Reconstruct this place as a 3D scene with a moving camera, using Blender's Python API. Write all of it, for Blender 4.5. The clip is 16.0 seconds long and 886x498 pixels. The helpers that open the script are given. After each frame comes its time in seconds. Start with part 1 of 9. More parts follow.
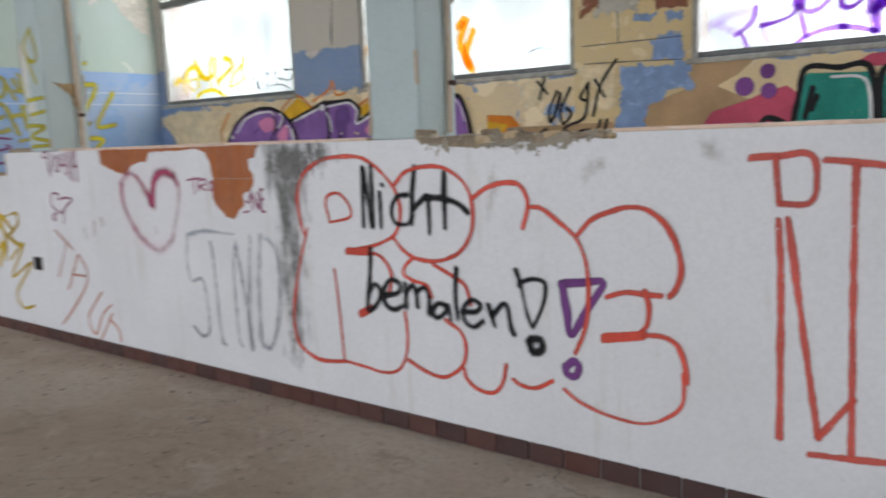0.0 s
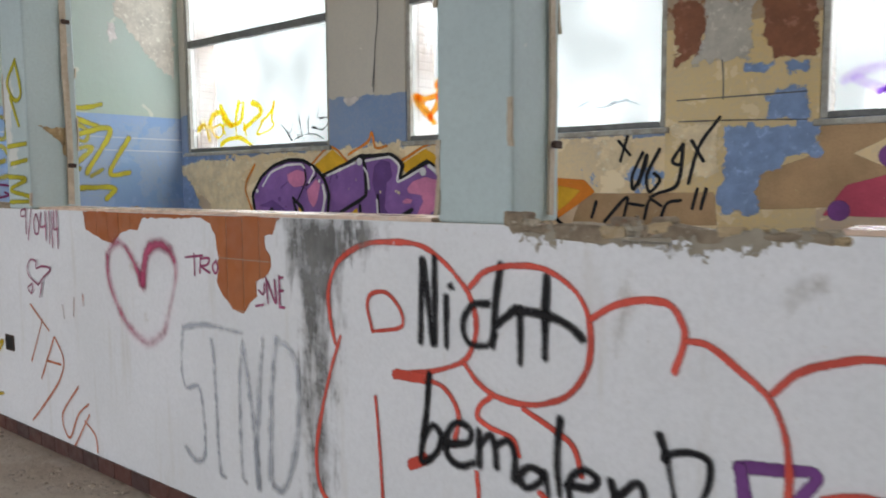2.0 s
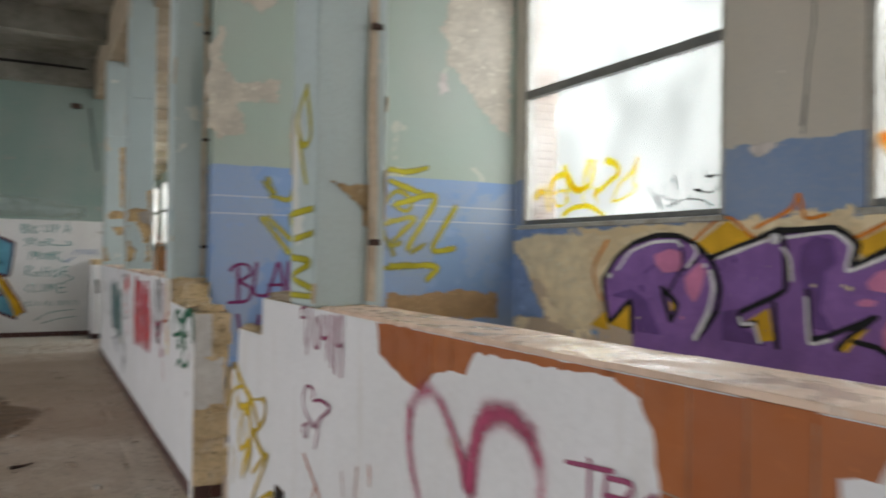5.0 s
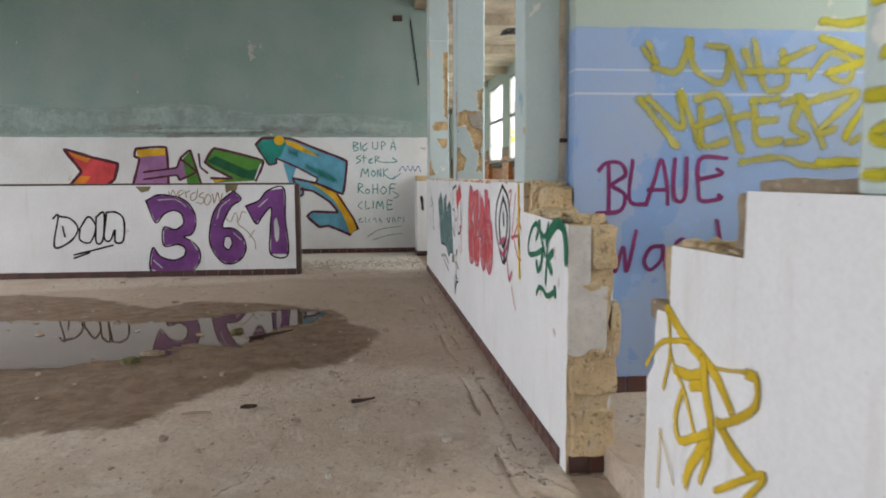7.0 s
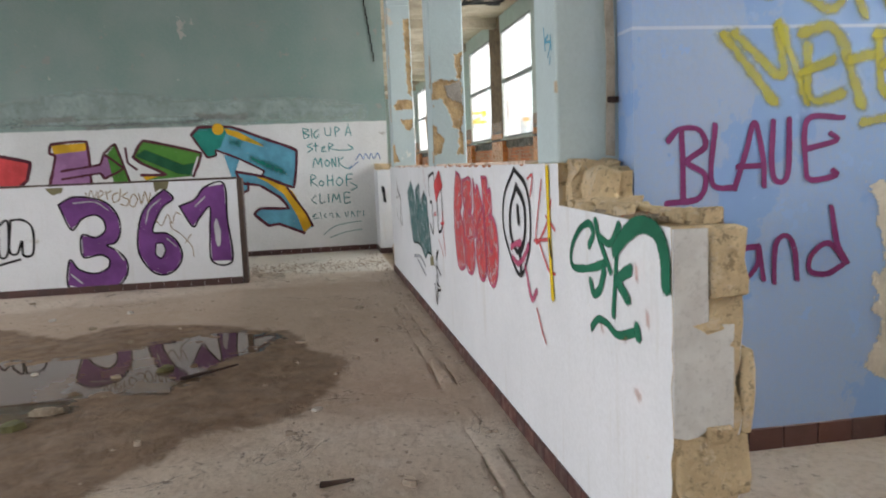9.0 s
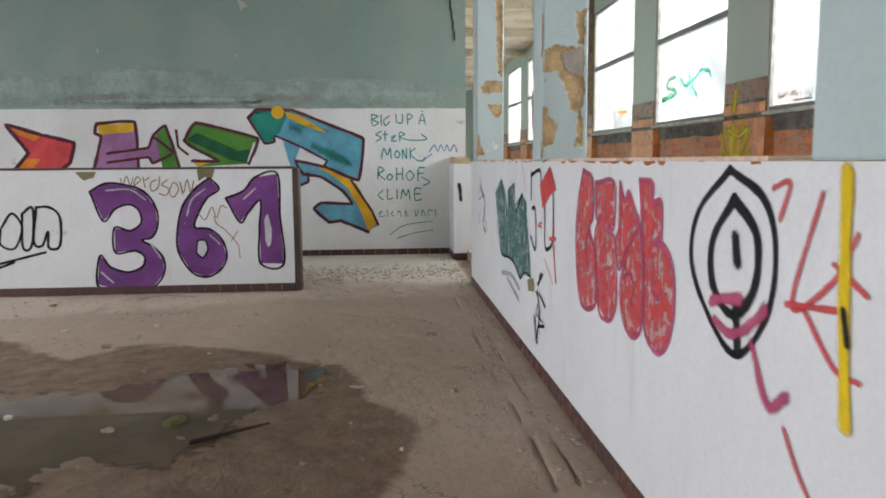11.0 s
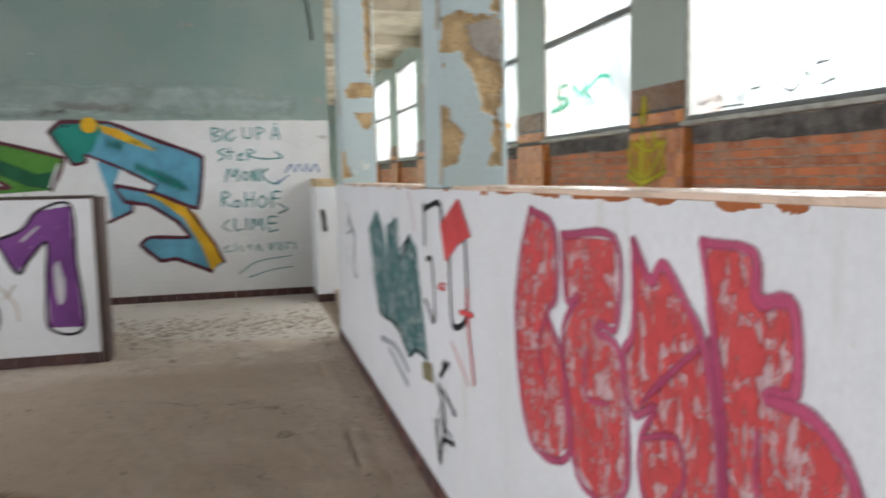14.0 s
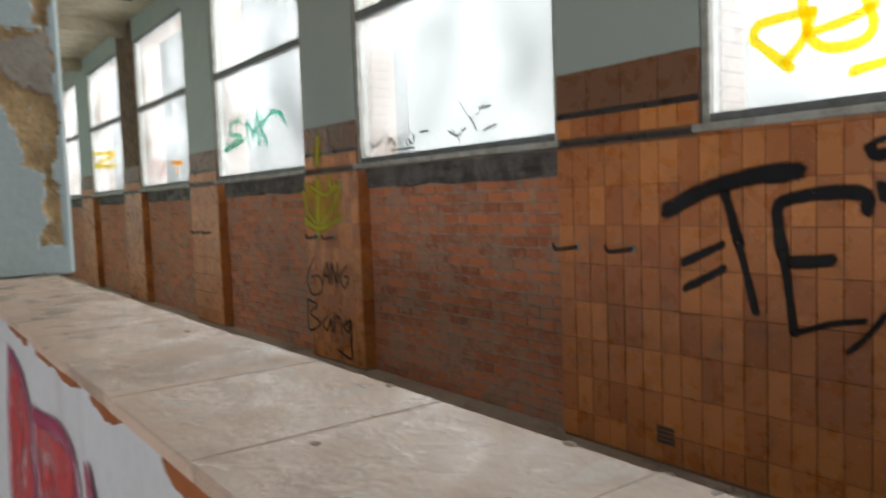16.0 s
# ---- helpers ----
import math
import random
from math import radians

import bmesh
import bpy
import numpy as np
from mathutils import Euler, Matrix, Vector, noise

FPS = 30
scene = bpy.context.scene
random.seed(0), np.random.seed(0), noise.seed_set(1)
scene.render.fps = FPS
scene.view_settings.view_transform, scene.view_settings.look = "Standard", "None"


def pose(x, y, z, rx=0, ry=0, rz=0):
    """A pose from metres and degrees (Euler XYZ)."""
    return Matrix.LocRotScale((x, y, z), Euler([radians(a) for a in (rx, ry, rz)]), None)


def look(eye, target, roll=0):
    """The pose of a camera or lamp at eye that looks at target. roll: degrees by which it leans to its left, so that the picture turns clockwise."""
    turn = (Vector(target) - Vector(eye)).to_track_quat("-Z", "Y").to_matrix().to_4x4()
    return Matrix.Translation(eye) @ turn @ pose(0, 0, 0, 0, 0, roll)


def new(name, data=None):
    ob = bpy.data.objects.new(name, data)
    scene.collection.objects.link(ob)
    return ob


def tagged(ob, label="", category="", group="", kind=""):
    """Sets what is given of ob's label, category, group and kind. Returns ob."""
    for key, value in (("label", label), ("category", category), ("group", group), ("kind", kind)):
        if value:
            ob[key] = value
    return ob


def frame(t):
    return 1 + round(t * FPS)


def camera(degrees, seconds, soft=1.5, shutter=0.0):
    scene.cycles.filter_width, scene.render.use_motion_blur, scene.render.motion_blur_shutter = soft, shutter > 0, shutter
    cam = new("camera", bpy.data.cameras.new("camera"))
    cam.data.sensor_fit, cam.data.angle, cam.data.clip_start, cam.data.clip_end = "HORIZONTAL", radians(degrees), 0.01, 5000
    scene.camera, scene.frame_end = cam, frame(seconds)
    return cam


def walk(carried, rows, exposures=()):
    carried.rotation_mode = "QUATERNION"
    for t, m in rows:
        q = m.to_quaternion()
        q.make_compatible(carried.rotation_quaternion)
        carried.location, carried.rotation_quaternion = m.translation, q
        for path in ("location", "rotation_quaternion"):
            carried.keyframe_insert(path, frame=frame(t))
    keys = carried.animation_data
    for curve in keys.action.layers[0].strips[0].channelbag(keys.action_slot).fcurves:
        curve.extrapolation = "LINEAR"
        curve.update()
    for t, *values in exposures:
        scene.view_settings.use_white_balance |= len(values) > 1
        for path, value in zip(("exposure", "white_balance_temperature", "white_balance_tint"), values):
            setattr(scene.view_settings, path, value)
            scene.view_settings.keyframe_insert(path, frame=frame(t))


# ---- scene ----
cam = camera(61.5, 16.0, 1.8, 0.5)
PATH = [
    (0, (0.007, 0.082, 1.458), (-1.155, 1.68, 1.153), -2.2),
    (0.5, (-0.146, 0.253, 1.511), (-1.13, 1.967, 1.2), -1.5),
    (1, (-0.336, 0.477, 1.545), (-1.348, 2.188, 1.322), -1.2),
    (1.5, (-0.558, 0.699, 1.569), (-1.706, 2.322, 1.351), -0.1),
    (2, (-0.834, 0.855, 1.569), (-2.058, 2.427, 1.396), -0.4),
    (2.5, (-1.105, 0.989, 1.595), (-2.383, 2.52, 1.44), -0.4),
    (3, (-1.409, 1.209, 1.599), (-2.85, 2.592, 1.486), -0.2),
    (3.5, (-1.714, 1.413, 1.611), (-3.26, 2.68, 1.533), 1.0),
    (4, (-2.056, 1.554, 1.629), (-3.634, 2.783, 1.585), -0.2),
    (4.5, (-2.34, 1.71, 1.643), (-3.945, 2.903, 1.615), 0.7),
    (5, (-2.708, 1.902, 1.645), (-4.463, 2.86, 1.666), 0.8),
    (5.2, (-2.843, 1.925, 1.635), (-4.678, 2.722, 1.631), 1.5),
    (7.3, (-4.569, 1.847, 1.474), (-6.549, 2.038, 1.266), -0.7),
    (7.5, (-4.691, 1.842, 1.485), (-6.659, 2.097, 1.231), -1.7),
    (8, (-5.037, 1.888, 1.468), (-6.996, 2.238, 1.268), -1.8),
    (8.5, (-5.417, 1.876, 1.463), (-7.392, 2.09, 1.232), -1.6),
    (9, (-5.84, 1.82, 1.46), (-7.801, 2.146, 1.232), -2.4),
    (9.5, (-6.181, 1.816, 1.45), (-8.129, 2.158, 1.153), -2.7),
    (10, (-6.571, 1.82, 1.423), (-8.547, 2.051, 1.217), -1.5),
    (10.2, (-6.775, 1.81, 1.455), (-8.755, 1.966, 1.221), -0.5),
    (12.3, (-8.31, 1.801, 1.435), (-10.281, 2.011, 1.174), 0.3),
    (12.5, (-8.444, 1.801, 1.452), (-10.405, 2.1, 1.197), 1.5),
    (13, (-8.71, 1.781, 1.43), (-10.694, 1.909, 1.21), 0.1),
    (13.5, (-8.992, 1.873, 1.465), (-10.978, 2.046, 1.313), -0.3),
    (14, (-9.213, 2.041, 1.494), (-11.139, 2.544, 1.3), -1.2),
    (14.5, (-9.447, 2.188, 1.548), (-11.28, 2.981, 1.435), -0.8),
    (15, (-9.568, 2.365, 1.591), (-11.277, 3.399, 1.485), 1.1),
    (15.5, (-9.727, 2.586, 1.626), (-11.407, 3.67, 1.594), -0.9),
    (16, (-9.782, 2.68, 1.628), (-11.38, 3.875, 1.494), -2.1),
]
# the clip's camera opens up a little in the dim hall and closes against the windows
EXPOSURES = [(0, -1.28, 6250, 10), (2.5, -1.45, 6400, 10), (3.5, -1.35, 6500, 10), (4.5, -1.48, 6600, 10), (5, -1.62, 6650, 10), (7.5, -0.95, 6450, 10), (10, -0.92, 6400, 10), (13, -0.9, 6380, 10), (14, -0.86, 6380, 10),
             (14.5, -1.1, 6420, 10), (15, -1.38, 6500, 10), (16, -1.6, 6500, 10)]
walk(cam, [(t, look(eye, target, roll)) for t, eye, target, roll in PATH], EXPOSURES)

# ---- light ----
world = bpy.data.worlds.new("overcast_sky")
scene.world = world
world.use_nodes = True
wt = world.node_tree
sky = wt.nodes.new("ShaderNodeTexSky")
sky.sky_type, sky.sun_disc = "NISHITA", False
sky.sun_elevation, sky.sun_rotation, sky.air_density, sky.dust_density = radians(48), radians(150), 1.0, 3.0
pale = wt.nodes.new("ShaderNodeHueSaturation")
pale.inputs["Saturation"].default_value = 0.18
wt.links.new(sky.outputs[0], pale.inputs["Color"])
wt.links.new(pale.outputs[0], wt.nodes["Background"].inputs[0])
wt.nodes["Background"].inputs[1].default_value = 0.14

sun = new("sun", bpy.data.lights.new("sun", "SUN"))
sun.data.energy, sun.data.angle, sun.data.color = 0.6, radians(25), (1.0, 0.97, 0.93)
sun.matrix_world = look((0, 0, 30), (14, -18, 0))

# bays of the north front: left edges of the window openings, every 3.385 m
BAY, WIN_W, SILL, WIN_TOP = 3.385, 2.40, 1.96, 4.28
WINDOWS_N = [-1.86 - BAY * k for k in range(-1, 12)]
WINDOWS_S = [-17.2 + 4.3 * k for k in range(5)]
NORTH, SOUTH, EAST, FAR, CORRIDOR_END = 5.99, -7.0, 4.2, -19.04, -41.3
FACE, BACK, CAP = 2.84, 3.055, 1.44
FLOOR_N = 0.14


def sky_lamp(x, y, z, w, h, power, turn):
    lamp = new("window_daylight", bpy.data.lights.new("window_daylight", "AREA"))
    lamp.data.shape, lamp.data.size, lamp.data.size_y = "RECTANGLE", w, h
    lamp.data.energy, lamp.data.color = power, (0.975, 0.965, 1.0)
    lamp.matrix_world = pose(x, y, z, turn, 0, 0)


for x in WINDOWS_N:
    sky_lamp(x + WIN_W / 2, NORTH + 1.2, 3.35, 3.0, 2.9, 430, -64)
for x, power in zip(WINDOWS_S, (460, 560, 590, 690, 520)):
    sky_lamp(x + 1.6, SOUTH - 1.15, 2.6, 3.4, 2.9, power, 68)


# ---- materials ----
class Graph:
    """Small helper to wire a node material."""

    def __init__(self, name, rough=0.8, metal=0.0):
        self.m = bpy.data.materials.new(name)
        self.m.use_nodes = True
        self.t = self.m.node_tree
        self.b = self.t.nodes["Principled BSDF"]
        self.b.inputs["Roughness"].default_value = rough
        self.b.inputs["Metallic"].default_value = metal
        self.geo = self.t.nodes.new("ShaderNodeNewGeometry")
        self.at = self.geo.outputs["Position"]

    def put(self, node, values):
        for key, v in values.items():
            s = node.inputs[key]
            if isinstance(v, bpy.types.NodeSocket):
                self.t.links.new(v, s)
            elif isinstance(v, tuple) and len(v) == 3 and s.type == "RGBA":
                s.default_value = (*v, 1)
            else:
                s.default_value = v
        return node

    def noise(self, scale, detail=6, rough=0.6, bend=0.0, stretch=None):
        at = self.at
        if stretch:
            at = self.put(self.t.nodes.new("ShaderNodeMapping"), {"Vector": at, "Scale": stretch}).outputs[0]
        n = self.t.nodes.new("ShaderNodeTexNoise")
        return self.put(n, {"Vector": at, "Scale": scale, "Detail": detail, "Roughness": rough, "Distortion": bend}).outputs["Fac"]

    def ramp(self, v, lo, hi, a=0.0, b=1.0):
        n = self.t.nodes.new("ShaderNodeMapRange")
        n.interpolation_type = "SMOOTHSTEP"
        return self.put(n, {"Value": v, "From Min": lo, "From Max": hi, "To Min": a, "To Max": b}).outputs[0]

    def math(self, op, a, b=0.0):
        n = self.t.nodes.new("ShaderNodeMath")
        n.operation = op
        return self.put(n, {0: a, 1: b}).outputs[0]

    def mix(self, fac, a, b, blend="MIX"):
        n = self.t.nodes.new("ShaderNodeMix")
        n.data_type, n.blend_type = "RGBA", blend
        return self.put(n, {0: fac, 6: a, 7: b}).outputs[2]

    def axis(self, k):
        n = self.put(self.t.nodes.new("ShaderNodeSeparateXYZ"), {0: self.at})
        return n.outputs[k]

    def attr(self, name):
        n = self.t.nodes.new("ShaderNodeAttribute")
        n.attribute_name = name
        return n.outputs["Fac"]

    def chance(self):
        return self.t.nodes.new("ShaderNodeObjectInfo").outputs["Random"]

    def island(self):
        return self.geo.outputs["Random Per Island"]

    def done(self, colour, bump=None, height=0.01, strength=0.6, rough=None, alpha=None):
        self.put(self.b, {"Base Color": colour})
        if rough is not None:
            self.put(self.b, {"Roughness": rough})
        if alpha is not None:
            self.put(self.b, {"Alpha": alpha})
        if bump is not None:
            n = self.put(self.t.nodes.new("ShaderNodeBump"), {"Height": bump, "Distance": height, "Strength": strength})
            self.t.links.new(n.outputs[0], self.b.inputs["Normal"])
        return self.m


def worn(g, col, dark, spots=(), fine=60.0):
    """Mottled paint: broad clouds, fine grain, and spots of (colour, scale, threshold)."""
    c = g.mix(g.ramp(g.noise(1.1, 5), 0.35, 0.7), col, dark)
    c = g.mix(g.ramp(g.noise(fine, 4), 0.3, 0.8, 0.0, 0.35), c, tuple(v * 0.82 for v in dark))
    for colour, scale, cut in spots:
        c = g.mix(g.ramp(g.noise(scale, 8, 0.62, 0.3), cut, cut + 0.025), c, colour)
    return c


def white_wall():
    g = Graph("white_paint_on_plaster", 0.55)
    c = worn(g, (0.80, 0.82, 0.85), (0.74, 0.76, 0.78))
    drip = g.noise(3.0, 6, 0.6, 0.0, (3.0, 3.0, 0.35))
    c = g.mix(g.ramp(drip, 0.56, 0.74, 0.0, 0.42), c, (0.60, 0.585, 0.54))
    run = g.noise(9.0, 7, 0.65, 0.0, (2.0, 2.0, 0.16))
    c = g.mix(g.ramp(run, 0.61, 0.73, 0.0, 0.2), c, (0.52, 0.49, 0.43))
    c = g.mix(g.ramp(g.noise(26, 9, 0.72), 0.63, 0.68, 0.0, 0.35), c, (0.60, 0.56, 0.50))
    c = g.mix(g.ramp(g.noise(2.3, 9, 0.7), 0.66, 0.72, 0.0, 0.6), c, (0.50, 0.47, 0.42))
    c = g.mix(g.ramp(g.noise(38, 3), 0.72, 0.76, 0.0, 0.5), c, (0.42, 0.40, 0.37))
    return g.done(c, g.noise(14, 8), 0.006, 0.5, g.ramp(g.noise(6, 4), 0.3, 0.7, 0.42, 0.68))


def mint(name, col=(0.55, 0.67, 0.63), peel=0.63):
    g = Graph(name, 0.7)
    c = worn(g, col, tuple(v * 0.9 for v in col), [((0.60, 0.55, 0.46), 1.5, peel), ((0.66, 0.68, 0.64), 2.2, peel + 0.01)])
    return g.done(c, g.noise(10, 8), 0.006, 0.5)


def layered(name, bands, spots=(), wobble=0.01, seams=(), rough=0.6):
    """Wall paint in horizontal bands: (upper edge height, colour), from the lowest up."""
    g = Graph(name, rough)
    z = g.math("ADD", g.axis(2), g.math("MULTIPLY", g.math("SUBTRACT", g.noise(5, 6), 0.5), wobble * 8))
    c = bands[-1][1]
    for top, col in reversed(bands[:-1]):
        c = g.mix(g.ramp(z, top - 0.004, top + 0.004), col, c)
    c = g.mix(g.ramp(g.noise(1.0, 5), 0.3, 0.75, 0.0, 0.30), c, (0.45, 0.44, 0.42))
    c = g.mix(g.ramp(g.noise(45, 4), 0.35, 0.8, 0.0, 0.3), c, (0.38, 0.38, 0.38))
    for colour, scale, cut, *limit in spots:
        mask = g.ramp(g.noise(scale, 9, 0.62, 0.3), cut, cut + 0.02)
        if limit:
            up = limit[0] < 0
            mask = g.math("MULTIPLY", mask, g.ramp(z, abs(limit[0]) - 0.01, abs(limit[0]) + 0.01, 0.0 if up else 1.0, 1.0 if up else 0.0))
        c = g.mix(mask, c, colour)
    for h in seams:
        line = g.ramp(g.math("ABSOLUTE", g.math("SUBTRACT", g.axis(2), h)), 0.004, 0.009, 0.55, 0.0)
        c = g.mix(line, c, (0.62, 0.66, 0.70))
    return g.done(c, g.noise(12, 8), 0.006, 0.5, g.ramp(g.noise(4, 5), 0.3, 0.7, rough - 0.12, rough + 0.12))


def block_stone():
    g = Graph("broken_limestone_block", 0.95)
    c = g.mix(g.ramp(g.noise(4, 8), 0.35, 0.65), (0.72, 0.57, 0.35), (0.56, 0.435, 0.26))
    c = g.mix(g.ramp(g.noise(9, 8, 0.7), 0.52, 0.62), c, (0.68, 0.57, 0.40))
    c = g.mix(g.ramp(g.noise(26, 8, 0.7), 0.56, 0.64, 0.0, 0.75), c, (0.24, 0.18, 0.11))
    c = g.mix(g.ramp(g.noise(60, 4), 0.55, 0.7, 0.0, 0.5), c, (0.30, 0.24, 0.16))
    return g.done(c, g.math("ADD", g.noise(18, 10, 0.7), g.noise(5, 5)), 0.04, 0.9)


def rubble():
    g = Graph("grey_mortar_rubble", 0.95)
    c = g.mix(g.ramp(g.noise(12, 8), 0.35, 0.65), (0.44, 0.36, 0.26), (0.28, 0.22, 0.16))
    c = g.mix(g.ramp(g.noise(30, 8), 0.58, 0.64), c, (0.56, 0.48, 0.37))
    c = g.mix(g.ramp(g.noise(6, 9, 0.7), 0.60, 0.66), c, (0.42, 0.19, 0.09))
    return g.done(c, g.noise(25, 10, 0.7), 0.03, 0.9)


def floor_mat():
    """Dusty screed with trodden mud, fine cracks and wet dirt where the attribute says so."""
    g = Graph("dusty_concrete_floor", 0.9)
    c = g.mix(g.ramp(g.noise(0.8, 6), 0.36, 0.66), (0.75, 0.65, 0.54), (0.64, 0.53, 0.425))
    c = g.mix(g.ramp(g.noise(0.55, 9, 0.62, 0.5), 0.46, 0.64, 0.0, 0.6), c, (0.55, 0.43, 0.325))
    c = g.mix(g.ramp(g.noise(3.2, 11, 0.7, 0.4), 0.50, 0.64, 0.0, 0.65), c, (0.77, 0.69, 0.595))
    c = g.mix(g.ramp(g.noise(2.1, 12, 0.74, 0.6, (1.0, 1.6, 1.0)), 0.55, 0.66, 0.0, 0.6), c, (0.43, 0.33, 0.245))
    c = g.mix(g.ramp(g.noise(26, 8, 0.7), 0.44, 0.68, 0.0, 0.5), c, (0.50, 0.405, 0.315))
    stir = g.ramp(g.noise(0.9, 5), 0.42, 0.58)
    c = g.mix(g.math("MULTIPLY", stir, g.ramp(g.noise(17, 7, 0.7), 0.58, 0.64, 0.0, 0.75)), c, (0.28, 0.21, 0.155))
    c = g.mix(g.ramp(g.noise(23, 8, 0.75), 0.66, 0.70, 0.0, 0.7), c, (0.74, 0.69, 0.62))
    trod = g.math("ADD", g.attr("mud"), g.math("MULTIPLY", g.math("SUBTRACT", g.noise(1.9, 11, 0.72, 0.4), 0.5), 1.6))
    c = g.mix(g.ramp(trod, 0.3, 0.8, 0.0, 0.55), c, (0.47, 0.345, 0.24))
    dust = g.math("ADD", g.attr("dust"), g.math("MULTIPLY", g.math("SUBTRACT", g.noise(4, 10, 0.72), 0.5), 0.9))
    c = g.mix(g.ramp(dust, 0.35, 0.75, 0.0, 0.85), c, (0.74, 0.69, 0.61))
    crack = g.ramp(g.math("ABSOLUTE", g.math("SUBTRACT", g.noise(0.85, 7, 0.55, 0.9), 0.5)), 0.0012, 0.004, 1.0, 0.0)
    crack = g.math("MULTIPLY", crack, g.ramp(g.noise(1.3, 3), 0.48, 0.60))
    c = g.mix(g.math("MULTIPLY", crack, 0.7), c, (0.17, 0.13, 0.10))
    edge = g.math("ADD", g.attr("wet"), g.math("MULTIPLY", g.math("SUBTRACT", g.noise(2.4, 14, 0.74, 0.5), 0.5), 0.42))
    damp = g.math("MULTIPLY", g.ramp(edge, 0.46, 0.54), g.ramp(g.attr("wet"), 0.10, 0.24))
    mud = g.mix(g.ramp(g.noise(5, 10, 0.72), 0.38, 0.64), (0.205, 0.132, 0.078), (0.315, 0.215, 0.137))
    mud = g.mix(g.ramp(g.noise(19, 8, 0.72), 0.56, 0.66, 0.0, 0.7), mud, (0.10, 0.07, 0.047))
    mud = g.mix(g.ramp(g.noise(31, 6, 0.7), 0.68, 0.72, 0.0, 0.7), mud, (0.42, 0.31, 0.22))
    c = g.mix(damp, c, mud)
    h = g.math("ADD", g.noise(7, 12, 0.76, 0.4), g.math("MULTIPLY", g.noise(34, 8, 0.7), 0.4))
    h = g.math("SUBTRACT", h, g.math("MULTIPLY", crack, 0.5))
    rough = g.math("SUBTRACT", 0.92, g.math("MULTIPLY", damp, g.ramp(g.noise(3, 8, 0.7), 0.4, 0.6, 0.2, 0.42)))
    return g.done(c, h, 0.035, 1.0, rough)


def water_mat():
    """Still, shallow, muddy water with an uneven shore."""
    g = Graph("muddy_water", 0.02)
    g.b.inputs["IOR"].default_value = 1.33
    g.b.inputs["Specular IOR Level"].default_value = 0.36
    c = g.mix(g.ramp(g.noise(1.6, 8, 0.6), 0.36, 0.64), (0.150, 0.103, 0.066), (0.100, 0.066, 0.041))
    shore = g.math("ADD", g.attr("deep"), g.math("MULTIPLY", g.math("SUBTRACT", g.noise(3.0, 12, 0.72, 0.4), 0.5), 1.1))
    return g.done(c, g.noise(3, 3), 0.0008, 0.25, g.ramp(g.noise(2.2, 6), 0.42, 0.62, 0.015, 0.06), g.ramp(shore, -0.05, 0.10))


def tile_mat(name, a, b, dirt=(0.12, 0.07, 0.04), rough=0.28, per="object"):
    g = Graph(name, rough)
    v = g.chance() if per == "object" else g.island()
    c = g.mix(v, a, b)
    c = g.mix(g.ramp(g.noise(7, 8), 0.52, 0.74, 0.0, 0.4), c, dirt)
    c = g.mix(g.ramp(g.noise(55, 4), 0.62, 0.72, 0.0, 0.5), c, tuple(min(1, x * 1.6) for x in a))
    return g.done(c, g.noise(9, 6), 0.003, 0.5, g.ramp(g.noise(11, 6), 0.3, 0.7, rough - 0.1, rough + 0.25))


def brick_mat(name, per):
    """Soft orange-red brick, mottled, with mortar smeared over its face."""
    g = Graph(name, 0.9)
    c = g.mix(g.chance() if per == "object" else g.island(), (0.66, 0.21, 0.085), (0.34, 0.105, 0.05))
    c = g.mix(g.ramp(g.noise(17, 9, 0.7), 0.45, 0.65, 0.0, 0.7), c, (0.56, 0.235, 0.115))
    c = g.mix(g.ramp(g.noise(5, 9, 0.7), 0.46, 0.58, 0.0, 0.8), c, (0.41, 0.25, 0.17))
    c = g.mix(g.ramp(g.noise(12, 9, 0.72), 0.58, 0.64, 0.0, 0.75), c, (0.56, 0.42, 0.32))
    c = g.mix(g.ramp(g.noise(3, 7, 0.7), 0.55, 0.68, 0.0, 0.6), c, (0.16, 0.085, 0.06))
    return g.done(c, g.noise(30, 10, 0.75), 0.016, 0.9)


def cap_mat(name, a, b, dirt, rough):
    """Scuffed glazed capping: stains, chips and pale scratches."""
    g = Graph(name, rough)
    c = g.mix(g.chance(), a, b)
    c = g.mix(g.ramp(g.noise(6, 9, 0.65), 0.46, 0.66, 0.0, 0.7), c, dirt)
    c = g.mix(g.ramp(g.noise(13, 9, 0.7, 0.5), 0.57, 0.63, 0.0, 0.7), c, (0.76, 0.68, 0.59))
    c = g.mix(g.ramp(g.noise(24, 5, 0.6, 0.0, (0.6, 1.6, 1.0)), 0.70, 0.73), c, (0.09, 0.07, 0.055))
    c = g.mix(g.ramp(g.noise(9, 6, 0.6), 0.70, 0.72), c, (0.20, 0.11, 0.07))
    return g.done(c, g.noise(17, 9, 0.7), 0.006, 0.7, g.ramp(g.noise(9, 8), 0.35, 0.65, rough - 0.22, rough + 0.25))


def plain(name, a, b, rough=0.7, scale=8.0, metal=0.0, height=0.006):
    g = Graph(name, rough, metal)
    c = g.mix(g.ramp(g.noise(scale, 8), 0.35, 0.68), a, b)
    c = g.mix(g.ramp(g.noise(scale * 7, 4), 0.5, 0.75, 0.0, 0.4), c, tuple(v * 0.6 for v in b))
    return g.done(c, g.noise(scale * 3, 8), height, 0.6)


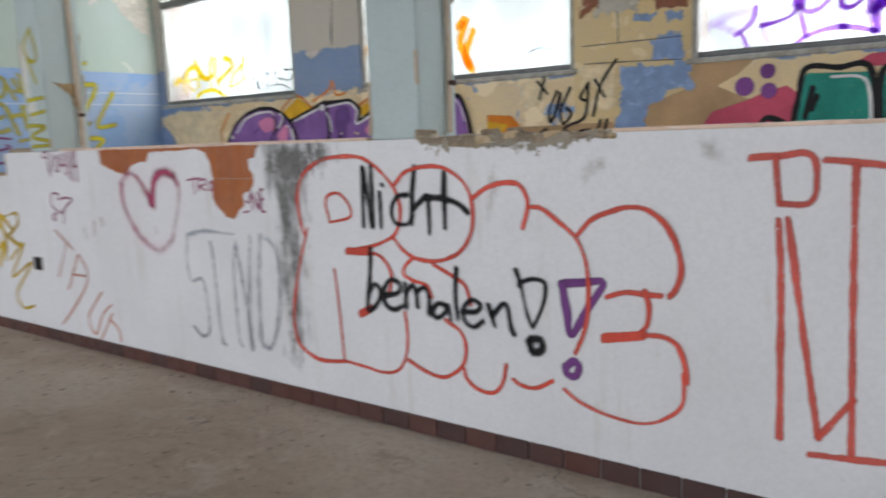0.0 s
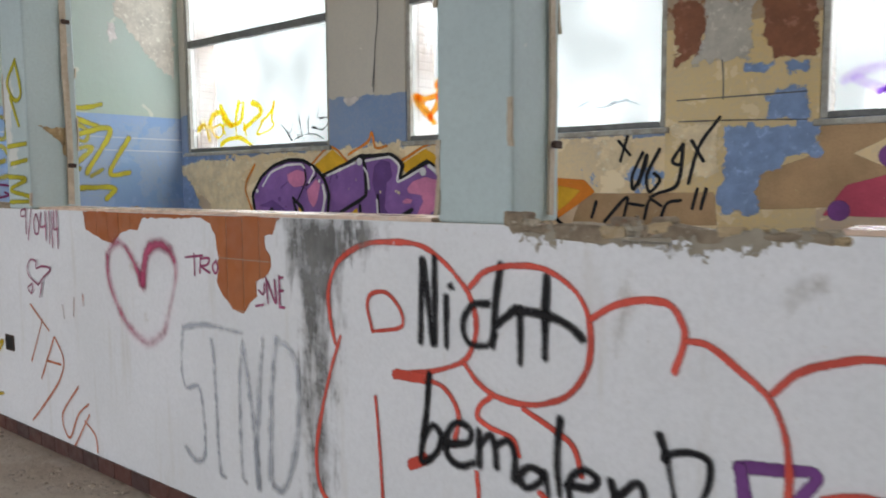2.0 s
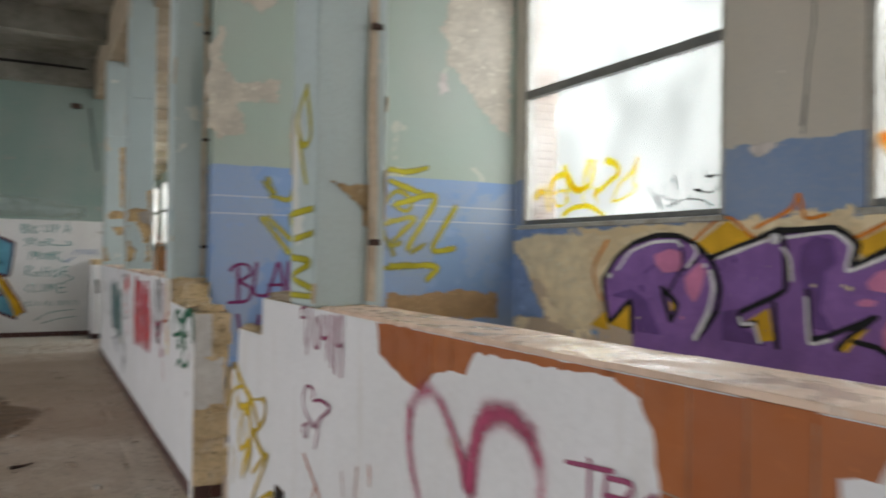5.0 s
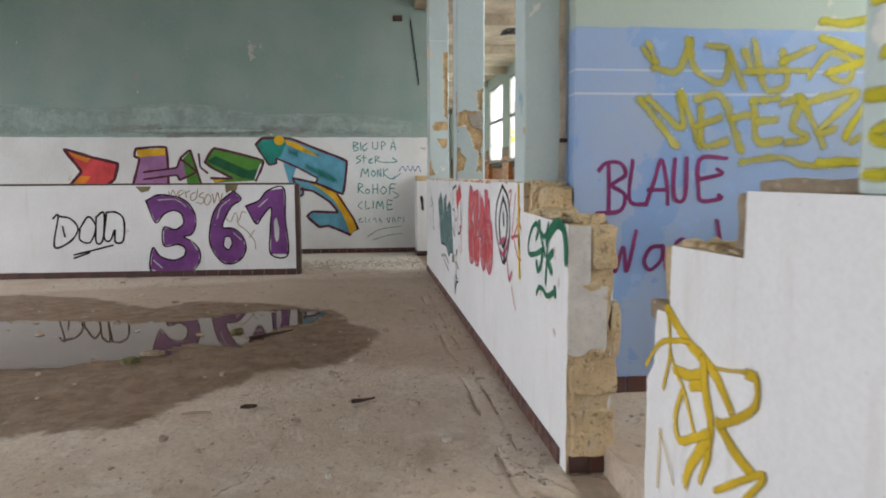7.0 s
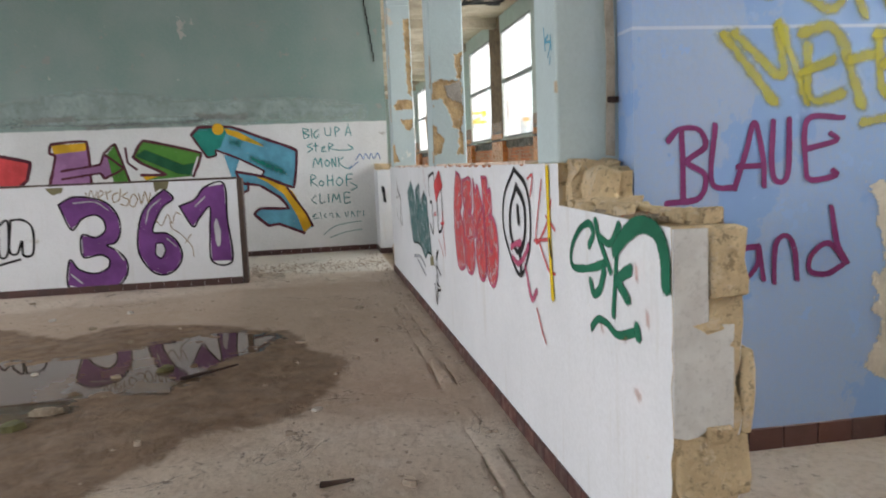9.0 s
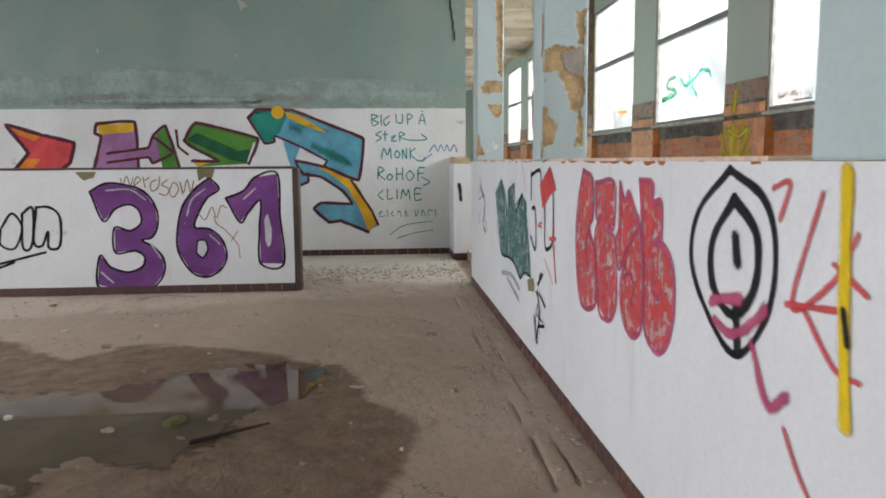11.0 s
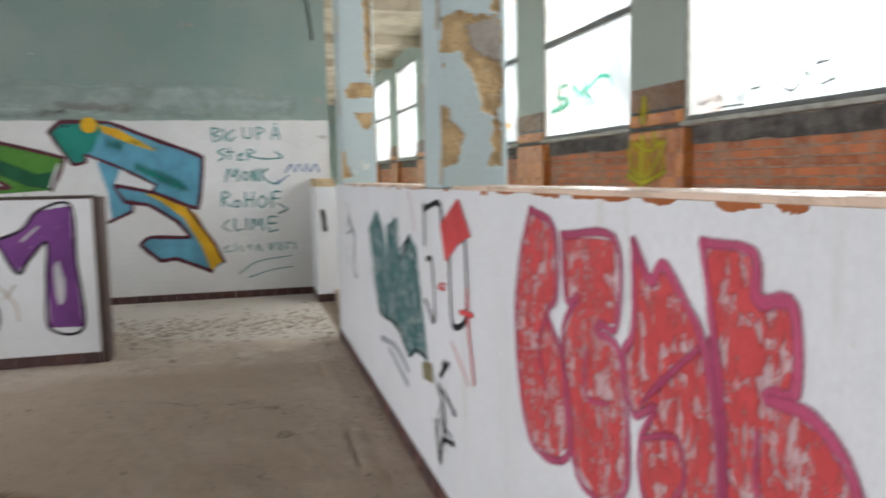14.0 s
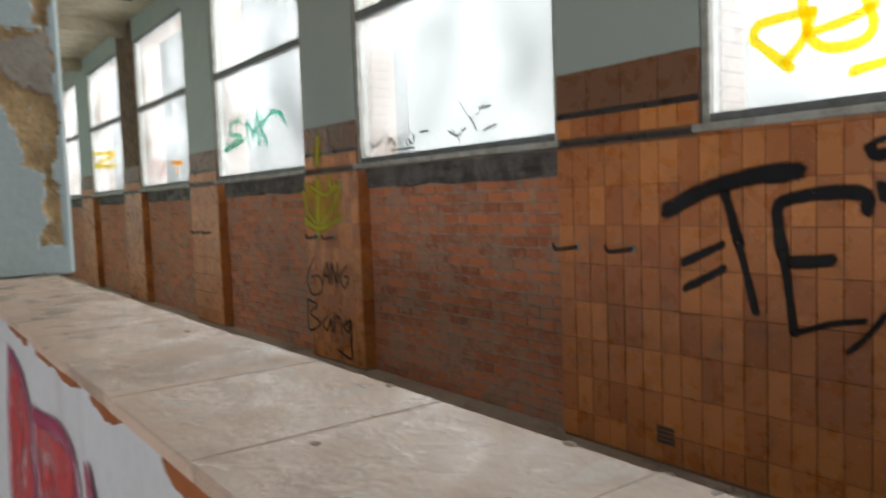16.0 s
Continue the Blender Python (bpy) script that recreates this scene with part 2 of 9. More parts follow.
def glass_mat():
    m = bpy.data.materials.new("dirty_window_glass")
    m.use_nodes = True
    t = m.node_tree
    t.nodes.remove(t.nodes["Principled BSDF"])
    out = t.nodes["Material Output"]
    clear, shine, mix = t.nodes.new("ShaderNodeBsdfTransparent"), t.nodes.new("ShaderNodeBsdfGlossy"), t.nodes.new("ShaderNodeMixShader")
    clear.inputs[0].default_value = (0.95, 0.975, 0.97, 1)
    shine.inputs["Roughness"].default_value = 0.08
    mix.inputs[0].default_value = 0.06
    milk, mix2 = t.nodes.new("ShaderNodeBsdfTranslucent"), t.nodes.new("ShaderNodeMixShader")
    milk.inputs[0].default_value = (0.86, 0.90, 0.89, 1)
    geo, n = t.nodes.new("ShaderNodeNewGeometry"), t.nodes.new("ShaderNodeTexNoise")
    n.inputs["Scale"].default_value, n.inputs["Detail"].default_value = 1.6, 8
    ramp = t.nodes.new("ShaderNodeMapRange")
    ramp.inputs["From Min"].default_value, ramp.inputs["From Max"].default_value = 0.3, 0.75
    ramp.inputs["To Min"].default_value, ramp.inputs["To Max"].default_value = 0.06, 0.26
    t.links.new(geo.outputs["Position"], n.inputs["Vector"])
    t.links.new(n.outputs["Fac"], ramp.inputs["Value"])
    t.links.new(ramp.outputs[0], mix2.inputs[0])
    t.links.new(clear.outputs[0], mix.inputs[1])
    t.links.new(shine.outputs[0], mix.inputs[2])
    t.links.new(mix.outputs[0], mix2.inputs[1])
    t.links.new(milk.outputs[0], mix2.inputs[2])
    t.links.new(mix2.outputs[0], out.inputs[0])
    return m


SPRAYS = {}


def paint_cover(g, soft, thin):
    """Dense in the middle of a line, speckled and cloudy towards its edge."""
    grain = g.math("MULTIPLY", g.math("SUBTRACT", g.noise(150, 3), 0.5), 0.55)
    cloud = g.math("MULTIPLY", g.math("SUBTRACT", g.noise(16, 6, 0.65), 0.52), 0.3 + 1.3 * thin)
    sweep = g.math("MULTIPLY", g.math("SUBTRACT", g.noise(4.0, 3), 0.5), 0.7)
    cover = g.math("ADD", g.attr("cover"), g.math("ADD", sweep, g.math("ADD", grain, cloud)))
    return g.ramp(cover, 0.10, 0.14 + soft, 0.0, 1.0 - thin * 0.8)


def spray(colour, soft=0.5, thin=0.0):
    """Spray paint on masonry."""
    key = (colour, soft, thin)
    if key not in SPRAYS:
        g = Graph("spray_paint", 0.65)
        g.b.inputs["Specular IOR Level"].default_value = 0.25
        c = g.mix(g.ramp(g.noise(2.6, 7), 0.32, 0.68), tuple(min(0.85, v * 1.12 + 0.006) for v in colour), tuple(v * 0.76 for v in colour))
        c = g.mix(g.ramp(g.noise(70, 3), 0.4, 0.75, 0.0, 0.3), c, tuple(v * 0.6 for v in colour))
        whole = g.ramp(g.noise(29, 9, 0.72), 0.655, 0.675, 1.0, 0.12)
        SPRAYS[key] = g.done(c, g.noise(12, 8), 0.004, 0.4, alpha=g.math("MULTIPLY", whole, paint_cover(g, soft, thin)))
    return SPRAYS[key]


def glass_paint(colour, soft=0.5, thin=0.0):
    """Thin paint on glass, lit from behind."""
    key = ("glass", colour, soft, thin)
    if key not in SPRAYS:
        g = Graph("translucent_paint_on_glass")
        tint = g.mix(paint_cover(g, soft, thin), (1.0, 1.0, 1.0), colour)
        g.t.nodes.remove(g.b)
        clear = g.put(g.t.nodes.new("ShaderNodeBsdfTransparent"), {0: tint})
        g.t.links.new(clear.outputs[0], g.t.nodes["Material Output"].inputs[0])
        SPRAYS[key] = g.m
    return SPRAYS[key]


def bare_masonry():
    """Ochre masonry bared by fallen plaster, with a ragged edge."""
    g = Graph("bared_ochre_masonry", 0.95)
    c = g.mix(g.ramp(g.noise(7, 8, 0.7), 0.38, 0.62), (0.56, 0.41, 0.215), (0.40, 0.285, 0.15))
    c = g.mix(g.ramp(g.noise(20, 8, 0.7), 0.57, 0.65), c, (0.66, 0.54, 0.35))
    c = g.mix(g.ramp(g.noise(11, 9, 0.75), 0.57, 0.62, 0.0, 0.8), c, (0.26, 0.185, 0.10))
    edge = g.math("ADD", g.attr("cover"), g.math("MULTIPLY", g.math("SUBTRACT", g.noise(14, 10, 0.7), 0.5), 3.0))
    return g.done(c, g.noise(22, 12, 0.75), 0.03, 1.0, alpha=g.ramp(edge, 0.0, 0.06))


def scribble(colour):
    """Fill scrubbed in with a nearly empty can, the wall showing through."""
    key = ("scribble", colour)
    if key not in SPRAYS:
        g = Graph("scrubbed_spray_paint", 0.65)
        c = g.mix(g.ramp(g.noise(12, 6), 0.3, 0.7), colour, tuple(v * 0.8 for v in colour))
        n = g.math("ADD", g.noise(17, 6, 0.65, 0.9), g.math("MULTIPLY", g.math("SUBTRACT", g.noise(30, 6, 0.7, 0.6, (1.6, 1.6, 0.3)), 0.5), 0.9))
        inside = g.ramp(g.attr("cover"), -0.2, 0.6)
        SPRAYS[key] = g.done(c, alpha=g.math("MULTIPLY", inside, g.ramp(n, 0.36, 0.57, 0.28, 0.96)))
    return SPRAYS[key]


def flaking(colour):
    """A coat of old paint with flaked, ragged edges and holes."""
    key = ("flaking", colour)
    if key not in SPRAYS:
        g = Graph("flaking_paint", 0.65)
        c = g.mix(g.ramp(g.noise(6, 9, 0.7), 0.35, 0.66), colour, tuple(v * 0.74 for v in colour))
        c = g.mix(g.ramp(g.noise(21, 8, 0.7), 0.56, 0.64, 0.0, 0.6), c, tuple(min(0.8, v * 1.35 + 0.06) for v in colour))
        edge = g.math("ADD", g.attr("cover"), g.math("MULTIPLY", g.math("SUBTRACT", g.noise(9, 12, 0.72), 0.47), 5.0))
        SPRAYS[key] = g.done(c, g.noise(24, 9, 0.7), 0.01, 0.7, alpha=g.ramp(edge, 0.0, 0.08))
    return SPRAYS[key]


def streaked(colour):
    """Dark deposit, dense in its middle, drawn out downwards."""
    key = ("streaked", colour)
    if key not in SPRAYS:
        g = Graph("soot_streaks", 0.85)
        c = g.mix(g.ramp(g.noise(9, 6), 0.3, 0.7), colour, tuple(v * 1.9 for v in colour))
        runs = g.math("MULTIPLY", g.math("SUBTRACT", g.noise(9, 7, 0.7, 0.3, (2.2, 2.2, 0.35)), 0.5), 3.4)
        blotch = g.math("MULTIPLY", g.math("SUBTRACT", g.noise(11, 9, 0.72), 0.5), 2.6)
        v = g.math("ADD", g.attr("cover"), g.math("ADD", runs, blotch))
        SPRAYS[key] = g.done(c, alpha=g.ramp(v, -0.75, 1.1, 0.0, 0.92))
    return SPRAYS[key]


BARED = bare_masonry()
WHITE = white_wall()
MINT = mint("pale_mint_paint")
MINT_FAR = layered("far_wall_white_dado_mint_above", [(2.25, (0.78, 0.79, 0.79)), (9, (0.195, 0.295, 0.262))],
                   [((0.44, 0.42, 0.39), 0.9, 0.69), ((0.30, 0.31, 0.28), 4.5, 0.64, -2.25), ((0.56, 0.54, 0.50), 6.0, 0.70, -2.25)], 0.006)
PILLAR = mint("pale_blue_mint_pillar_paint", (0.50, 0.605, 0.61), 0.64)
BLUE = layered("blue_dado_green_above", [(2.36, (0.225, 0.365, 0.64)), (9, (0.36, 0.46, 0.40))],
               [((0.21, 0.345, 0.615), 1.4, 0.54, 2.36), ((0.25, 0.39, 0.655), 5.0, 0.62, 2.36), ((0.20, 0.33, 0.59), 7.0, 0.66, 2.36), ((0.52, 0.55, 0.47), 2.2, 0.62, -2.36), ((0.55, 0.58, 0.62), 3.0, 0.70)], 0.003, (2.11, 1.97))
NORTH_BLUE = layered("window_wall_ochre_blue_and_grey", [(1.45, (0.56, 0.41, 0.25)), (1.90, (0.74, 0.58, 0.31)), (2.40, (0.155, 0.255, 0.45)), (9, (0.52, 0.49, 0.42))],
                     [((0.20, 0.31, 0.52), 2.6, 0.62, 2.40), ((0.80, 0.68, 0.45), 3.1, 0.56, 1.92), ((0.66, 0.63, 0.56), 4.0, 0.66)], 0.02)
NORTH_PEEL = layered("peeled_pier_ochre_and_bare_brick", [(2.62, (0.66, 0.50, 0.22)), (9, (0.40, 0.28, 0.14))],
                     [((0.70, 0.58, 0.36), 5.0, 0.57, 2.6), ((0.26, 0.13, 0.06), 6.0, 0.56, -2.62), ((0.52, 0.46, 0.34), 9.0, 0.62, -2.62)], 0.003)
PIER_GREEN = layered("pier_brown_band_green_above", [(2.34, (0.21, 0.115, 0.06)), (9, (0.34, 0.41, 0.37))],
                     [((0.42, 0.44, 0.39), 2.0, 0.74), ((0.34, 0.29, 0.20), 9.0, 0.71)], 0.004)
STONE, RUBBLE, FLOOR, WET = block_stone(), rubble(), floor_mat(), water_mat()
OCHRE_STONE = plain("bared_ochre_stone", (0.58, 0.42, 0.22), (0.36, 0.25, 0.13), 0.95, 9, 0.0, 0.02)
GREY_RENDER = plain("grey_undercoat_render", (0.40, 0.37, 0.32), (0.30, 0.27, 0.23), 0.95, 9, 0.0, 0.01)
CRUMBS = plain("dusty_plaster_crumbs", (0.52, 0.43, 0.34), (0.34, 0.265, 0.20), 0.95, 3)
MOSS = plain("mossy_stone", (0.16, 0.15, 0.06), (0.10, 0.10, 0.045), 0.95, 20)
PLASTER_BIT = plain("pale_plaster_bits", (0.66, 0.63, 0.57), (0.50, 0.46, 0.40), 0.9, 20)
GREY_PLASTER = plain("grey_plaster", (0.60, 0.60, 0.58), (0.50, 0.49, 0.47))
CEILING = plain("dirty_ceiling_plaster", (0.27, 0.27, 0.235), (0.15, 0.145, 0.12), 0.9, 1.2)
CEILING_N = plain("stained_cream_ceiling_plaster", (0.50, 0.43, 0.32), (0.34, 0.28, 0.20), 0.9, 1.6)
PEELED = plain("peeled_brown_pier", (0.20, 0.13, 0.08), (0.10, 0.06, 0.04), 0.95, 7, 0.0, 0.02)
CONCRETE = plain("dark_rough_mortar", (0.17, 0.155, 0.14), (0.06, 0.053, 0.048), 0.95, 6, 0.0, 0.03)
FRAME = plain("grey_steel_paint", (0.16, 0.17, 0.165), (0.10, 0.105, 0.10), 0.5, 12)
FRAME_L = plain("pale_weathered_frame_paint", (0.42, 0.42, 0.38), (0.26, 0.25, 0.21), 0.6, 9)
OUTER = plain("pale_outer_brick", (0.40, 0.29, 0.22), (0.30, 0.215, 0.165), 0.9, 12)
MORTAR = plain("brick_mortar", (0.42, 0.31, 0.235), (0.26, 0.18, 0.13), 0.95, 14, 0.0, 0.012)
GROUT = plain("dark_tile_grout", (0.24, 0.125, 0.065), (0.17, 0.085, 0.045), 0.9, 14)
RUST = plain("rusted_iron", (0.09, 0.05, 0.035), (0.05, 0.035, 0.03), 0.8, 30, 0.4)
DARK = plain("black_void", (0.012, 0.012, 0.012), (0.02, 0.018, 0.016), 0.95)
TRIM_BROWN = plain("dark_brown_edge_trim", (0.075, 0.045, 0.032), (0.05, 0.032, 0.025), 0.5)
OUTDOOR = plain("outdoor_gravel", (0.30, 0.29, 0.26), (0.22, 0.22, 0.19), 0.95, 2)
ORANGE = tile_mat("orange_brown_glazed_tile", (0.58, 0.21, 0.05), (0.355, 0.107, 0.025))
ORANGE_J = tile_mat("orange_brown_glazed_tile_far", (0.54, 0.21, 0.060), (0.40, 0.135, 0.036), per="island")
TERRA = tile_mat("bare_terracotta_tile", (0.40, 0.125, 0.030), (0.35, 0.10, 0.024), (0.24, 0.08, 0.03), 0.5)
BAND = tile_mat("black_listel_tile", (0.022, 0.02, 0.02), (0.03, 0.025, 0.022), (0.05, 0.04, 0.03), 0.3)
BROWN = tile_mat("dark_brown_tile", (0.20, 0.085, 0.035), (0.16, 0.07, 0.03), per="object")
PLINTH = tile_mat("red_brown_plinth_tile", (0.115, 0.045, 0.035), (0.065, 0.036, 0.034), (0.06, 0.045, 0.04), 0.4)
PLINTH_J = tile_mat("red_brown_plinth_tile_far", (0.105, 0.045, 0.036), (0.065, 0.036, 0.034), (0.06, 0.045, 0.04), 0.4, "island")
CREAM = cap_mat("cream_glazed_cap_tile", (0.79, 0.60, 0.465), (0.74, 0.555, 0.42), (0.52, 0.385, 0.285), 0.34)
BRICK = brick_mat("red_wall_brick", "object")
BRICK_J = brick_mat("red_wall_brick_far", "island")
STRIP = plain("bare_beige_plaster", (0.56, 0.49, 0.38), (0.42, 0.35, 0.26), 0.9, 9)
GLASS = glass_mat()
HAZE = bpy.data.materials.new("overcast_haze")
HAZE.use_nodes = True
HAZE.node_tree.nodes["Principled BSDF"].inputs["Base Color"].default_value = (0.8, 0.8, 0.8, 1)
HAZE.node_tree.nodes["Principled BSDF"].inputs["Emission Color"].default_value = (0.90, 0.975, 0.965, 1)
HAZE.node_tree.nodes["Principled BSDF"].inputs["Emission Strength"].default_value = 1.15


# ---- builders ----
def box(bm, x0, x1, y0, y1, z0, z1):
    v = [bm.verts.new((x, y, z)) for x in (x0, x1) for y in (y0, y1) for z in (z0, z1)]
    for f in ((0, 1, 3, 2), (4, 6, 7, 5), (0, 4, 5, 1), (2, 3, 7, 6), (0, 2, 6, 4), (1, 5, 7, 3)):
        bm.faces.new([v[k] for k in f])
    return v


def bevelled(bm, r, seg=1):
    bmesh.ops.bevel(bm, geom=bm.edges[:], offset=r, segments=seg, affect="EDGES", profile=0.5)


def mesh_of(name, bm, *mats):
    bmesh.ops.recalc_face_normals(bm, faces=bm.faces[:])
    me = bpy.data.meshes.new(name)
    bm.to_mesh(me)
    bm.free()
    for m in mats:
        me.materials.append(m)
    return me


def part(name, bm, material, parent, label=""):
    ob = new(name, mesh_of(name, bm, *(material if isinstance(material, tuple) else (material,))))
    ob.parent = parent
    return tagged(ob, label)


def setting(name, bm, material, label="", category=""):
    ob = new(name, mesh_of(name, bm, *(material if isinstance(material, tuple) else (material,))))
    return tagged(ob, label, category, "", "structure")


def piece(name, me, parent, loc, rot=(0, 0, 0), scale=(1, 1, 1)):
    ob = new(name, me)
    ob.parent = parent
    ob.location, ob.rotation_euler, ob.scale = loc, rot, scale
    return ob


def block_mesh(name, sx, sy, sz, r, material):
    """A small bevelled block centred on its own origin."""
    bm = bmesh.new()
    box(bm, -sx / 2, sx / 2, -sy / 2, sy / 2, -sz / 2, sz / 2)
    bevelled(bm, r)
    return mesh_of(name, bm, material)


def pierced(bm, u0, u1, z0, z1, a, b, holes, along="x"):
    """A wall between u0..u1 and z0..z1, thick from a to b, with rectangular holes (u0, u1, z0, z1)."""
    us = sorted({u0, u1, *[h for q in holes for h in q[:2] if u0 < h < u1]})
    zs = sorted({z0, z1, *[h for q in holes for h in q[2:] if z0 < h < z1]})
    for p, q in zip(us, us[1:]):
        run = None
        for r, s in zip(zs, zs[1:]):
            m, n = (p + q) / 2, (r + s) / 2
            solid = not any(h[0] < m < h[1] and h[2] < n < h[3] for h in holes)
            if solid:
                run = (run[0], s) if run else (r, s)
            if run and (not solid or s == zs[-1]):
                box(bm, *((p, q, a, b) if along == "x" else (a, b, p, q)), *run)
                run = None
    bmesh.ops.remove_doubles(bm, verts=bm.verts[:], dist=0.0005)


def rough_grid(bm, jitter, cell, keep=lambda c: False):
    """Cuts long edges and shakes the vertices, for broken masonry."""
    for _ in range(3):
        long = [e for e in bm.edges if e.calc_length() > cell]
        if not long:
            break
        bmesh.ops.subdivide_edges(bm, edges=long, cuts=1, use_grid_fill=True)
    for v in bm.verts:
        if not keep(v.co):
            v.co += jitter * (noise.noise_vector(v.co * 9.0) + 0.6 * noise.noise_vector(v.co * 27.0))


# ---- the shell ----
WET_OUTLINE = [(-14.3, -2.3), (-13.86, -1.48), (-13.1, -0.6), (-13.5, -0.18), (-13.4, 0.2), (-13.2, 0.8), (-12.95, 1.15), (-12.63, 1.55), (-12.0, 1.66), (-11.55, 1.9), (-11.12, 1.96), (-10.54, 1.72), (-10.2, 1.66),
               (-10.1, 1.3), (-10.05, 1.05), (-9.75, 0.92), (-9.5, 0.76), (-9.3, 0.6), (-9.1, 0.55), (-8.9, 0.45), (-8.8, 0.0), (-8.5, -1.6), (-9.5, -3.3), (-14.2, -3.3)]
WATER_OUTLINE = [(-12.6, -2.6), (-12.45, -1.45), (-12.35, -0.9), (-12.3, -0.3), (-12.25, 0.05), (-12.6, 0.35), (-12.8, 0.7), (-12.8, 1.1), (-12.5, 1.42), (-12.0, 1.35), (-11.8, 1.1), (-11.3, 0.95), (-10.95, 0.75), (-11.05, 0.5), (-11.15, 0.3),
                 (-10.75, 0.2), (-10.5, -0.1), (-10.35, -0.55), (-10.3, -1.5), (-10.8, -2.6)]


def inside_depth(poly, px, py):
    """Distance into an outline, negative outside it."""
    inside = np.zeros(px.shape, bool)
    best = np.full(px.shape, 1e9)
    for (x0, y0), (x1, y1) in zip(poly, poly[1:] + poly[:1]):
        dx, dy = x1 - x0, y1 - y0
        t = np.clip(((px - x0) * dx + (py - y0) * dy) / max(dx * dx + dy * dy, 1e-12), 0, 1)
        best = np.minimum(best, np.hypot(px - x0 - t * dx, py - y0 - t * dy))
        if y0 != y1:
            inside ^= ((y0 > py) != (y1 > py)) & (px < x0 + (py - y0) * dx / dy)
    return np.where(inside, best, -best)


def build_shell():
    bm = bmesh.new()
    box(bm, CORRIDOR_END, EAST, SOUTH, BACK - 0.02, -0.25, -0.012)
    box(bm, -5.5, EAST, SOUTH, FACE, -0.012, 0.0)
    box(bm, FAR, -5.5, SOUTH, -3.6, -0.012, 0.0)
    # trodden dirt: a fine uneven sheet, with the two grooves of an old channel along the low wall
    grooves = (2.553, 2.668)
    us = np.linspace(FAR, -5.5, 330)
    vs = sorted([*np.linspace(-3.6, FACE, 160), *[q + d for q in grooves for d in (-0.013, -0.007, 0.007, 0.013)]])
    nx, ny = len(us), len(vs)
    gu, gv = np.meshgrid(us, np.array(vs), indexing="ij")
    soak = np.clip(0.5 + inside_depth(WET_OUTLINE, gu, gv) * 0.8, 0.0, 1.0)
    pool = np.clip(inside_depth(WATER_OUTLINE, gu, gv) * 3.0, 0.0, 1.0)
    fall = np.clip(inside_depth([(-19.5, 3.2), (-19.5, 0.0), (-17.9, -0.5), (-16.6, 0.9), (-16.2, 1.6), (-15.9, 3.2)], gu, gv) * 2.2, 0.0, 1.0)
    trod = np.clip(inside_depth([(-15.7, 3.2), (-15.7, 0.9), (-14.6, -3.4), (-9.0, -3.4), (-8.9, 0.6), (-9.9, 1.7), (-9.2, 3.2)], gu, gv) * 1.6, 0.0, 1.0)
    wet_layer, dust_layer, mud_layer = (bm.verts.layers.float.new(n) for n in ("wet", "dust", "mud"))
    grid = []
    for i, u in enumerate(us):
        col = []
        for j, v in enumerate(vs):
            q = Vector((u, v, 0))
            h = 0.010 * noise.noise(q * 2.1) + 0.009 * noise.noise(q * 7.0) + 0.006 * noise.noise(q * 19.0)
            h = max(-0.011, h - 0.002 - 0.009 * pool[i, j])
            rim = min(1.0, i / 4, (nx - 1 - i) / 4, j / 4, (ny - 1 - j) / 4)
            if u < -7.2 and any(abs(v - e) < 0.009 for e in grooves) and noise.noise(Vector((u * 1.7, v * 9, 4.0))) > 0.02:
                h, rim = -0.0115, 1.0
            w = bm.verts.new((u, v, rim * h))
            w[wet_layer], w[dust_layer], w[mud_layer] = soak[i, j], fall[i, j], trod[i, j]
            col.append(w)
        grid.append(col)
    for i in range(nx - 1):
        for j in range(ny - 1):
            f = bm.faces.new((grid[i][j], grid[i + 1][j], grid[i + 1][j + 1], grid[i][j + 1]))
            f.smooth = True
    setting("floor_hall", bm, FLOOR, "dusty grey-brown concrete hall floor with dirt", "floor")
    bm = bmesh.new()
    box(bm, CORRIDOR_END, EAST, BACK - 0.02, NORTH + 0.42, -0.25, FLOOR_N)
    setting("floor_corridor", bm, FLOOR, "raised dusty concrete floor along the windows", "floor")
    bm = bmesh.new()
    s = 300.0
    bm.faces.new([bm.verts.new(p) for p in ((-s, -s, -0.9), (s, -s, -0.9), (s, s, -0.9), (-s, s, -0.9))])
    setting("ground", bm, OUTDOOR, "plain pale gravel ground outside the building", "ground")
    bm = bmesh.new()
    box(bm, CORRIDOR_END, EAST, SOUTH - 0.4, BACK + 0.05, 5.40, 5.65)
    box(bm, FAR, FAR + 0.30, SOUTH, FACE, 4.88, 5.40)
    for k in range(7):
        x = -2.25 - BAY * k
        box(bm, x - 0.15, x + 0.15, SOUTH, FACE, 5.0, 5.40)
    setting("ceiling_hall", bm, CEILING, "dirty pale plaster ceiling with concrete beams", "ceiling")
    bm = bmesh.new()
    box(bm, CORRIDOR_END, EAST, BACK + 0.05, NORTH + 0.42, 4.62, 4.9)
    for k in range(-1, 12):
        x = -2.25 - BAY * k
        box(bm, x - 0.12, x + 0.12, BACK + 0.05, NORTH, 4.42, 4.62)
    box(bm, CORRIDOR_END, EAST, 2.86, BACK + 0.05, 4.70, 5.40)
    setting("ceiling_corridor", bm, CEILING_N, "stained plaster ceiling with cross beams over the corridor", "ceiling")
    # far wall of the hall and the walls out of view
    bm = bmesh.new()
    box(bm, FAR - 0.3, FAR, SOUTH, 3.10, 0, 5.4)
    setting("wall_far", bm, MINT_FAR, "hall end wall, white dado under faded mint paint", "wall")
    bm = bmesh.new()
    box(bm, EAST, EAST + 0.3, SOUTH - 0.4, NORTH + 0.42, 0, 5.4)
    setting("wall_east", bm, MINT_FAR, "white and mint painted end wall", "wall")
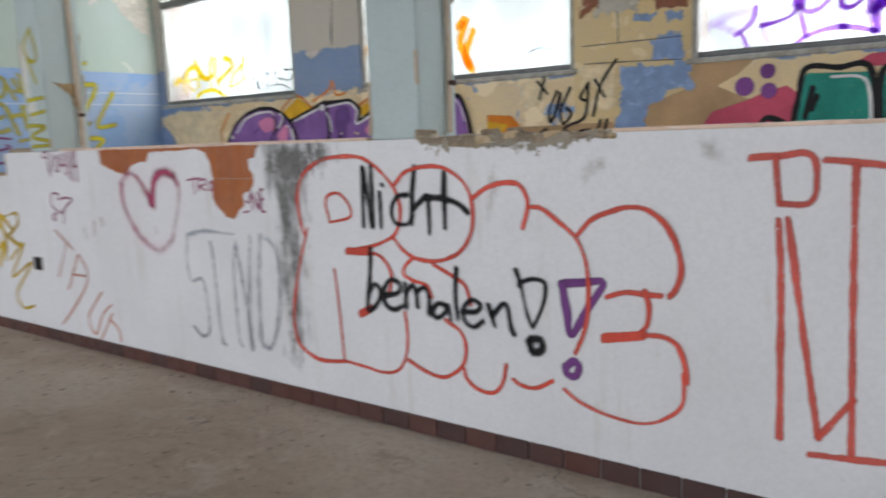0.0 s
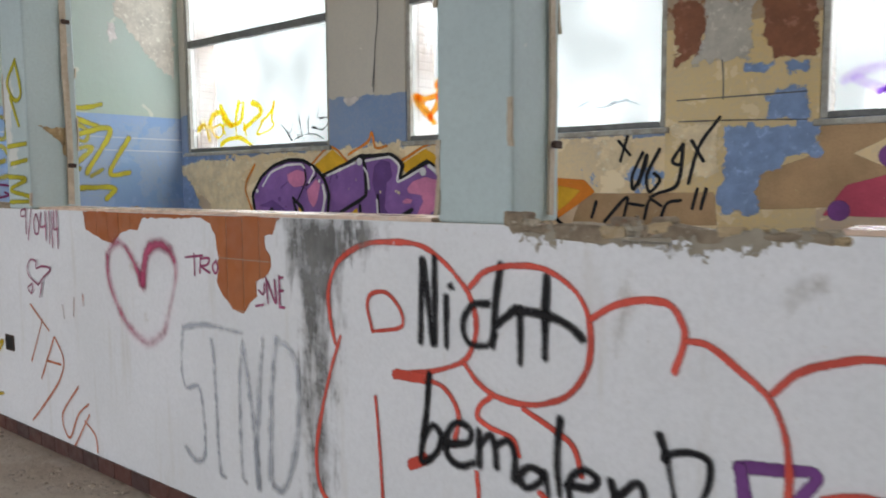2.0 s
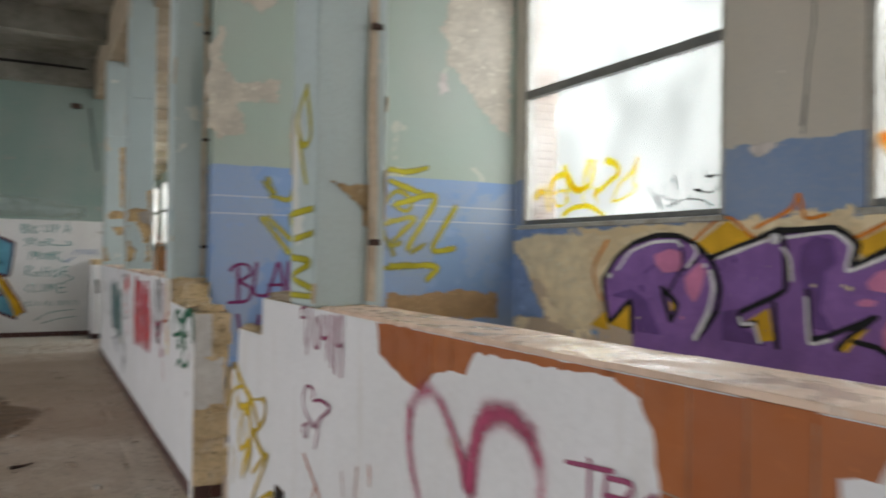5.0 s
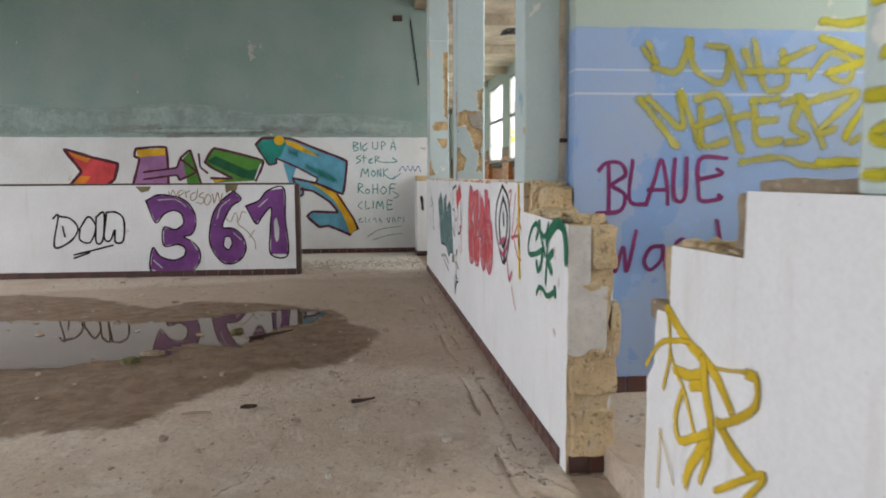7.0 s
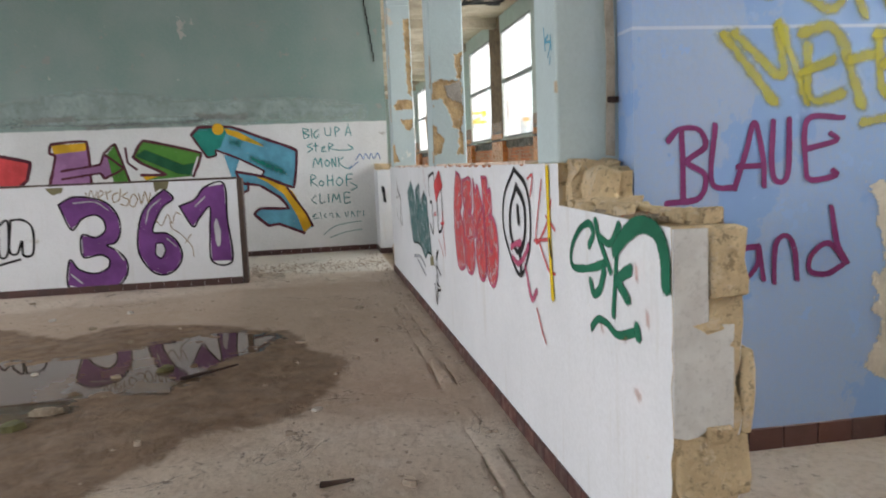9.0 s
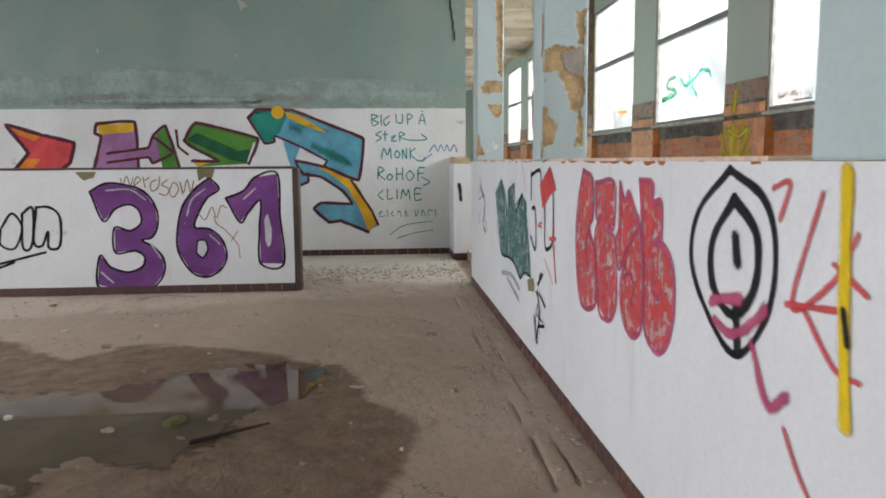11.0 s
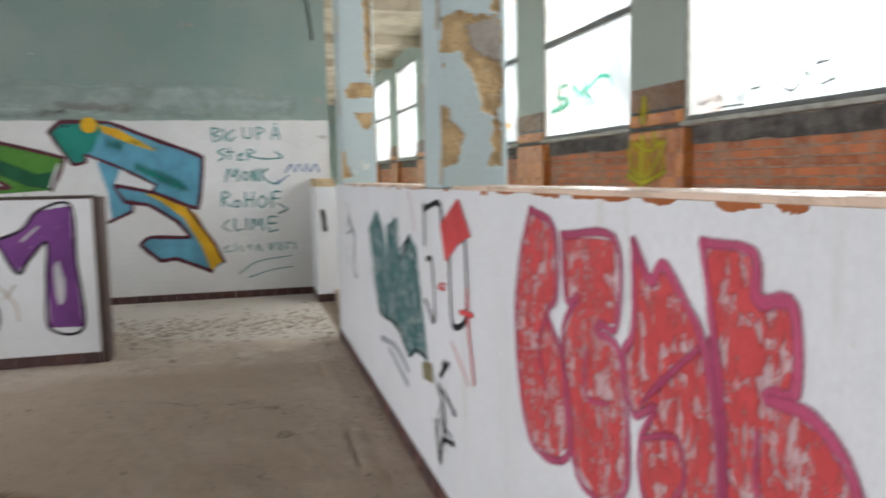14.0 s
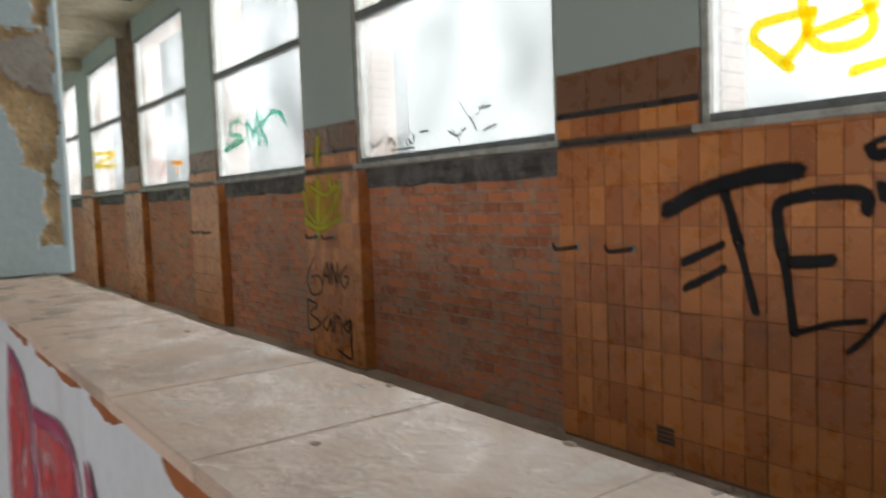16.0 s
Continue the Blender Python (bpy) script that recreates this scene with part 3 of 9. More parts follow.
    bm = bmesh.new()
    box(bm, CORRIDOR_END - 0.3, CORRIDOR_END, BACK - 0.3, NORTH + 0.42, 0, 5.4)
    setting("wall_corridor_end", bm, MINT, "faded mint corridor end wall", "wall")
    bm = bmesh.new()
    box(bm, CORRIDOR_END, FAR - 0.3, BACK - 0.2, BACK + 0.05, 0, 5.4)
    setting("wall_corridor_south", bm, MINT, "faded mint wall along the far corridor", "wall")
    bm = bmesh.new()
    pierced(bm, FAR - 0.3, EAST, 0, 5.4, SOUTH - 0.4, SOUTH, [(x, x + 3.2, 0.9, 3.6) for x in WINDOWS_S])
    setting("wall_south", bm, MINT_FAR, "white and mint painted hall side wall with tall windows", "wall")
    bm = bmesh.new()
    bm.faces.new([bm.verts.new(p) for p in ((-90, NORTH + 52, -0.9), (80, NORTH + 52, -0.9), (80, NORTH + 52, 45), (-90, NORTH + 52, 45))])
    setting("backdrop", bm, HAZE, "white overcast sky beyond the windows", "sky")
    # cross wall with the blue dado
    bm = bmesh.new()
    box(bm, -8.99, -8.75, BACK + 0.06, NORTH, FLOOR_N, 4.62)
    setting("wall_cross", bm, BLUE, "cross wall with worn blue dado under mint paint", "wall")


def build_north_wall():
    x_split = -8.87
    holes = [(x, x + WIN_W, SILL, WIN_TOP) for x in WINDOWS_N]
    bm = bmesh.new()
    pierced(bm, x_split, EAST, 0, 4.9, NORTH, NORTH + 0.10, holes)
    ob = setting("wall_north_blue", bm, (NORTH_BLUE, NORTH_PEEL), "window wall with flaking ochre and blue paint", "wall")
    for f in ob.data.polygons:
        c = f.center
        if -2.80 < c.x < -1.84 and c.z > 1.0:
            f.material_index = 1
    # brown room: piers and the tiled bay
    bm = bmesh.new()
    for x in WINDOWS_N:
        if x > x_split:
            continue
        box(bm, x - BAY + WIN_W, x, NORTH, NORTH + 0.13, FLOOR_N, 4.62)
    box(bm, WINDOWS_N[4], x_split, NORTH + 0.004, NORTH + 0.13, FLOOR_N, SILL - 0.012)
    box(bm, WINDOWS_N[4] + WIN_W, x_split, NORTH + 0.002, NORTH + 0.13, SILL, 4.62)
    for x in WINDOWS_N[4:]:
        box(bm, x, x + WIN_W, NORTH + 0.002, NORTH + 0.13, WIN_TOP, 4.62)
    ob = setting("wall_north_brown", bm, (PIER_GREEN, PEELED), "corridor window piers, brown band under grey-green paint", "wall")
    for f in ob.data.polygons:
        if -23.2 < f.center.x < -22.1 and f.center.z < WIN_TOP + 0.02:
            f.material_index = 1
    # outer leaf with brick reveals
    bm = bmesh.new()
    pierced(bm, CORRIDOR_END - 0.3, EAST + 0.3, -0.9, 5.65, NORTH + 0.14, NORTH + 0.42, holes)
    setting("wall_north_outer", bm, OUTER, "pale brick outer leaf of the window wall", "wall")
    for j, x in enumerate(WINDOWS_N):
        build_window(j + 1, x, NORTH + 0.05)
        build_reveal(x)
    for j, x in enumerate(WINDOWS_S):
        bm = bmesh.new()
        for a in (0, 1.57, 3.14):
            box(bm, x + a, x + a + 0.06, SOUTH - 0.2, SOUTH - 0.14, 0.9, 3.6)
        for h in (0.9, 2.2, 3.54):
            box(bm, x + 0.06, x + 1.57, SOUTH - 0.2, SOUTH - 0.14, h, h + 0.06)
            box(bm, x + 1.63, x + 3.14, SOUTH - 0.2, SOUTH - 0.14, h, h + 0.06)
        tagged(setting("window_south_%d" % (j + 1), bm, FRAME, "tall empty grey steel window frame", "window"))


def build_reveal(x):
    """Brick courses on the left reveal, seen through the glass."""
    me = block_mesh("brick", 0.012, 0.23, 0.062, 0.004, OUTER)
    h = SILL + 0.04
    wall = bpy.data.objects["wall_north_outer"]
    while h < WIN_TOP - 0.03:
        piece("brick", me, wall, (x + 0.006, NORTH + 0.29, h + 0.031))
        h += 0.077


def build_window(number, x, y):
    base = tagged(new("window_%d" % number), "tall steel window with one dirty pane above and one below", "window", "windows of the north front", "structure")
    base.location = (x, y, SILL)
    w, t, hi = WIN_W, 0.045, WIN_TOP - SILL
    rail = 3.20 - SILL

    def bar(name, *b, m=FRAME):
        bm = bmesh.new()
        box(bm, *b)
        bevelled(bm, 0.006)
        part(name, bm, m, base)

    bar("frame_side", 0.0, t, -0.04, 0.05, 0, hi, m=FRAME_L)
    bar("frame_side", w - t, w, -0.04, 0.05, 0, hi, m=FRAME_L)
    bar("frame_head", t, w - t, -0.04, 0.05, hi - t, hi)
    bar("frame_foot", t, w - t, -0.04, 0.05, 0.0, t)
    bar("transom", t, w - t, -0.045, 0.03, rail - 0.04, rail + 0.04)
    bar("window_sill", -0.03, w + 0.03, -0.085, 0.0, -0.045, -0.004, m=FRAME_L)
    for a, b in ((t, rail - 0.04), (rail + 0.04, hi - t)):
        bm = bmesh.new()
        box(bm, t, w - t, 0.0, 0.005, a, b)
        ob = part("pane", bm, GLASS, base, "dirty window pane")
        ob.visible_shadow = False


build_shell()
build_north_wall()


# ---- partitions, pillars ----
def slab(name, outline, y0, y1, label, ends):
    """A low wall: an upright outline in x and z carried through its thickness. Its broken ends show the blocks."""
    bm = bmesh.new()
    cuts = 4
    rows = []
    for k in range(cuts + 1):
        y = y0 + (y1 - y0) * k / cuts
        row = []
        for x, z in outline:
            q = Vector((x, y, z))
            if ends(x, z) and 0 < k:
                q += 0.022 * noise.noise_vector(q * 11.0)
            row.append(bm.verts.new(q))
        rows.append(row)
    n = len(outline)
    for k in range(cuts):
        for i in range(n):
            j = (i + 1) % n
            f = bm.faces.new((rows[k][i], rows[k][j], rows[k + 1][j], rows[k + 1][i]))
            f.material_index = 1
    bm.faces.new(rows[0])
    bm.faces.new(rows[-1][::-1])
    return setting(name, bm, (WHITE, STONE), label, "low wall")


def build_partitions():
    jag = random.Random(4)

    def down(x, za, zb, d=0.012):
        k = max(2, int(abs(za - zb) / 0.06))
        return [(x + jag.uniform(-d, d), za + (zb - za) * i / k) for i in range(1, k)]

    one = [(EAST, 0), (EAST, CAP), (-1.18, CAP)]
    one += [(-1.18 - 0.9 * i / 9, CAP - 0.01 - 0.02 * jag.random()) for i in range(0, 10)]
    one += [(-2.11, CAP), (-6.19, CAP), (-6.195, 1.265), (-6.65, 1.257)]
    one += down(-6.655, 1.26, 1.05, 0.008) + [(-6.66, 1.035), (-6.76, 1.03)] + down(-6.77, 1.02, 0.78, 0.008) + [(-6.84, 0.77)] + down(-6.84, 0.76, 0.1, 0.005) + [(-6.83, 0)]
    slab("partition_wall_1", one, FACE, BACK, "chest-high white painted partition, broken at its end, covered in graffiti", lambda x, z: x < -6.0 or (-2.1 < x < -1.1 and z > 1.3))
    two = [(-7.88, 0), (-7.88, 0.1)] + down(-7.88, 0.1, 1.24) + [(-7.88, 1.245), (-8.90, 1.262), (-8.905, CAP), (-16.15, CAP), (-16.15, 0)]
    slab("partition_wall_2", two, FACE, BACK, "chest-high white painted partition with a stepped broken end and graffiti", lambda x, z: x > -9.0)
    stub = [(-18.32, 0), (-18.32, 1.40), (FAR + 0.002, 1.40), (FAR + 0.002, 0)]
    end = slab("partition_wall_3", stub, FACE, BACK + 0.05, "short white stub of the partition at the end wall", lambda x, z: False)
    for f in end.data.polygons:
        f.material_index = 0


def build_pillar(x0, name):
    w, d, top = 0.30, 0.30, 4.70
    base = tagged(new(name), "square plastered pillar with flaking pale mint paint on the low wall", "pillar", "pillars on the low wall", "structure")
    base.location = (x0, FACE, 0)
    bm = bmesh.new()
    box(bm, 0, w, 0.001, d, CAP, top)
    bevelled(bm, 0.012, 2)
    for _ in range(2):
        bmesh.ops.subdivide_edges(bm, edges=[e for e in bm.edges if e.calc_length() > 0.25], cuts=1)
    for v in bm.verts:
        q = v.co + Vector((x0, 0, 0))
        v.co += 0.0025 * noise.noise_vector(q * 6.0)
    part("shaft", bm, PILLAR, base)
    # plaster knocked off along the arrises
    rng = random.Random(int(-x0 * 100))
    for ex, ey in ((0.0, 0.0), (w, 0.0), (w, d), (0.0, d)):
        z = CAP + 0.02
        while z < top - 0.2:
            n = rng.uniform(0.04, 0.30)
            if rng.random() < 0.4:
                bm = bmesh.new()
                a, b = rng.uniform(0.004, 0.013), rng.uniform(0.004, 0.013)
                box(bm, ex - a, ex + a, ey - b, ey + b, z, z + n)
                for v in bm.verts:
                    v.co.x = min(w + 0.004, max(-0.004, v.co.x))
                    v.co.y = min(d + 0.004, max(-0.004, v.co.y))
                rough_grid(bm, 0.009, 0.035)
                part("chipped_arris", bm, STRIP, base)
            z += n + rng.uniform(0.02, 0.25)
    if name in ("pillar_4", "pillar_5"):
        return base
    # bare strip at the rear arris with rusty hooks
    bm = bmesh.new()
    box(bm, w + 0.002, w + 0.010, d - 0.085, d - 0.045, CAP + 0.02, top)
    rough_grid(bm, 0.012, 0.12)
    part("bare_plaster_strip", bm, STRIP, base)
    for h in (1.70, 2.56, 3.42):
        bm = bmesh.new()
        box(bm, w + 0.002, w + 0.035, d - 0.075, d - 0.055, h - 0.010, h + 0.010)
        box(bm, w + 0.025, w + 0.036, d - 0.085, d - 0.035, h - 0.014, h + 0.012)
        bevelled(bm, 0.004)
        part("hook", bm, RUST, base, "rusty iron hook")
    return base


build_partitions()
PILLARS = [-2.405, -5.765, -9.205, -12.58, -15.95]
for k, px in enumerate(PILLARS):
    build_pillar(px, "pillar_%d" % (k + 1))


def build_pillar_skin(name, x, bare, rendered):
    """Plaster on a pillar's east face, broken away in patches down to the stone, with grey render left in places."""
    ys, zs = np.linspace(FACE + 0.004, FACE + 0.296, 34), np.linspace(CAP + 0.01, 3.5, 200)
    gy, gz = np.meshgrid(ys, zs, indexing="ij")
    ragged = np.array([[0.016 * noise.noise(Vector((x, a * 24, b * 24))) + 0.008 * noise.noise(Vector((x, a * 70, b * 70))) for b in zs] for a in ys])
    open_depth = np.max([inside_depth(q, gy, gz) for q in bare], axis=0) + ragged
    grey_depth = np.max([inside_depth(q, gy, gz) for q in rendered], axis=0) + ragged if rendered else open_depth * 0 - 1
    bm = bmesh.new()
    rows = []
    for i, a in enumerate(ys):
        row = []
        for j, b in enumerate(zs):
            grain = 0.5 * noise.noise(Vector((1.0, a * 30, b * 30))) + 0.5 * noise.noise(Vector((5.0, a * 90, b * 90)))
            out = 0.014 + 0.001 * grain
            if open_depth[i, j] > 0:
                out = max(0.002, 0.010 - open_depth[i, j] * 0.5) + 0.0045 * grain
            if grey_depth[i, j] > 0:
                out = 0.0115 + 0.0015 * grain
            if i in (0, len(ys) - 1) or j == len(zs) - 1:
                out = 0.0
            row.append(bm.verts.new((x + out, a, b)))
        rows.append(row)
    for i in range(len(ys) - 1):
        for j in range(len(zs) - 1):
            f = bm.faces.new((rows[i][j], rows[i + 1][j], rows[i + 1][j + 1], rows[i][j + 1]))
            f.material_index = 2 if grey_depth[i:i + 2, j:j + 2].mean() > 0 else 1 if open_depth[i:i + 2, j:j + 2].mean() > 0 else 0
    base = bpy.data.objects[name]
    ob = part("plaster_skin", bm, (PILLAR, OCHRE_STONE, GREY_RENDER), base, "broken plaster over ochre stone")
    ob.location = -base.location


BARE_PILLAR_4 = [
    [(2.851, 2.148), (2.917, 2.173), (3.007, 2.168), (3.103, 2.175), (3.115, 2.063), (3.116, 1.931), (3.106, 1.806), (3.094, 1.732), (3.015, 1.777), (3.012, 1.857), (2.977, 1.924), (2.938, 2.006), (2.866, 2.008), (2.852, 1.938), (2.848, 2.041)],
    [(2.843, 1.8), (2.862, 1.783), (2.884, 1.731), (2.939, 1.669), (2.922, 1.625), (2.904, 1.542), (2.838, 1.534)],
    [(3.07, 1.732), (3.108, 1.723), (3.108, 1.539), (3.049, 1.536), (3.071, 1.605), (3.065, 1.659)],
    [(3.043, 2.39), (3.119, 2.401), (3.11, 2.176), (3.04, 2.179), (3.075, 2.223), (3.054, 2.292)],
]
build_pillar_skin("pillar_4", -12.28, BARE_PILLAR_4, [[(2.964, 2.121), (3.103, 2.171), (3.113, 1.971), (3.045, 1.994), (2.987, 2.035), (2.96, 2.086)]])
BARE_PILLAR_5 = [
    [(2.945, 2.317), (3.118, 2.298), (3.122, 2.147), (3.088, 2.186), (2.898, 2.17), (2.882, 2.236)],
    [(2.953, 2.055), (3.015, 2.045), (3.12, 2.06), (3.118, 1.968), (3.064, 1.888), (3.006, 1.966)],
    [(2.865, 1.75), (2.876, 1.633), (2.928, 1.507), (2.832, 1.479), (2.83, 1.673)],
    [(3.049, 3.326), (3.13, 3.339), (3.119, 2.346), (3.074, 2.383), (3.06, 2.856)],
]
build_pillar_skin("pillar_5", -15.65, BARE_PILLAR_5, [])


def build_island():
    """Free-standing low wall across the hall, with a dark wooden edge."""
    bm = bmesh.new()
    box(bm, -16.10, -15.89, SOUTH, 0.80, 0.0, 1.375)
    setting("partition_wall_4", bm, WHITE, "white painted cross partition with graffiti and a brown edge", "low wall")
    bm = bmesh.new()
    box(bm, -16.105, -15.885, 0.802, 0.87, 0.0, 1.385)
    bevelled(bm, 0.01)
    setting("trim_island_edge", bm, TRIM_BROWN, "dark brown end post of the partition", "trim")
    bm = bmesh.new()
    box(bm, -16.10, -15.887, SOUTH, 0.80, 1.377, 1.40)
    rough_grid(bm, 0.008, 0.25)
    setting("trim_island_top", bm, TRIM_BROWN, "thin broken brown edge along the partition top", "trim")


build_island()


# ---- broken masonry, rubble ----
def rough_block(name, x0, x1, y0, y1, z0, z1, parent, material=STONE, jitter=0.012):
    bm = bmesh.new()
    box(bm, x0, x1, y0, y1, z0, z1)
    bevelled(bm, 0.006)
    rough_grid(bm, jitter, 0.07)
    return part(name, bm, material, parent)


def build_broken_ends():
    one, two, three = (bpy.data.objects["partition_wall_%d" % k] for k in (1, 2, 3))
    # jamb of the second wall: bare blocks, recessed mortar, a return of grey plaster
    rough_block("block", -7.96, -7.862, 2.86, 3.085, 0.092, 0.322, two, STONE, 0.016)
    rough_block("mortar_joint", -7.98, -7.905, 2.865, 3.06, 0.322, 0.41, two, RUBBLE, 0.012)
    rough_block("block", -7.96, -7.858, 2.858, 3.088, 0.41, 0.60, two, STONE, 0.018)
    rough_block("mortar_lump", -7.95, -7.85, 2.95, 3.03, 0.575, 0.632, two, STONE, 0.014)
    rough_block("block", -7.96, -7.862, 2.955, 3.078, 1.03, 1.236, two, STONE, 0.016)
    rough_block("block", -7.97, -7.885, 2.955, 3.068, 0.945, 1.02, two, STONE, 0.022)
    rough_block("mortar_joint", -7.98, -7.90, 3.035, 3.07, 0.62, 0.945, two, CONCRETE, 0.01)
    rough_block("block", -7.97, -7.868, 3.066, 3.105, 0.60, 0.86, two, STONE, 0.02)
    rough_block("block", -8.55, -8.0, 2.86, 3.08, 1.235, 1.262, two, RUBBLE, 0.016)
    rough_block("block", -9.02, -8.84, 2.875, 3.10, 1.27, 1.45, two, STONE, 0.035)
    rough_block("block", -8.88, -8.70, 2.93, 3.10, 1.25, 1.40, two, STONE, 0.035)
    rough_block("block", -8.86, -8.60, 2.89, 3.09, 1.25, 1.30, two, STONE, 0.028)
    rng = random.Random(21)
    for _ in range(34):
        x, y, s = rng.uniform(-8.85, -7.95), rng.uniform(2.88, 3.04), rng.uniform(0.02, 0.05)
        rough_block("mortar_lump", x - s, x + s, y - 0.7 * s, y + 0.7 * s, 1.24, 1.262 + 0.5 * s, two, STONE, 0.02)
    bm = bmesh.new()
    lower = [(2.842, 0.606), (2.88, 0.596), (2.92, 0.602), (2.95, 0.622), (2.985, 0.628), (3.035, 0.618)]
    rim = [(y, z) for y, z in lower] + [(3.036, 0.944), (2.953, 0.948), (2.951, 1.238), (2.842, 1.240)]
    front = [bm.verts.new((-7.866, y, z)) for y, z in rim]
    rear = [bm.verts.new((-7.905, y, z)) for y, z in rim]
    bm.faces.new(front)
    bm.faces.new(rear[::-1])
    for k in range(len(rim)):
        bm.faces.new((front[k], rear[k], rear[(k + 1) % len(rim)], front[(k + 1) % len(rim)]))
    part("plaster_return", bm, GREY_PLASTER, two, "smooth grey plaster on the broken end")
    # stepped end of the first wall
    rough_block("block", -6.36, -6.17, 2.90, 3.05, 1.262, 1.43, one, RUBBLE, 0.008)
    rough_block("block", -6.44, -6.35, 2.95, 3.06, 1.262, 1.42, one, STONE, 0.01)
    rough_block("block", -6.60, -6.21, 2.87, 3.06, 1.245, 1.268, one, RUBBLE, 0.012)
    rough_block("block", -6.80, -6.64, 2.88, 3.06, 1.06, 1.245, one, STONE, 0.012)
    rough_block("block", -6.86, -6.70, 2.855, 2.95, 0.98, 1.055, one, RUBBLE, 0.014)
    rough_block("block", -6.92, -6.74, 2.90, 3.06, 0.79, 1.0, one, GREY_PLASTER, 0.008)
    rng = random.Random(33)
    for _ in range(26):
        x, y, s = rng.uniform(-6.62, -6.22), rng.uniform(2.87, 3.04), rng.uniform(0.015, 0.035)
        rough_block("mortar_lump", x - s, x + s, y - 0.7 * s, y + 0.7 * s, 1.245, 1.262 + 0.5 * s, one, STONE, 0.016)
    rough_block("block", -6.19, -5.80, 2.87, 3.04, 1.438, 1.468, one, RUBBLE, 0.014)
    # crumbled edge beside the first pillar
    for x0, x1, z0 in ((-2.10, -1.93, 1.40), (-1.95, -1.74, 1.378), (-1.75, -1.58, 1.392), (-1.60, -1.40, 1.385), (-1.41, -1.19, 1.40)):
        rough_block("crumbled_edge", x0, x1, 2.834, 2.90, z0 + 0.022, 1.446, one, RUBBLE, 0.018)
    rough_block("crumbled_edge", -2.13, -2.07, 2.835, 2.92, 1.43, 1.48, one, RUBBLE, 0.02)
    rng = random.Random(52)
    for _ in range(30):
        x, s = rng.uniform(-2.12, -1.17), rng.uniform(0.010, 0.026)
        y, z = rng.uniform(2.836, 2.885), rng.uniform(1.425, 1.452)
        rough_block("mortar_lump", x - 1.6 * s, x + 1.6 * s, y - 0.4 * s, y + s, z - 0.8 * s, z + 0.6 * s, one, rng.choice((STONE, RUBBLE, STRIP)), 0.014)
    # top courses of the stub
    for k in range(3):
        rough_block("block", FAR + 0.02 + 0.235 * k, FAR + 0.245 + 0.235 * k, 2.85, 3.09, 1.40, 1.50 - 0.03 * (k == 2), three, STONE, 0.01)


def clip_cell(poly, x0, x1, z0, z1):
    """The part of an outline that lies in one tile's rectangle."""
    for axis, lim, sign in ((0, x0, 1), (0, x1, -1), (1, z0, 1), (1, z1, -1)):
        out = []
        for a, b in zip(poly, poly[1:] + poly[:1]):
            da, db = sign * (a[axis] - lim), sign * (b[axis] - lim)
            if da >= 0:
                out.append(a)
            if da * db < 0:
                t = da / (da - db)
                out.append((a[0] + t * (b[0] - a[0]), a[1] + t * (b[1] - a[1])))
        poly = out
        if len(poly) < 3:
            return []
    return poly


def bared_tiles(outline, parent):
    """Terracotta tiles showing where the white skim fell off."""
    ragged = []
    for a, b in zip(outline, outline[1:] + outline[:1]):
        n = max(1, int(math.dist(a, b) / 0.025))
        for k in range(n):
            p = Vector((a[0] + (b[0] - a[0]) * k / n, a[1] + (b[1] - a[1]) * k / n, 0))
            w = 0.010 * noise.noise_vector(p * 40)
            ragged.append((p.x + w.x, min(p.y + w.y, 1.438)))
    for i in range(-45, -25):
        for j in range(6):
            x0, z0 = i * 0.1125 + 0.02, 1.2525 - 0.225 * (j - 1)
            poly = clip_cell(ragged, x0 + 0.0022, x0 + 0.1103, z0 - 0.225 + 0.0022, z0 - 0.0022)
            if len(poly) < 3:
                continue
            bm = bmesh.new()
            front = [bm.verts.new((x, FACE - 0.003, z)) for x, z in poly]
            rear = [bm.verts.new((x, FACE + 0.01, z)) for x, z in poly]
            bm.faces.new(front)
            for k in range(len(poly)):
                bm.faces.new((front[k], rear[k], rear[(k + 1) % len(poly)], front[(k + 1) % len(poly)]))
            part("tile", bm, TERRA, parent)
    bm = bmesh.new()
    bm.faces.new([bm.verts.new((x, FACE - 0.0012, z)) for x, z in ragged])
    part("grout_bed", bm, MORTAR, parent)


def build_bared():
    wall = bpy.data.objects["partition_wall_1"]
    bared_tiles([(-4.84, 1.44), (-4.82, 1.34), (-4.65, 1.29), (-4.54, 1.275), (-4.47, 1.33), (-4.39, 1.35), (-4.30, 1.355), (-4.26, 1.415), (-4.0, 1.42), (-3.76, 1.43), (-3.76, 1.44)], wall)
    bared_tiles([(-3.78, 1.44), (-3.70, 1.40), (-3.66, 1.35), (-3.64, 1.25), (-3.655, 1.14), (-3.63, 1.10), (-3.55, 1.03), (-3.48, 1.015), (-3.43, 1.07), (-3.38, 1.10), (-3.38, 1.165), (-3.33, 1.18),
                 (-3.28, 1.23), (-3.285, 1.28), (-3.32, 1.30), (-3.32, 1.36), (-3.265, 1.37), (-3.24, 1.42), (-3.22, 1.44)], wall)


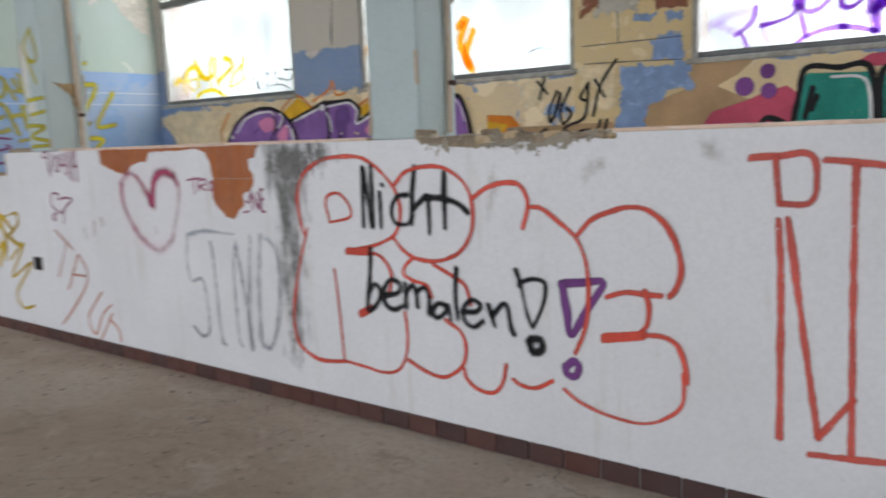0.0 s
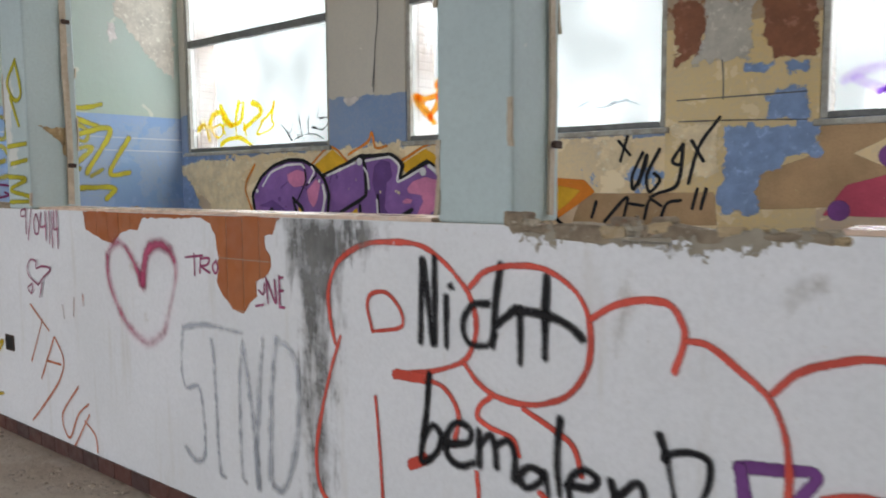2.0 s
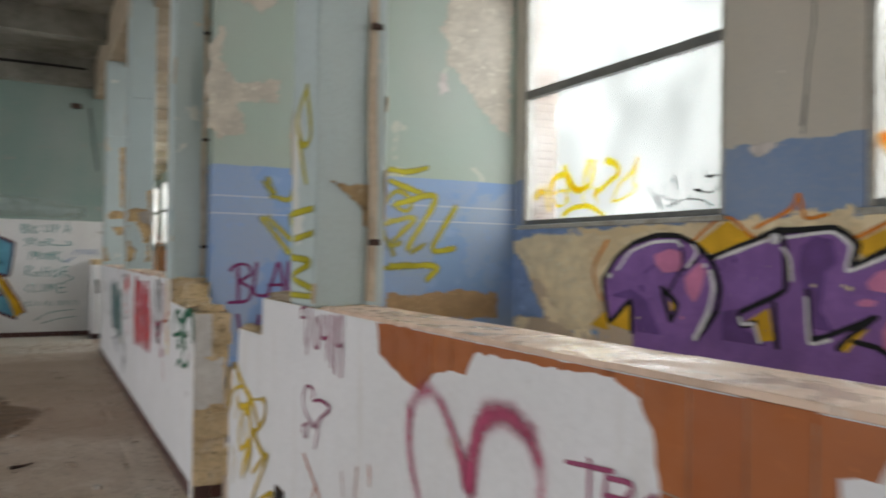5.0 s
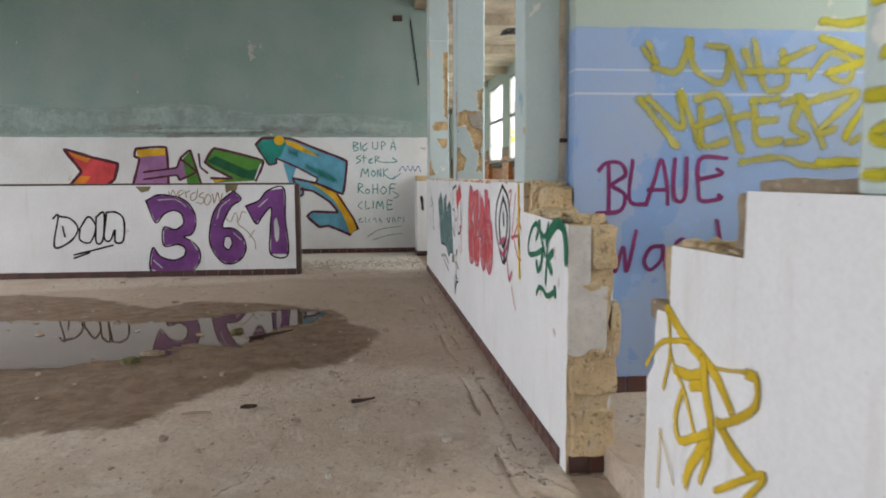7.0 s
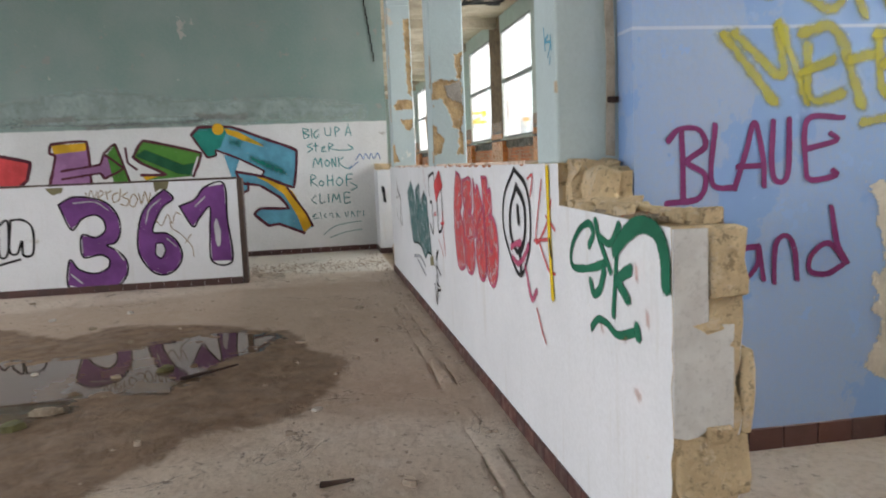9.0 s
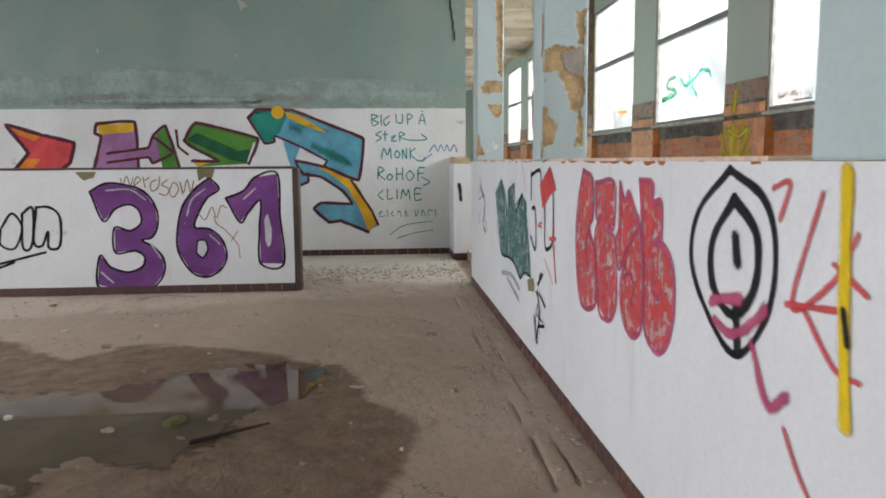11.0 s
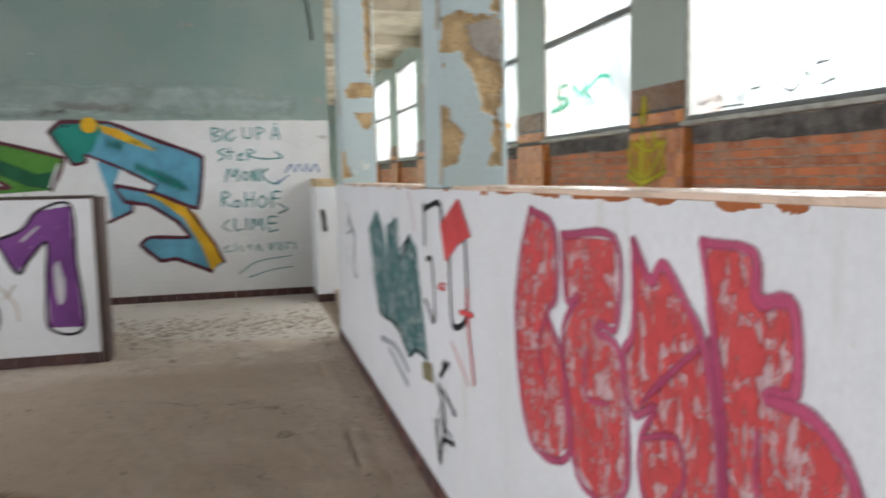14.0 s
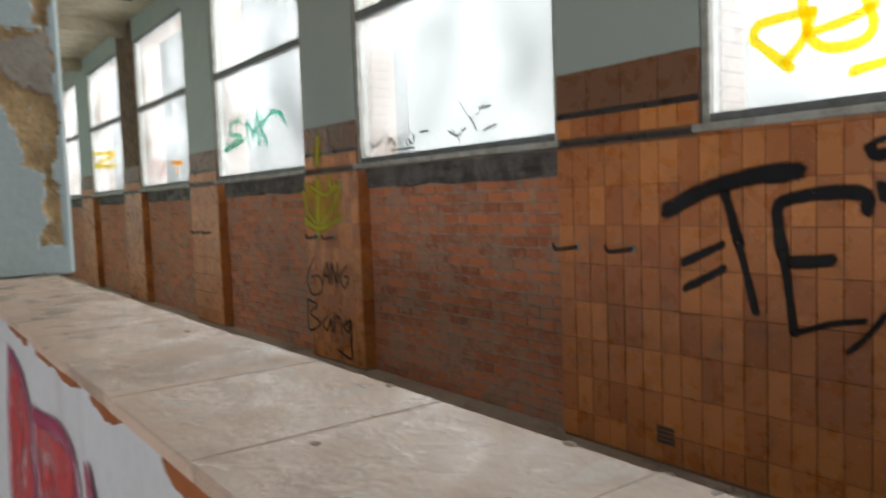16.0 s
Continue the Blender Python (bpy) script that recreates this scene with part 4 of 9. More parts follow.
def build_socket():
    ob = tagged(new("wall_socket"), "small black empty electrical box in the white low wall", "socket")
    ob.location = (-5.86, FACE, 0.59)
    bm = bmesh.new()
    box(bm, -0.055, 0.055, -0.003, 0.006, -0.045, 0.045)
    part("box_back", bm, DARK, ob)
    for a in ((-0.06, -0.05, -0.05, 0.05), (0.05, 0.06, -0.05, 0.05), (-0.05, 0.05, 0.042, 0.05), (-0.05, 0.05, -0.05, -0.042)):
        bm = bmesh.new()
        box(bm, a[0], a[1], -0.006, 0.004, a[2], a[3])
        part("box_rim", bm, RUST, ob)


build_broken_ends()
build_bared()
build_socket()


# ---- wet floor, litter of mortar ----
def field_mesh(name, poly, cell, margin, attribute, scale, place):
    """A fine sheet over an outline that carries its depth as an attribute."""
    us, vs = [p[0] for p in poly], [p[1] for p in poly]
    nu = max(2, int((max(us) - min(us) + 2 * margin) / cell) + 1)
    nv = max(2, int((max(vs) - min(vs) + 2 * margin) / cell) + 1)
    gu, gv = np.meshgrid(np.linspace(min(us) - margin, max(us) + margin, nu), np.linspace(min(vs) - margin, max(vs) + margin, nv), indexing="ij")
    depth = inside_depth(poly, gu, gv)
    idx, verts, value, faces = {}, [], [], []

    def vert(i, j):
        if (i, j) not in idx:
            idx[i, j] = len(verts)
            verts.append(place(gu[i, j], gv[i, j]))
            value.append(min(1.0, max(-1.0, depth[i, j] * scale)))
        return idx[i, j]

    for i in range(nu - 1):
        for j in range(nv - 1):
            if depth[i:i + 2, j:j + 2].max() > -margin:
                faces.append((vert(i, j), vert(i + 1, j), vert(i + 1, j + 1), vert(i, j + 1)))
    me = bpy.data.meshes.new(name)
    me.from_pydata(verts, [], faces)
    me.attributes.new(attribute, "FLOAT", "POINT").data.foreach_set("value", value)
    return me


def build_puddle():
    me = field_mesh("puddle", WATER_OUTLINE, 0.08, 0.25, "deep", 1.6, lambda u, v: (u, v, -0.0005))
    me.materials.append(WET)
    tagged(new("puddle", me), "still shallow muddy puddle on the hall floor", "puddle", "", "stuff")


def build_debris():
    """Single pieces that lie about on the hall floor."""
    rng = random.Random(17)

    def flat_bit(name, x, y, sx, sy, sz, turn, material, label, category, lift=0.003):
        bm = bmesh.new()
        n = 9
        ring = [(sx * rng.uniform(0.75, 1.1) * math.cos(6.2832 * k / n), sy * rng.uniform(0.7, 1.15) * math.sin(6.2832 * k / n)) for k in range(n)]
        low = [bm.verts.new((a, b, -0.012)) for a, b in ring]
        top = [bm.verts.new((a * 0.9, b * 0.9, sz * rng.uniform(0.6, 1.1))) for a, b in ring]
        bm.faces.new(low[::-1])
        bm.faces.new(top)
        for k in range(n):
            bm.faces.new((low[k], low[(k + 1) % n], top[(k + 1) % n], top[k]))
        ob = new(name, mesh_of(name, bm, material))
        ob.location, ob.rotation_euler = (x, y, lift), (0, 0, turn)
        tagged(ob, label, category, "debris on the hall floor")

    def stick(x, y, length, turn):
        bm = bmesh.new()
        rings, sides = 7, 6
        loops = []
        for k in range(rings):
            t = k / (rings - 1)
            r = 0.016 * (1 - 0.6 * t)
            cy, cz = 0.03 * math.sin(2.6 * t), 0.012 + 0.035 * t * t
            loops.append([bm.verts.new((length * (t - 0.5), cy + r * math.cos(6.2832 * j / sides), cz + r * math.sin(6.2832 * j / sides))) for j in range(sides)])
        for a, b in zip(loops, loops[1:]):
            for j in range(sides):
                bm.faces.new((a[j], b[j], b[(j + 1) % sides], a[(j + 1) % sides]))
        bm.faces.new(loops[0][::-1])
        bm.faces.new(loops[-1])
        ob = new("stick", mesh_of("stick", bm, RUST))
        ob.location, ob.rotation_euler = (x, y, 0.0), (0, 0, turn)
        tagged(ob, "dark broken stick lying in the puddle", "stick", "debris on the hall floor")

    stick(-11.33, 0.98, 0.42, 1.9)
    stick(-9.15, 1.83, 0.16, 1.1)
    flat_bit("stone", -10.74, 0.07, 0.05, 0.10, 0.03, 0.1, RUBBLE, "flat grey stone in the puddle", "stone", 0.006)
    flat_bit("stone", -10.50, -0.05, 0.07, 0.09, 0.03, 0.4, MOSS, "small mossy stone in the puddle", "stone", 0.004)
    flat_bit("stone", -11.6, 0.62, 0.05, 0.08, 0.025, 0.9, MOSS, "small mossy stone in the puddle", "stone", 0.004)
    flat_bit("plaster_flake", -9.17, 1.10, 0.035, 0.06, 0.014, 0.3, RUST, "dark flake of old plaster on the floor", "plaster")
    flat_bit("plaster_flake", -9.04, 0.78, 0.05, 0.13, 0.012, 0.1, CRUMBS, "broken flake of plaster on the floor", "plaster")
    for _ in range(34):
        x, y, s = rng.uniform(-16.2, -7.4), rng.uniform(-2.0, 2.4), rng.uniform(0.018, 0.05)
        flat_bit("plaster_flake", x, y, s, s * rng.uniform(0.5, 1.2), rng.uniform(0.008, 0.022), rng.uniform(0, 6.2), rng.choice((CRUMBS, CRUMBS, RUBBLE, PLASTER_BIT)), "broken flake of plaster on the floor", "plaster")


def build_litter():
    rng = random.Random(11)
    bm = bmesh.new()

    def chunk(x, y, z, s):
        n0 = len(bm.verts)
        made = bmesh.ops.create_icosphere(bm, subdivisions=1, radius=s, matrix=pose(x, y, z + 0.25 * s, rng.uniform(0, 90), rng.uniform(0, 90), rng.uniform(0, 360)))
        for v in made["verts"]:
            c = v.co - Vector((x, y, z))
            v.co = Vector((x, y, z)) + Vector((c.x * rng.uniform(0.6, 1.3), c.y * rng.uniform(0.6, 1.3), max(-0.1 * s, c.z * 0.55)))

    for _ in range(900):
        x = rng.uniform(-18.6, -3.0)
        y = rng.uniform(-3.0, 2.75) if rng.random() < 0.6 else FACE - abs(rng.gauss(0.05, 0.16)) - 0.03
        if y < 2.79 and not (-12.8 < x < -10.2 and y < 1.2):
            chunk(x, y, 0.0, rng.choice((0.006, 0.008, 0.01, 0.014, 0.02)))
    for _ in range(1300):
        x, y = rng.uniform(-16.5, -5.5), rng.uniform(-3.5, 2.75)
        s, turn = rng.uniform(0.005, 0.022), rng.uniform(0, 6.28)
        if -13.4 < x < -9.2 and y < 1.5:
            continue
        ring = [bm.verts.new((x + s * rng.uniform(0.5, 1.4) * math.cos(turn + k * 1.2566), y + 0.7 * s * rng.uniform(0.5, 1.4) * math.sin(turn + k * 1.2566), rng.uniform(0.006, 0.014))) for k in range(5)]
        bm.faces.new(ring)
    for _ in range(1100):
        chunk(rng.gauss(-17.1, 0.34), rng.uniform(0.2, 2.8), 0.0, rng.choice((0.006, 0.009, 0.014, 0.02)))
    for _ in range(60):
        chunk(rng.uniform(-8.3, -6.9), rng.uniform(3.1, 4.3), FLOOR_N, rng.choice((0.006, 0.01, 0.018)))
    # crumbs along the rear edge of the capping
    for _ in range(170):
        x = rng.uniform(-15.6, -9.4) if rng.random() < 0.75 else rng.uniform(-5.3, -2.6)
        chunk(x, rng.gauss(3.047, 0.008) if rng.random() < 0.75 else rng.uniform(2.86, 3.04), CAP + 0.013, rng.choice((0.003, 0.004, 0.004, 0.006)))
    me = mesh_of("rubble_litter", bm, CRUMBS)
    tagged(new("rubble_litter", me), "scattered crumbs of mortar and plaster on the floor", "rubble", "", "stuff")


build_puddle()
build_debris()
build_litter()


# ---- small fixtures ----
def build_hook(x, z):
    ob = tagged(new("coat_hook"), "rusty iron coat hook bent sideways on the orange tiles", "hook", "hooks on the tiles")
    ob.location = (x, NORTH - 0.016, z)
    bm = bmesh.new()
    box(bm, 0.045, 0.085, -0.010, 0.0, -0.020, 0.020)
    bevelled(bm, 0.004)
    part("plate", bm, FRAME_L, ob, "pale worn fixing plate")
    bm = bmesh.new()
    run = [(0.07, -0.012, 0.0), (0.03, -0.035, -0.006), (-0.02, -0.055, -0.014), (-0.06, -0.058, -0.016), (-0.085, -0.052, -0.004), (-0.092, -0.048, 0.010)]
    loops = [[bm.verts.new((a, b + 0.012 * math.cos(1.0472 * k), c + 0.014 * math.sin(1.0472 * k))) for k in range(6)] for a, b, c in run]
    for p, q in zip(loops, loops[1:]):
        for k in range(6):
            bm.faces.new((p[k], q[k], q[(k + 1) % 6], p[(k + 1) % 6]))
    bm.faces.new(loops[0])
    bm.faces.new(loops[-1])
    part("prong", bm, RUST, ob)


for hx in (-12.91, -12.50, -16.22, -15.90, -19.55, -19.15):
    build_hook(hx, 1.315)


def build_cable():
    bm = bmesh.new()
    for k in range(8):
        y, z = 2.79 + 0.02 * k, 4.50 - 0.155 * k
        box(bm, FAR + 0.004, FAR + 0.018, y - 0.008, y + 0.012, z - 0.155, z)
    ob = new("loose_cable", mesh_of("loose_cable", bm, DARK))
    tagged(ob, "loose dark cable hanging down the mint end wall", "cable")
    box_ob = tagged(new("junction_box"), "small dark junction box on the mint end wall", "box")
    box_ob.location = (FAR, 2.54, 4.51)
    bm = bmesh.new()
    box(bm, 0.0, 0.05, -0.09, 0.09, -0.05, 0.05)
    bevelled(bm, 0.006)
    part("cover", bm, RUST, box_ob)


def build_ceiling_damage():
    # solid pieces: the darkness inside crack and hole is put into their black
    bm = bmesh.new()
    box(bm, FAR + 0.302, FAR + 0.32, -3.0, 2.7, 5.17, 5.22)
    rough_grid(bm, 0.012, 0.3)
    setting("trim_ceiling_crack", bm, DARK, "black strip for the dark inside a ceiling beam crack", "trim")
    bm = bmesh.new()
    box(bm, -21.1, -20.3, 4.9, 5.7, 4.600, 4.618)
    rough_grid(bm, 0.05, 0.2, lambda c: False)
    setting("trim_ceiling_hole", bm, DARK, "black slab for the dark inside a hole of fallen plaster", "trim")


def build_vent():
    ob = tagged(new("wall_vent"), "small dark vent grille low in the orange tiles", "vent")
    ob.location = (-12.24, NORTH - 0.017, 0.31)
    bm = bmesh.new()
    box(bm, -0.055, 0.055, -0.004, 0.0, -0.05, 0.05)
    part("grille_back", bm, GROUT, ob)
    for k in range(4):
        bm = bmesh.new()
        box(bm, -0.05, 0.05, -0.009, -0.003, -0.04 + 0.024 * k, -0.03 + 0.024 * k)
        part("slat", bm, RUST, ob)


build_cable()
build_ceiling_damage()
build_vent()

# ---- graffiti ----
LAYER = [0.0]
DRAW_AT = {
    "P": lambda u, v, d: (u, FACE - 0.0032 - d, v),
    "B": lambda u, v, d: (-8.75 + 0.003 + d, u, v),
    "N": lambda u, v, d: (u, NORTH - 0.003 - d, v),
    "G": lambda u, v, d: (u, NORTH + 0.047 - d, v),
    "F": lambda u, v, d: (FAR + 0.003 + d, u, v),
    "I": lambda u, v, d: (-15.89 + 0.003 + d, u, v),
    "T": lambda u, v, d: (u, NORTH - 0.017 - d, v),
    "E": lambda u, v, d: (-18.317 + d, u, v),
    "Q2": lambda u, v, d: (-5.462 + d, u, v),
}


def graffiti(label, wall):
    ob = tagged(new("graffiti"), label, "graffiti")
    ob["wall"] = wall
    LAYER[0] = 0.005 if wall == "N" and "patches" not in label else 0.0
    return ob


def deeper():
    LAYER[0] += 0.0002
    return LAYER[0]


def paint_part(ob, name, me, colour, soft, thin):
    if ob["wall"].startswith("Q"):
        me.materials.append(BARED)
        p = new(name, me)
        p.parent = ob
        return p
    me.materials.append((glass_paint if ob["wall"] == "G" else spray)(colour, soft, thin))
    p = new(name, me)
    p.parent = ob
    return p


def strokes(ob, name, colour, width, lines, soft=0.45, thin=0.0, wall=None, fade=(1.0, 1.0), curl=1.0):
    """Sprayed lines: a smooth curve through a few points, soft at its edges, thinning from start to end. curl: 0 keeps its corners sharp."""
    place = DRAW_AT[wall or ob["wall"]]
    for line in lines:
        verts, faces, cover = [], [], []
        p = [Vector(q) for q in line]
        if len(p) == 2:
            p = [p[0], (p[0] + p[1]) / 2, p[1]]
        ring = [p[0] * 2 - p[1]] + p + [p[-1] * 2 - p[-2]]
        run = []
        for a, b, c, d in zip(ring, ring[1:], ring[2:], ring[3:]):
            n = max(3, min(14, int((c - b).length / (width * 0.35)) + 1))
            for k in range(n):
                t = k / n
                bow = 0.5 * (2 * b + (c - a) * t + (2 * a - 5 * b + 4 * c - d) * t * t + (3 * b - a - 3 * c + d) * t ** 3)
                run.append(bow * curl + (b + (c - b) * t) * (1 - curl))
        run.append(p[-1])
        tip = (run[-1] - run[-2]).normalized() * width * 0.5
        run = [run[0] - (run[1] - run[0]).normalized() * width * 0.5] + run + [run[-1] + tip]
        d0 = deeper()
        for k, q in enumerate(run):
            along = run[min(k + 1, len(run) - 1)] - run[max(k - 1, 0)]
            side = Vector((-along.y, along.x)).normalized() * width * (0.44 + 0.08 * noise.noise(Vector((q.x * 7, q.y * 7, d0))))
            end = 0.0 if k in (0, len(run) - 1) else fade[0] + (fade[1] - fade[0]) * k / len(run)
            for s, cv in ((-1.15, 0.0), (-0.6, 0.55), (0.0, 1.0), (0.6, 0.55), (1.15, 0.0)):
                w = q + side * s
                verts.append(place(w.x, w.y, d0 + 0.0002 * k / len(run)))
                cover.append(cv * end)
        for k in range(len(run) - 1):
            for s in range(4):
                a = 5 * k + s
                faces.append((a, a + 1, a + 6, a + 5))
        me = bpy.data.meshes.new(name)
        me.from_pydata(verts, [], faces)
        me.attributes.new("cover", "FLOAT", "POINT").data.foreach_set("value", cover)
        paint_part(ob, name, me, colour, soft, thin)


def area(ob, name, colour, outline, soft=0.3, thin=0.0, wall=None):
    """A painted field with a slightly fuzzy edge."""
    place, d0 = DRAW_AT[wall or ob["wall"]], deeper()
    span = max(max(p[0] for p in outline) - min(p[0] for p in outline), max(p[1] for p in outline) - min(p[1] for p in outline))
    edge = 0.012 if soft < 0.8 else 0.09
    me = field_mesh(name, outline, max(0.014, span / 70), edge, "cover", 1 / edge, lambda u, v: place(u, v, d0))
    return paint_part(ob, name, me, colour, soft, thin)


def flaked(ob, name, colour, outline):
    """A patch of old paint with a ragged edge."""
    place, d0 = DRAW_AT[ob["wall"]], deeper()
    span = max(max(p[0] for p in outline) - min(p[0] for p in outline), max(p[1] for p in outline) - min(p[1] for p in outline))
    me = field_mesh(name, outline, max(0.014, span / 60), 0.05, "cover", 22.0, lambda u, v: place(u, v, d0))
    me.materials.append(flaking(colour))
    p = new(name, me)
    p.parent = ob
    return p


def sooted(ob, name, colour, outline):
    """Soot and damp run down a wall in streaks."""
    place, d0 = DRAW_AT[ob["wall"]], deeper()
    me = field_mesh(name, outline, 0.02, 0.14, "cover", 8.0, lambda u, v: place(u, min(v, CAP - 0.002), d0))
    me.materials.append(streaked(colour))
    p = new(name, me)
    p.parent = ob
    return p


def scrubbed(ob, name, colour, outline):
    """A letter filled in with quick rubbing strokes."""
    place, d0 = DRAW_AT[ob["wall"]], deeper()
    me = field_mesh(name, outline, 0.02, 0.012, "cover", 80.0, lambda u, v: place(u, v, d0))
    me.materials.append(scribble(colour))
    p = new(name, me)
    p.parent = ob
    return p


def blot(ob, name, colour, centre, radius):
    ring = [(centre[0] + radius * math.cos(k * math.pi / 8), centre[1] + radius * math.sin(k * math.pi / 8)) for k in range(16)]
    return area(ob, name, colour, ring)


# spray colours
RED = (0.72, 0.095, 0.06)
BLK = (0.008, 0.008, 0.01)
PUR = (0.19, 0.06, 0.25)
PINK = (0.52, 0.08, 0.18)
GOLD = (0.62, 0.43, 0.02)
APRICOT = (0.62, 0.17, 0.06)
GREY = (0.42, 0.45, 0.5)
SOOT = (0.19, 0.19, 0.185)
WINE = (0.33, 0.055, 0.15)
MAG = (0.2, 0.03, 0.14)
LIME = (0.48, 0.44, 0.02)
FLAME = (0.75, 0.24, 0.02)
AMBER = (0.72, 0.42, 0.02)
VIOLET = (0.25, 0.125, 0.39)
ROSE = (0.62, 0.22, 0.40)
WHT = (0.75, 0.76, 0.8)
BLUEP = (0.22, 0.33, 0.56)
TAN = (0.42, 0.28, 0.15)
RASP = (0.5, 0.075, 0.13)
TEAL = (0.02, 0.25, 0.2)
DTEAL = (0.06, 0.19, 0.19)
GREEN = (0.01, 0.14, 0.075)
SCAR = (0.66, 0.07, 0.075)
SKY = (0.12, 0.36, 0.5)
LEAF = (0.08, 0.24, 0.035)
LILAC = (0.36, 0.17, 0.35)
INK = (0.02, 0.3, 0.3)
OLIVE = (0.22, 0.2, 0.11)
YEL = (0.82, 0.55, 0.01)
GLASSO = (0.96, 0.42, 0.025)
GLASSP = (0.42, 0.16, 0.68)
GLASSG = (0.05, 0.48, 0.32)
OCHRE = (0.33, 0.22, 0.08)
BURG = (0.1, 0.02, 0.035)
NAVY = (0.07, 0.24, 0.6)
CYAN = (0.1, 0.35, 0.5)
PLAST = (0.5, 0.48, 0.42)
BRICKC = (0.25, 0.095, 0.045)
CREAMY = (0.80, 0.67, 0.43)
SMUDGE = (0.21, 0.225, 0.21)
GREYSTONE = (0.38, 0.34, 0.265)
PALEP = (0.62, 0.58, 0.55)
DVIO = (0.15, 0.07, 0.26)
YELG = (0.95, 0.74, 0.03)
GLASSA = (0.95, 0.50, 0.05)
GLASSR = (0.85, 0.13, 0.02)
GLASSL = (0.72, 0.55, 0.92)
GLASSV = (0.22, 0.05, 0.45)
DLEAF = (0.02, 0.13, 0.06)
STAIN = (0.12, 0.12, 0.115)
BEIGE = (0.58, 0.54, 0.46)
PALEM = (0.46, 0.56, 0.53)

g = graffiti("crumbled grey mortar where the wall edge broke away", "P")
flaked(g, "bare_patch", GREYSTONE, [(-2.134, 1.437), (-2.08, 1.42), (-1.937, 1.38), (-1.804, 1.402), (-1.678, 1.399), (-1.502, 1.396), (-1.359, 1.412), (-1.241, 1.423), (-1.182, 1.437), (-1.58, 1.437), (-1.893, 1.437)])

g = graffiti("pale beige damp marks on the white low wall", "P")
area(g, "damp_mark", BEIGE, [(-1.765, 1.34), (-1.673, 1.345), (-1.659, 1.236), (-1.732, 1.045), (-1.77, 1.075)], soft=0.9, thin=0.72)
area(g, "damp_mark", BEIGE, [(-1.322, 1.338), (-1.176, 1.384), (-1.169, 1.275), (-1.301, 1.197)], soft=0.9, thin=0.72)
area(g, "damp_mark", BEIGE, [(-0.887, 1.413), (-0.735, 1.437), (-0.718, 1.296), (-0.803, 1.304)], soft=0.9, thin=0.72)
area(g, "damp_mark", BEIGE, [(-2.886, 1.375), (-2.69, 1.405), (-2.757, 1.288)], soft=0.9, thin=0.72)
area(g, "damp_mark", BEIGE, [(-0.759, 1.191), (-0.714, 1.225), (-0.706, 1.082), (-0.74, 1.076)], soft=0.9, thin=0.72)

g = graffiti("dark vertical soot and damp stain on the white low wall", "P")
sooted(g, "stain", STAIN, [(-3.16, 1.44), (-2.83, 1.44), (-2.84, 1.33), (-2.93, 1.2), (-2.97, 1.0), (-2.99, 0.6), (-3.0, 0.3), (-3.05, 0.3), (-3.06, 0.7), (-3.07, 1.0), (-3.10, 1.15), (-3.14, 1.25)])
sooted(g, "stain", STAIN, [(-2.80, 1.44), (-2.70, 1.44), (-2.74, 1.38), (-2.79, 1.36)])

g = graffiti("large red spray-painted bubble letter outlines on the white low wall", "P")
strokes(g, "letter_outline", RED, 0.033, [[(-2.85, 1.305), (-2.75, 1.35), (-2.615, 1.365), (-2.485, 1.36), (-2.395, 1.32), (-2.325, 1.265), (-2.265, 1.195), (-2.24, 1.105), (-2.26, 1.02), (-2.305, 0.97), (-2.415, 0.925), (-2.545, 0.895)], [(-2.85, 1.305), (-2.9, 1.26), (-2.94, 1.165), (-2.935, 1.065), (-2.91, 0.96)], [(-2.88, 0.99), (-2.945, 0.825), (-3.01, 0.605), (-3.03, 0.465), (-3, 0.345), (-2.895, 0.285), (-2.79, 0.275), (-2.65, 0.295)]], soft=0.6, thin=0.15)
strokes(g, "letter_outline", RED, 0.022, [[(-2.65, 0.295), (-2.515, 0.285), (-2.39, 0.275), (-2.295, 0.305), (-2.245, 0.385), (-2.23, 0.485), (-2.24, 0.605)], [(-2.7, 0.785), (-2.68, 0.57), (-2.665, 0.31)], [(-2.71, 1.03), (-2.735, 1.125), (-2.71, 1.17), (-2.64, 1.18), (-2.58, 1.135), (-2.56, 1.085), (-2.585, 1.055), (-2.71, 1.03)]], thin=0.15)
strokes(g, "letter_bar", RED, 0.048, [[(-2.595, 0.885), (-2.455, 0.89)], [(-2.53, 0.565), (-2.465, 0.6)]], soft=0.25)
strokes(g, "letter_outline", RED, 0.03, [[(-2.455, 0.89), (-2.375, 0.87), (-2.315, 0.79), (-2.335, 0.68)], [(-2.265, 1.23), (-2.205, 1.285), (-2.105, 1.31), (-1.995, 1.31), (-1.905, 1.27), (-1.845, 1.205), (-1.825, 1.115), (-1.835, 1.02), (-1.89, 0.935), (-1.97, 0.89), (-2.065, 0.87), (-2.165, 0.88), (-2.235, 0.915), (-2.29, 0.97)]], soft=0.6, thin=0.15)
